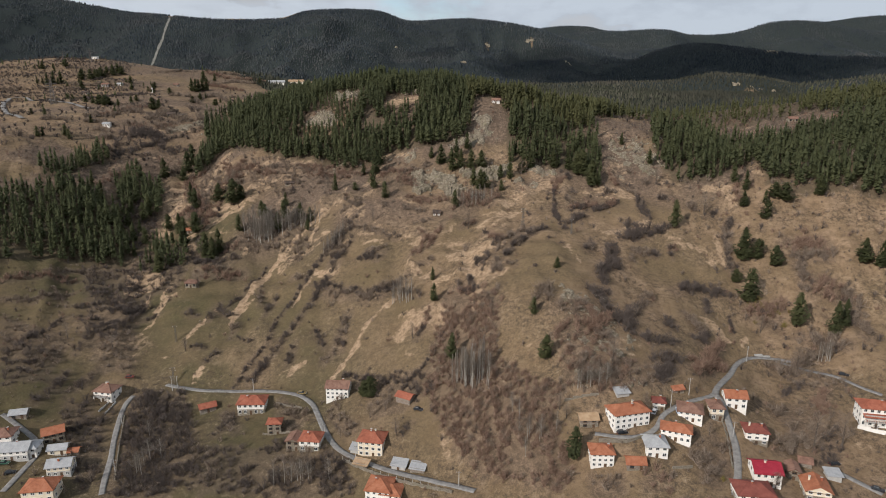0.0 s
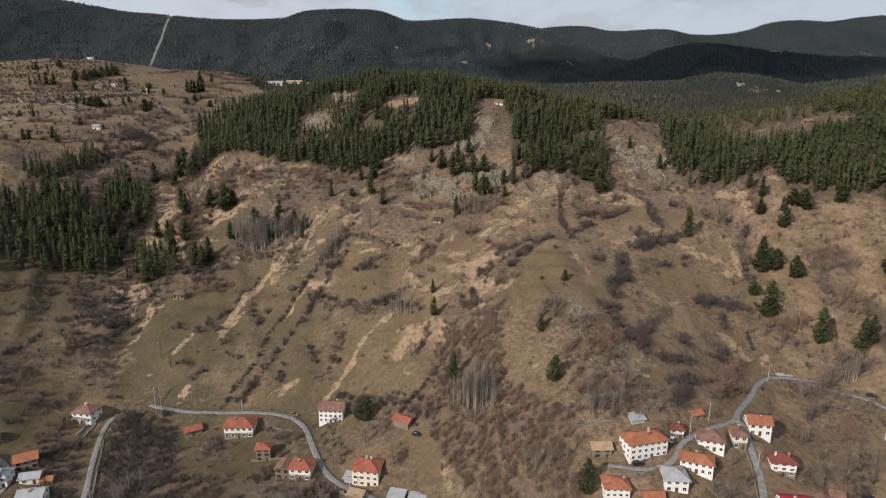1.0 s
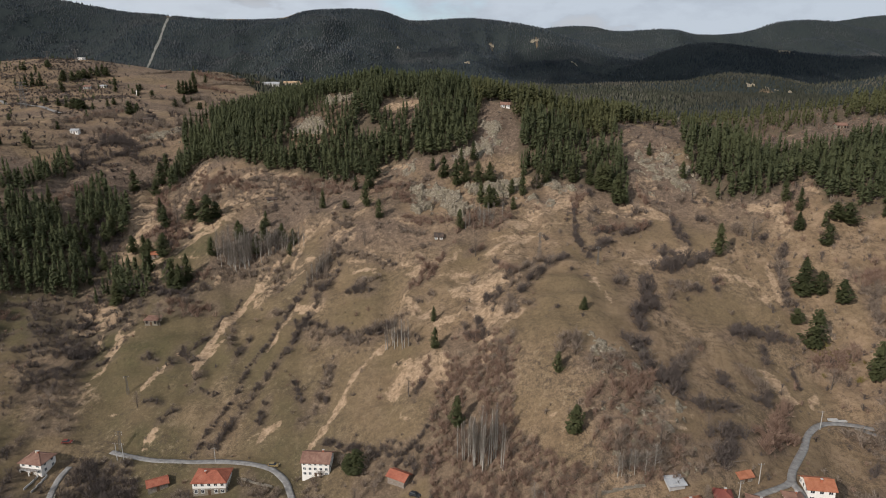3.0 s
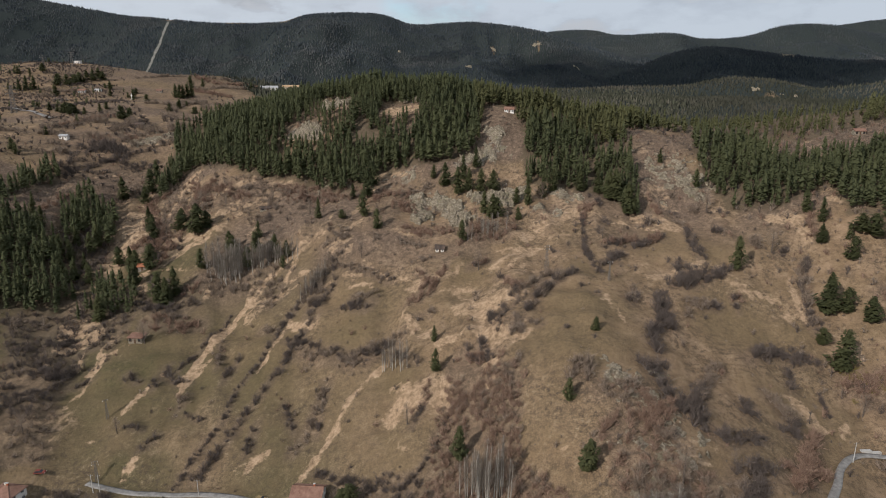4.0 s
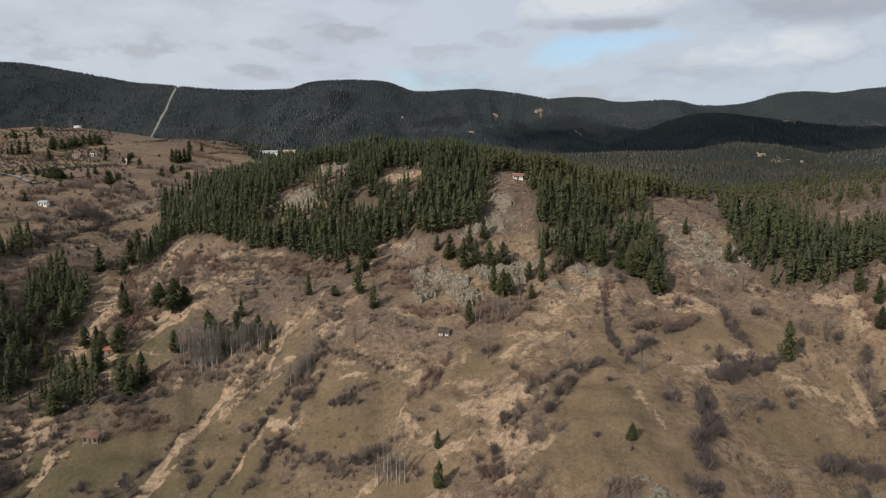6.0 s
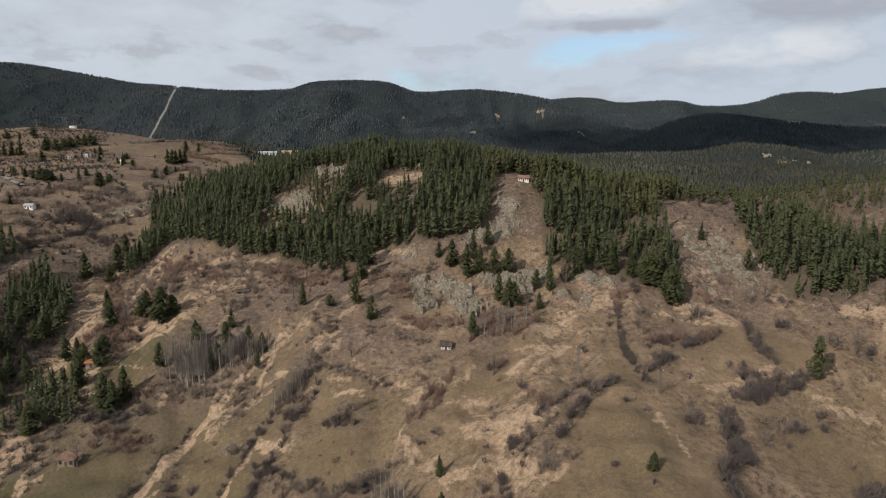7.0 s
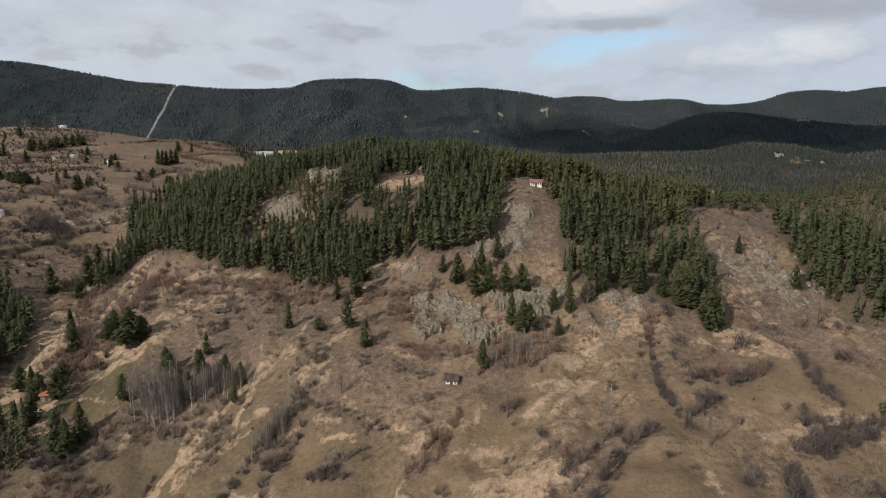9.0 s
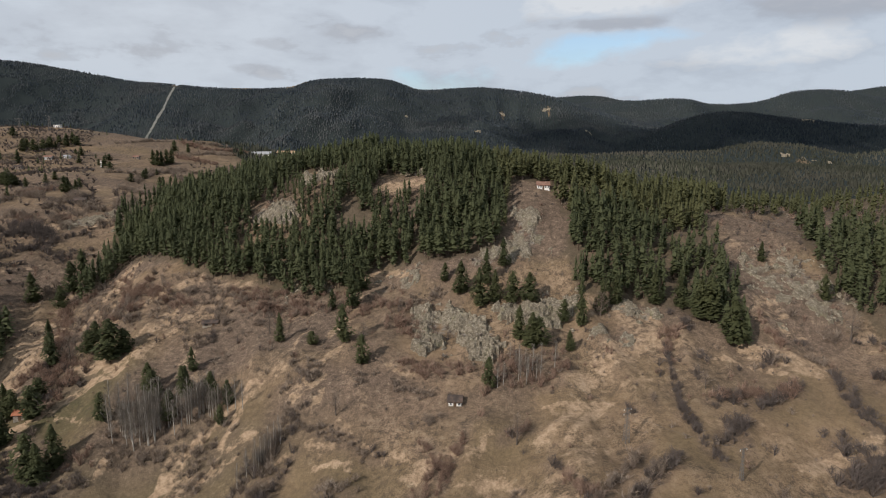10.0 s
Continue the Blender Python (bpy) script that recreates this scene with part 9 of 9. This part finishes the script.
house("long pale grey factory hall", -272.1, 1091.7, 26, 12, 5, 6, floors=1, wins=3, side=0, chimneys=0, category='hall', wall='white', low='concrete', roof='grey', style='gable')
house("cream hall with a tan roof", -253.6, 1153.9, 26, 12, 6, 6, floors=1, wins=3, side=0, chimneys=0, category='hall', wall='cream', low='cream', roof='tan', style='gable')
house("white field hut below the plateau", -298.5, 582.5, 6, 4, 3, 0, floors=1, wins=3, side=0, chimneys=0, category='hut', wall='white', low='white', roof='grey', style='gable')
house("small cottage with a red roof among pines", 289.8, 482.1, 6.5, 5, 3, -10, floors=1, wins=3, side=0, chimneys=0, category='hut', wall='stone', low='stone', roof='old', style='gable')
house("small cottage with a brown roof among pines", 268.2, 504, 6.5, 5, 3, -6, floors=1, wins=3, side=0, chimneys=0, category='hut', wall='stone', low='stone', roof='old', style='gable')
house("pale cottage with a red roof among pines", 306.3, 472.3, 6.5, 5, 3, -10, floors=1, wins=3, side=0, chimneys=0, category='hut', wall='white', low='stone', roof='red', style='gable')
house("white box hut on the knoll", -615, 1191.3, 9, 7, 4, 0, floors=1, wins=3, side=0, chimneys=0, category='hut', wall='white', low='white', roof='grey', style='shed', rise=0.4)
house("long low hall behind the wood", -254, 1248.1, 20, 10, 5, 4, floors=1, wins=3, side=0, chimneys=0, category='hall', wall='white', low='white', roof='tan', style='gable')
house("small shed on the plateau", -389, 972.7, 7, 5, 3, 0, floors=1, wins=3, side=0, chimneys=0, category='hut', wall='wood', low='wood', roof='old', style='gable')
house("field hut with a rusty roof", -478.5, 889, 8, 6, 3, 0, floors=1, wins=3, side=0, chimneys=0, category='hut', wall='wood', low='stone', roof='dark', style='gable')
cross(-394, 904, 7.3)

# Cars.
car(66.6, 214, 10, "paint_black", "black car parked below the white house")
car(81.5, 224.3, 60, "paint_white", "white car parked by a house")
car(90.5, 223.6, 80, "paint_blue", "pale blue car parked by a house")
car(180.1, 265.8, -25, "paint_black", "dark car on the upper road")
car(146.3, 212.1, 5, "paint_black", "black car parked beside a garage")
car(154.1, 198.6, -35, "paint_black", "dark car on the lower road")
car(-10.6, 248.4, -20, "paint_black", "dark grey car parked on the grass")
car(-171.4, 223.6, 20, "paint_black", "dark car parked in a yard")
car(-176.1, 227.8, 0, "paint_green", "green covered car in a yard")
car(-66.3, 275.5, -8, "paint_yellow", "yellow vehicle standing on the lane")
car(-153.1, 288.6, 5, "paint_red", "dark red machine standing on the grass")

# Poles and masts.
pole(-129.7, 281.4, 8)
pole(-126.9, 281, 8)
pole(99, 235.9, 8)
pole(88.7, 227, 8)
pole(139.2, 272.8, 8)
pole(-143.8, 259, 7)
pole(-132.2, 227.9, 7)
pole(5.9, 209.4, 7)
pole(-90, 279, 7)
pole(-50, 243.1, 7)
pole(-35.2, 229.5, 7)
pole(109.4, 216.7, 7)
lattice_mast(-131.6, 288.1, 9, 0.55, "weathered lattice mast with a transformer above the lane", 2, 1.2)
lattice_mast(-140.6, 316.3, 9, 0.5, "thin weathered lattice mast on the grassy slope", 1, 1.1)
lattice_mast(47, 371.3, 11, 0.75, "weathered grey lattice power mast on the slope", 2, 1.3)
lattice_mast(71.1, 348.6, 9, 0.4, "thin grey lattice mast on the slope", 1, 1.2)
lattice_mast(-600, 1150, 22, 2.0, "tall grey lattice pylon on the knoll", 3, 4.5)
lattice_mast(-655, 1165, 15, 1.6, "grey lattice pylon on the knoll", 3, 5)
lattice_mast(-417.3, 710.9, 26, 2.4, "tall grey lattice pylon on the plateau", 3, 5)
wire([(46.6, 368.7, at(46.6, 368.7) + 10.6), (71.1, 348.6, at(71.1, 348.6) + 8.6)], 1.2)
wire([(46.6, 368.7, at(46.6, 368.7) + 10.6), (-2, 430, at(-2, 430) + 9)], 2.0)

# Retaining walls and terraces.
low_wall("grey stone retaining wall with fence posts below the road", "stone", 0.9, 0.4, (-40.6, 229.2), (-27.6, 221.9), (-11.6, 213.7), (3.3, 206.3), posts=1.1)
low_wall("white terrace wall below the tall house", "white", 1.6, 0.3, (165.6, 230.6), (169.6, 228.7), (174.4, 226.6))
low_wall("pale garden wall round a small lawn", "concrete", 0.8, 0.25, (-157.5, 265.9), (-156.9, 275.1), (-153.7, 274.4), (-154.6, 265.4))
low_wall("pale concrete platform at the bend of the road", "concrete", 0.7, 1.2, (146.4, 280.2), (153.8, 280.5))
low_wall("stone wall along the village lane", "stone", 1.1, 0.4, (57, 209.7), (66.9, 208.1), (75.1, 211.4))
low_wall("low stone wall by the road", "stone", 0.8, 0.4, (109, 228.3), (107.2, 216.6), (103.5, 202.1))
low_wall("old dry stone garden wall", "stone", 0.7, 0.5, (47.6, 228.7), (60.9, 229.3))
low_wall("old stone garden terrace", "stone", 0.8, 0.5, (80.9, 199.6), (88.2, 200.3))
low_wall("stone terrace wall in a garden", "stone", 0.8, 0.4, (-78.2, 249.5), (-64.6, 249.4))
low_wall("stone wall along the left road", "stone", 0.8, 0.4, (-145.8, 265.6), (-138.5, 244.9), (-130.9, 224.5))
low_wall("dry stone field wall", "stone", 0.7, 0.5, (-77, 269.6), (-63.9, 263.8))

# ---- shrubs and fruit trees in the yards ----
HOMES = [(o.matrix_basis.translation.x, o.matrix_basis.translation.y) for o in bpy.data.objects if o.parent is None and o.name.split(".")[0] in ("house", "hut", "barn", "shed", "chapel", "hall")]


def free_plot(x, y, clear):
    return min((x - hx) ** 2 + (y - hy - 3) ** 2 for hx, hy in HOMES) > clear ** 2 and min(float((off_line(bed[::4, :2], np.array([x]), np.array([y])) - w / 2)[0]) for w, bed in ROAD_BEDS) > 1.5


made = 0
for hx, hy in HOMES:
    if hy > 300:
        continue
    for _ in range(5):
        x, y = hx + RNG.uniform(-15, 15), hy + 3 + RNG.uniform(-13, 13)
        if not free_plot(x, y, 7.5) or y < 150:
            continue
        if RNG.uniform(0, 1) < 0.3 and made < 34:
            bare_tree(x, y, RNG.uniform(4.5, 7.5), RNG.uniform(0.7, 1.0))
            made += 1
        else:
            r = RNG.uniform(0.9, 1.9)
            b = new("shrub", SHRUB_MESHES[("grey", "dark", "brown")[int(RNG.integers(0, 3))], int(RNG.integers(0, 4))])
            b.matrix_basis = pose(x, y, at(x, y, 0.1), 0, 0, RNG.uniform(0, 360)) @ Matrix.Diagonal((r, r, r * RNG.uniform(0.9, 1.4), 1))
            tagged(b, "leafless garden shrub beside a village house", "shrub", "garden shrubs")
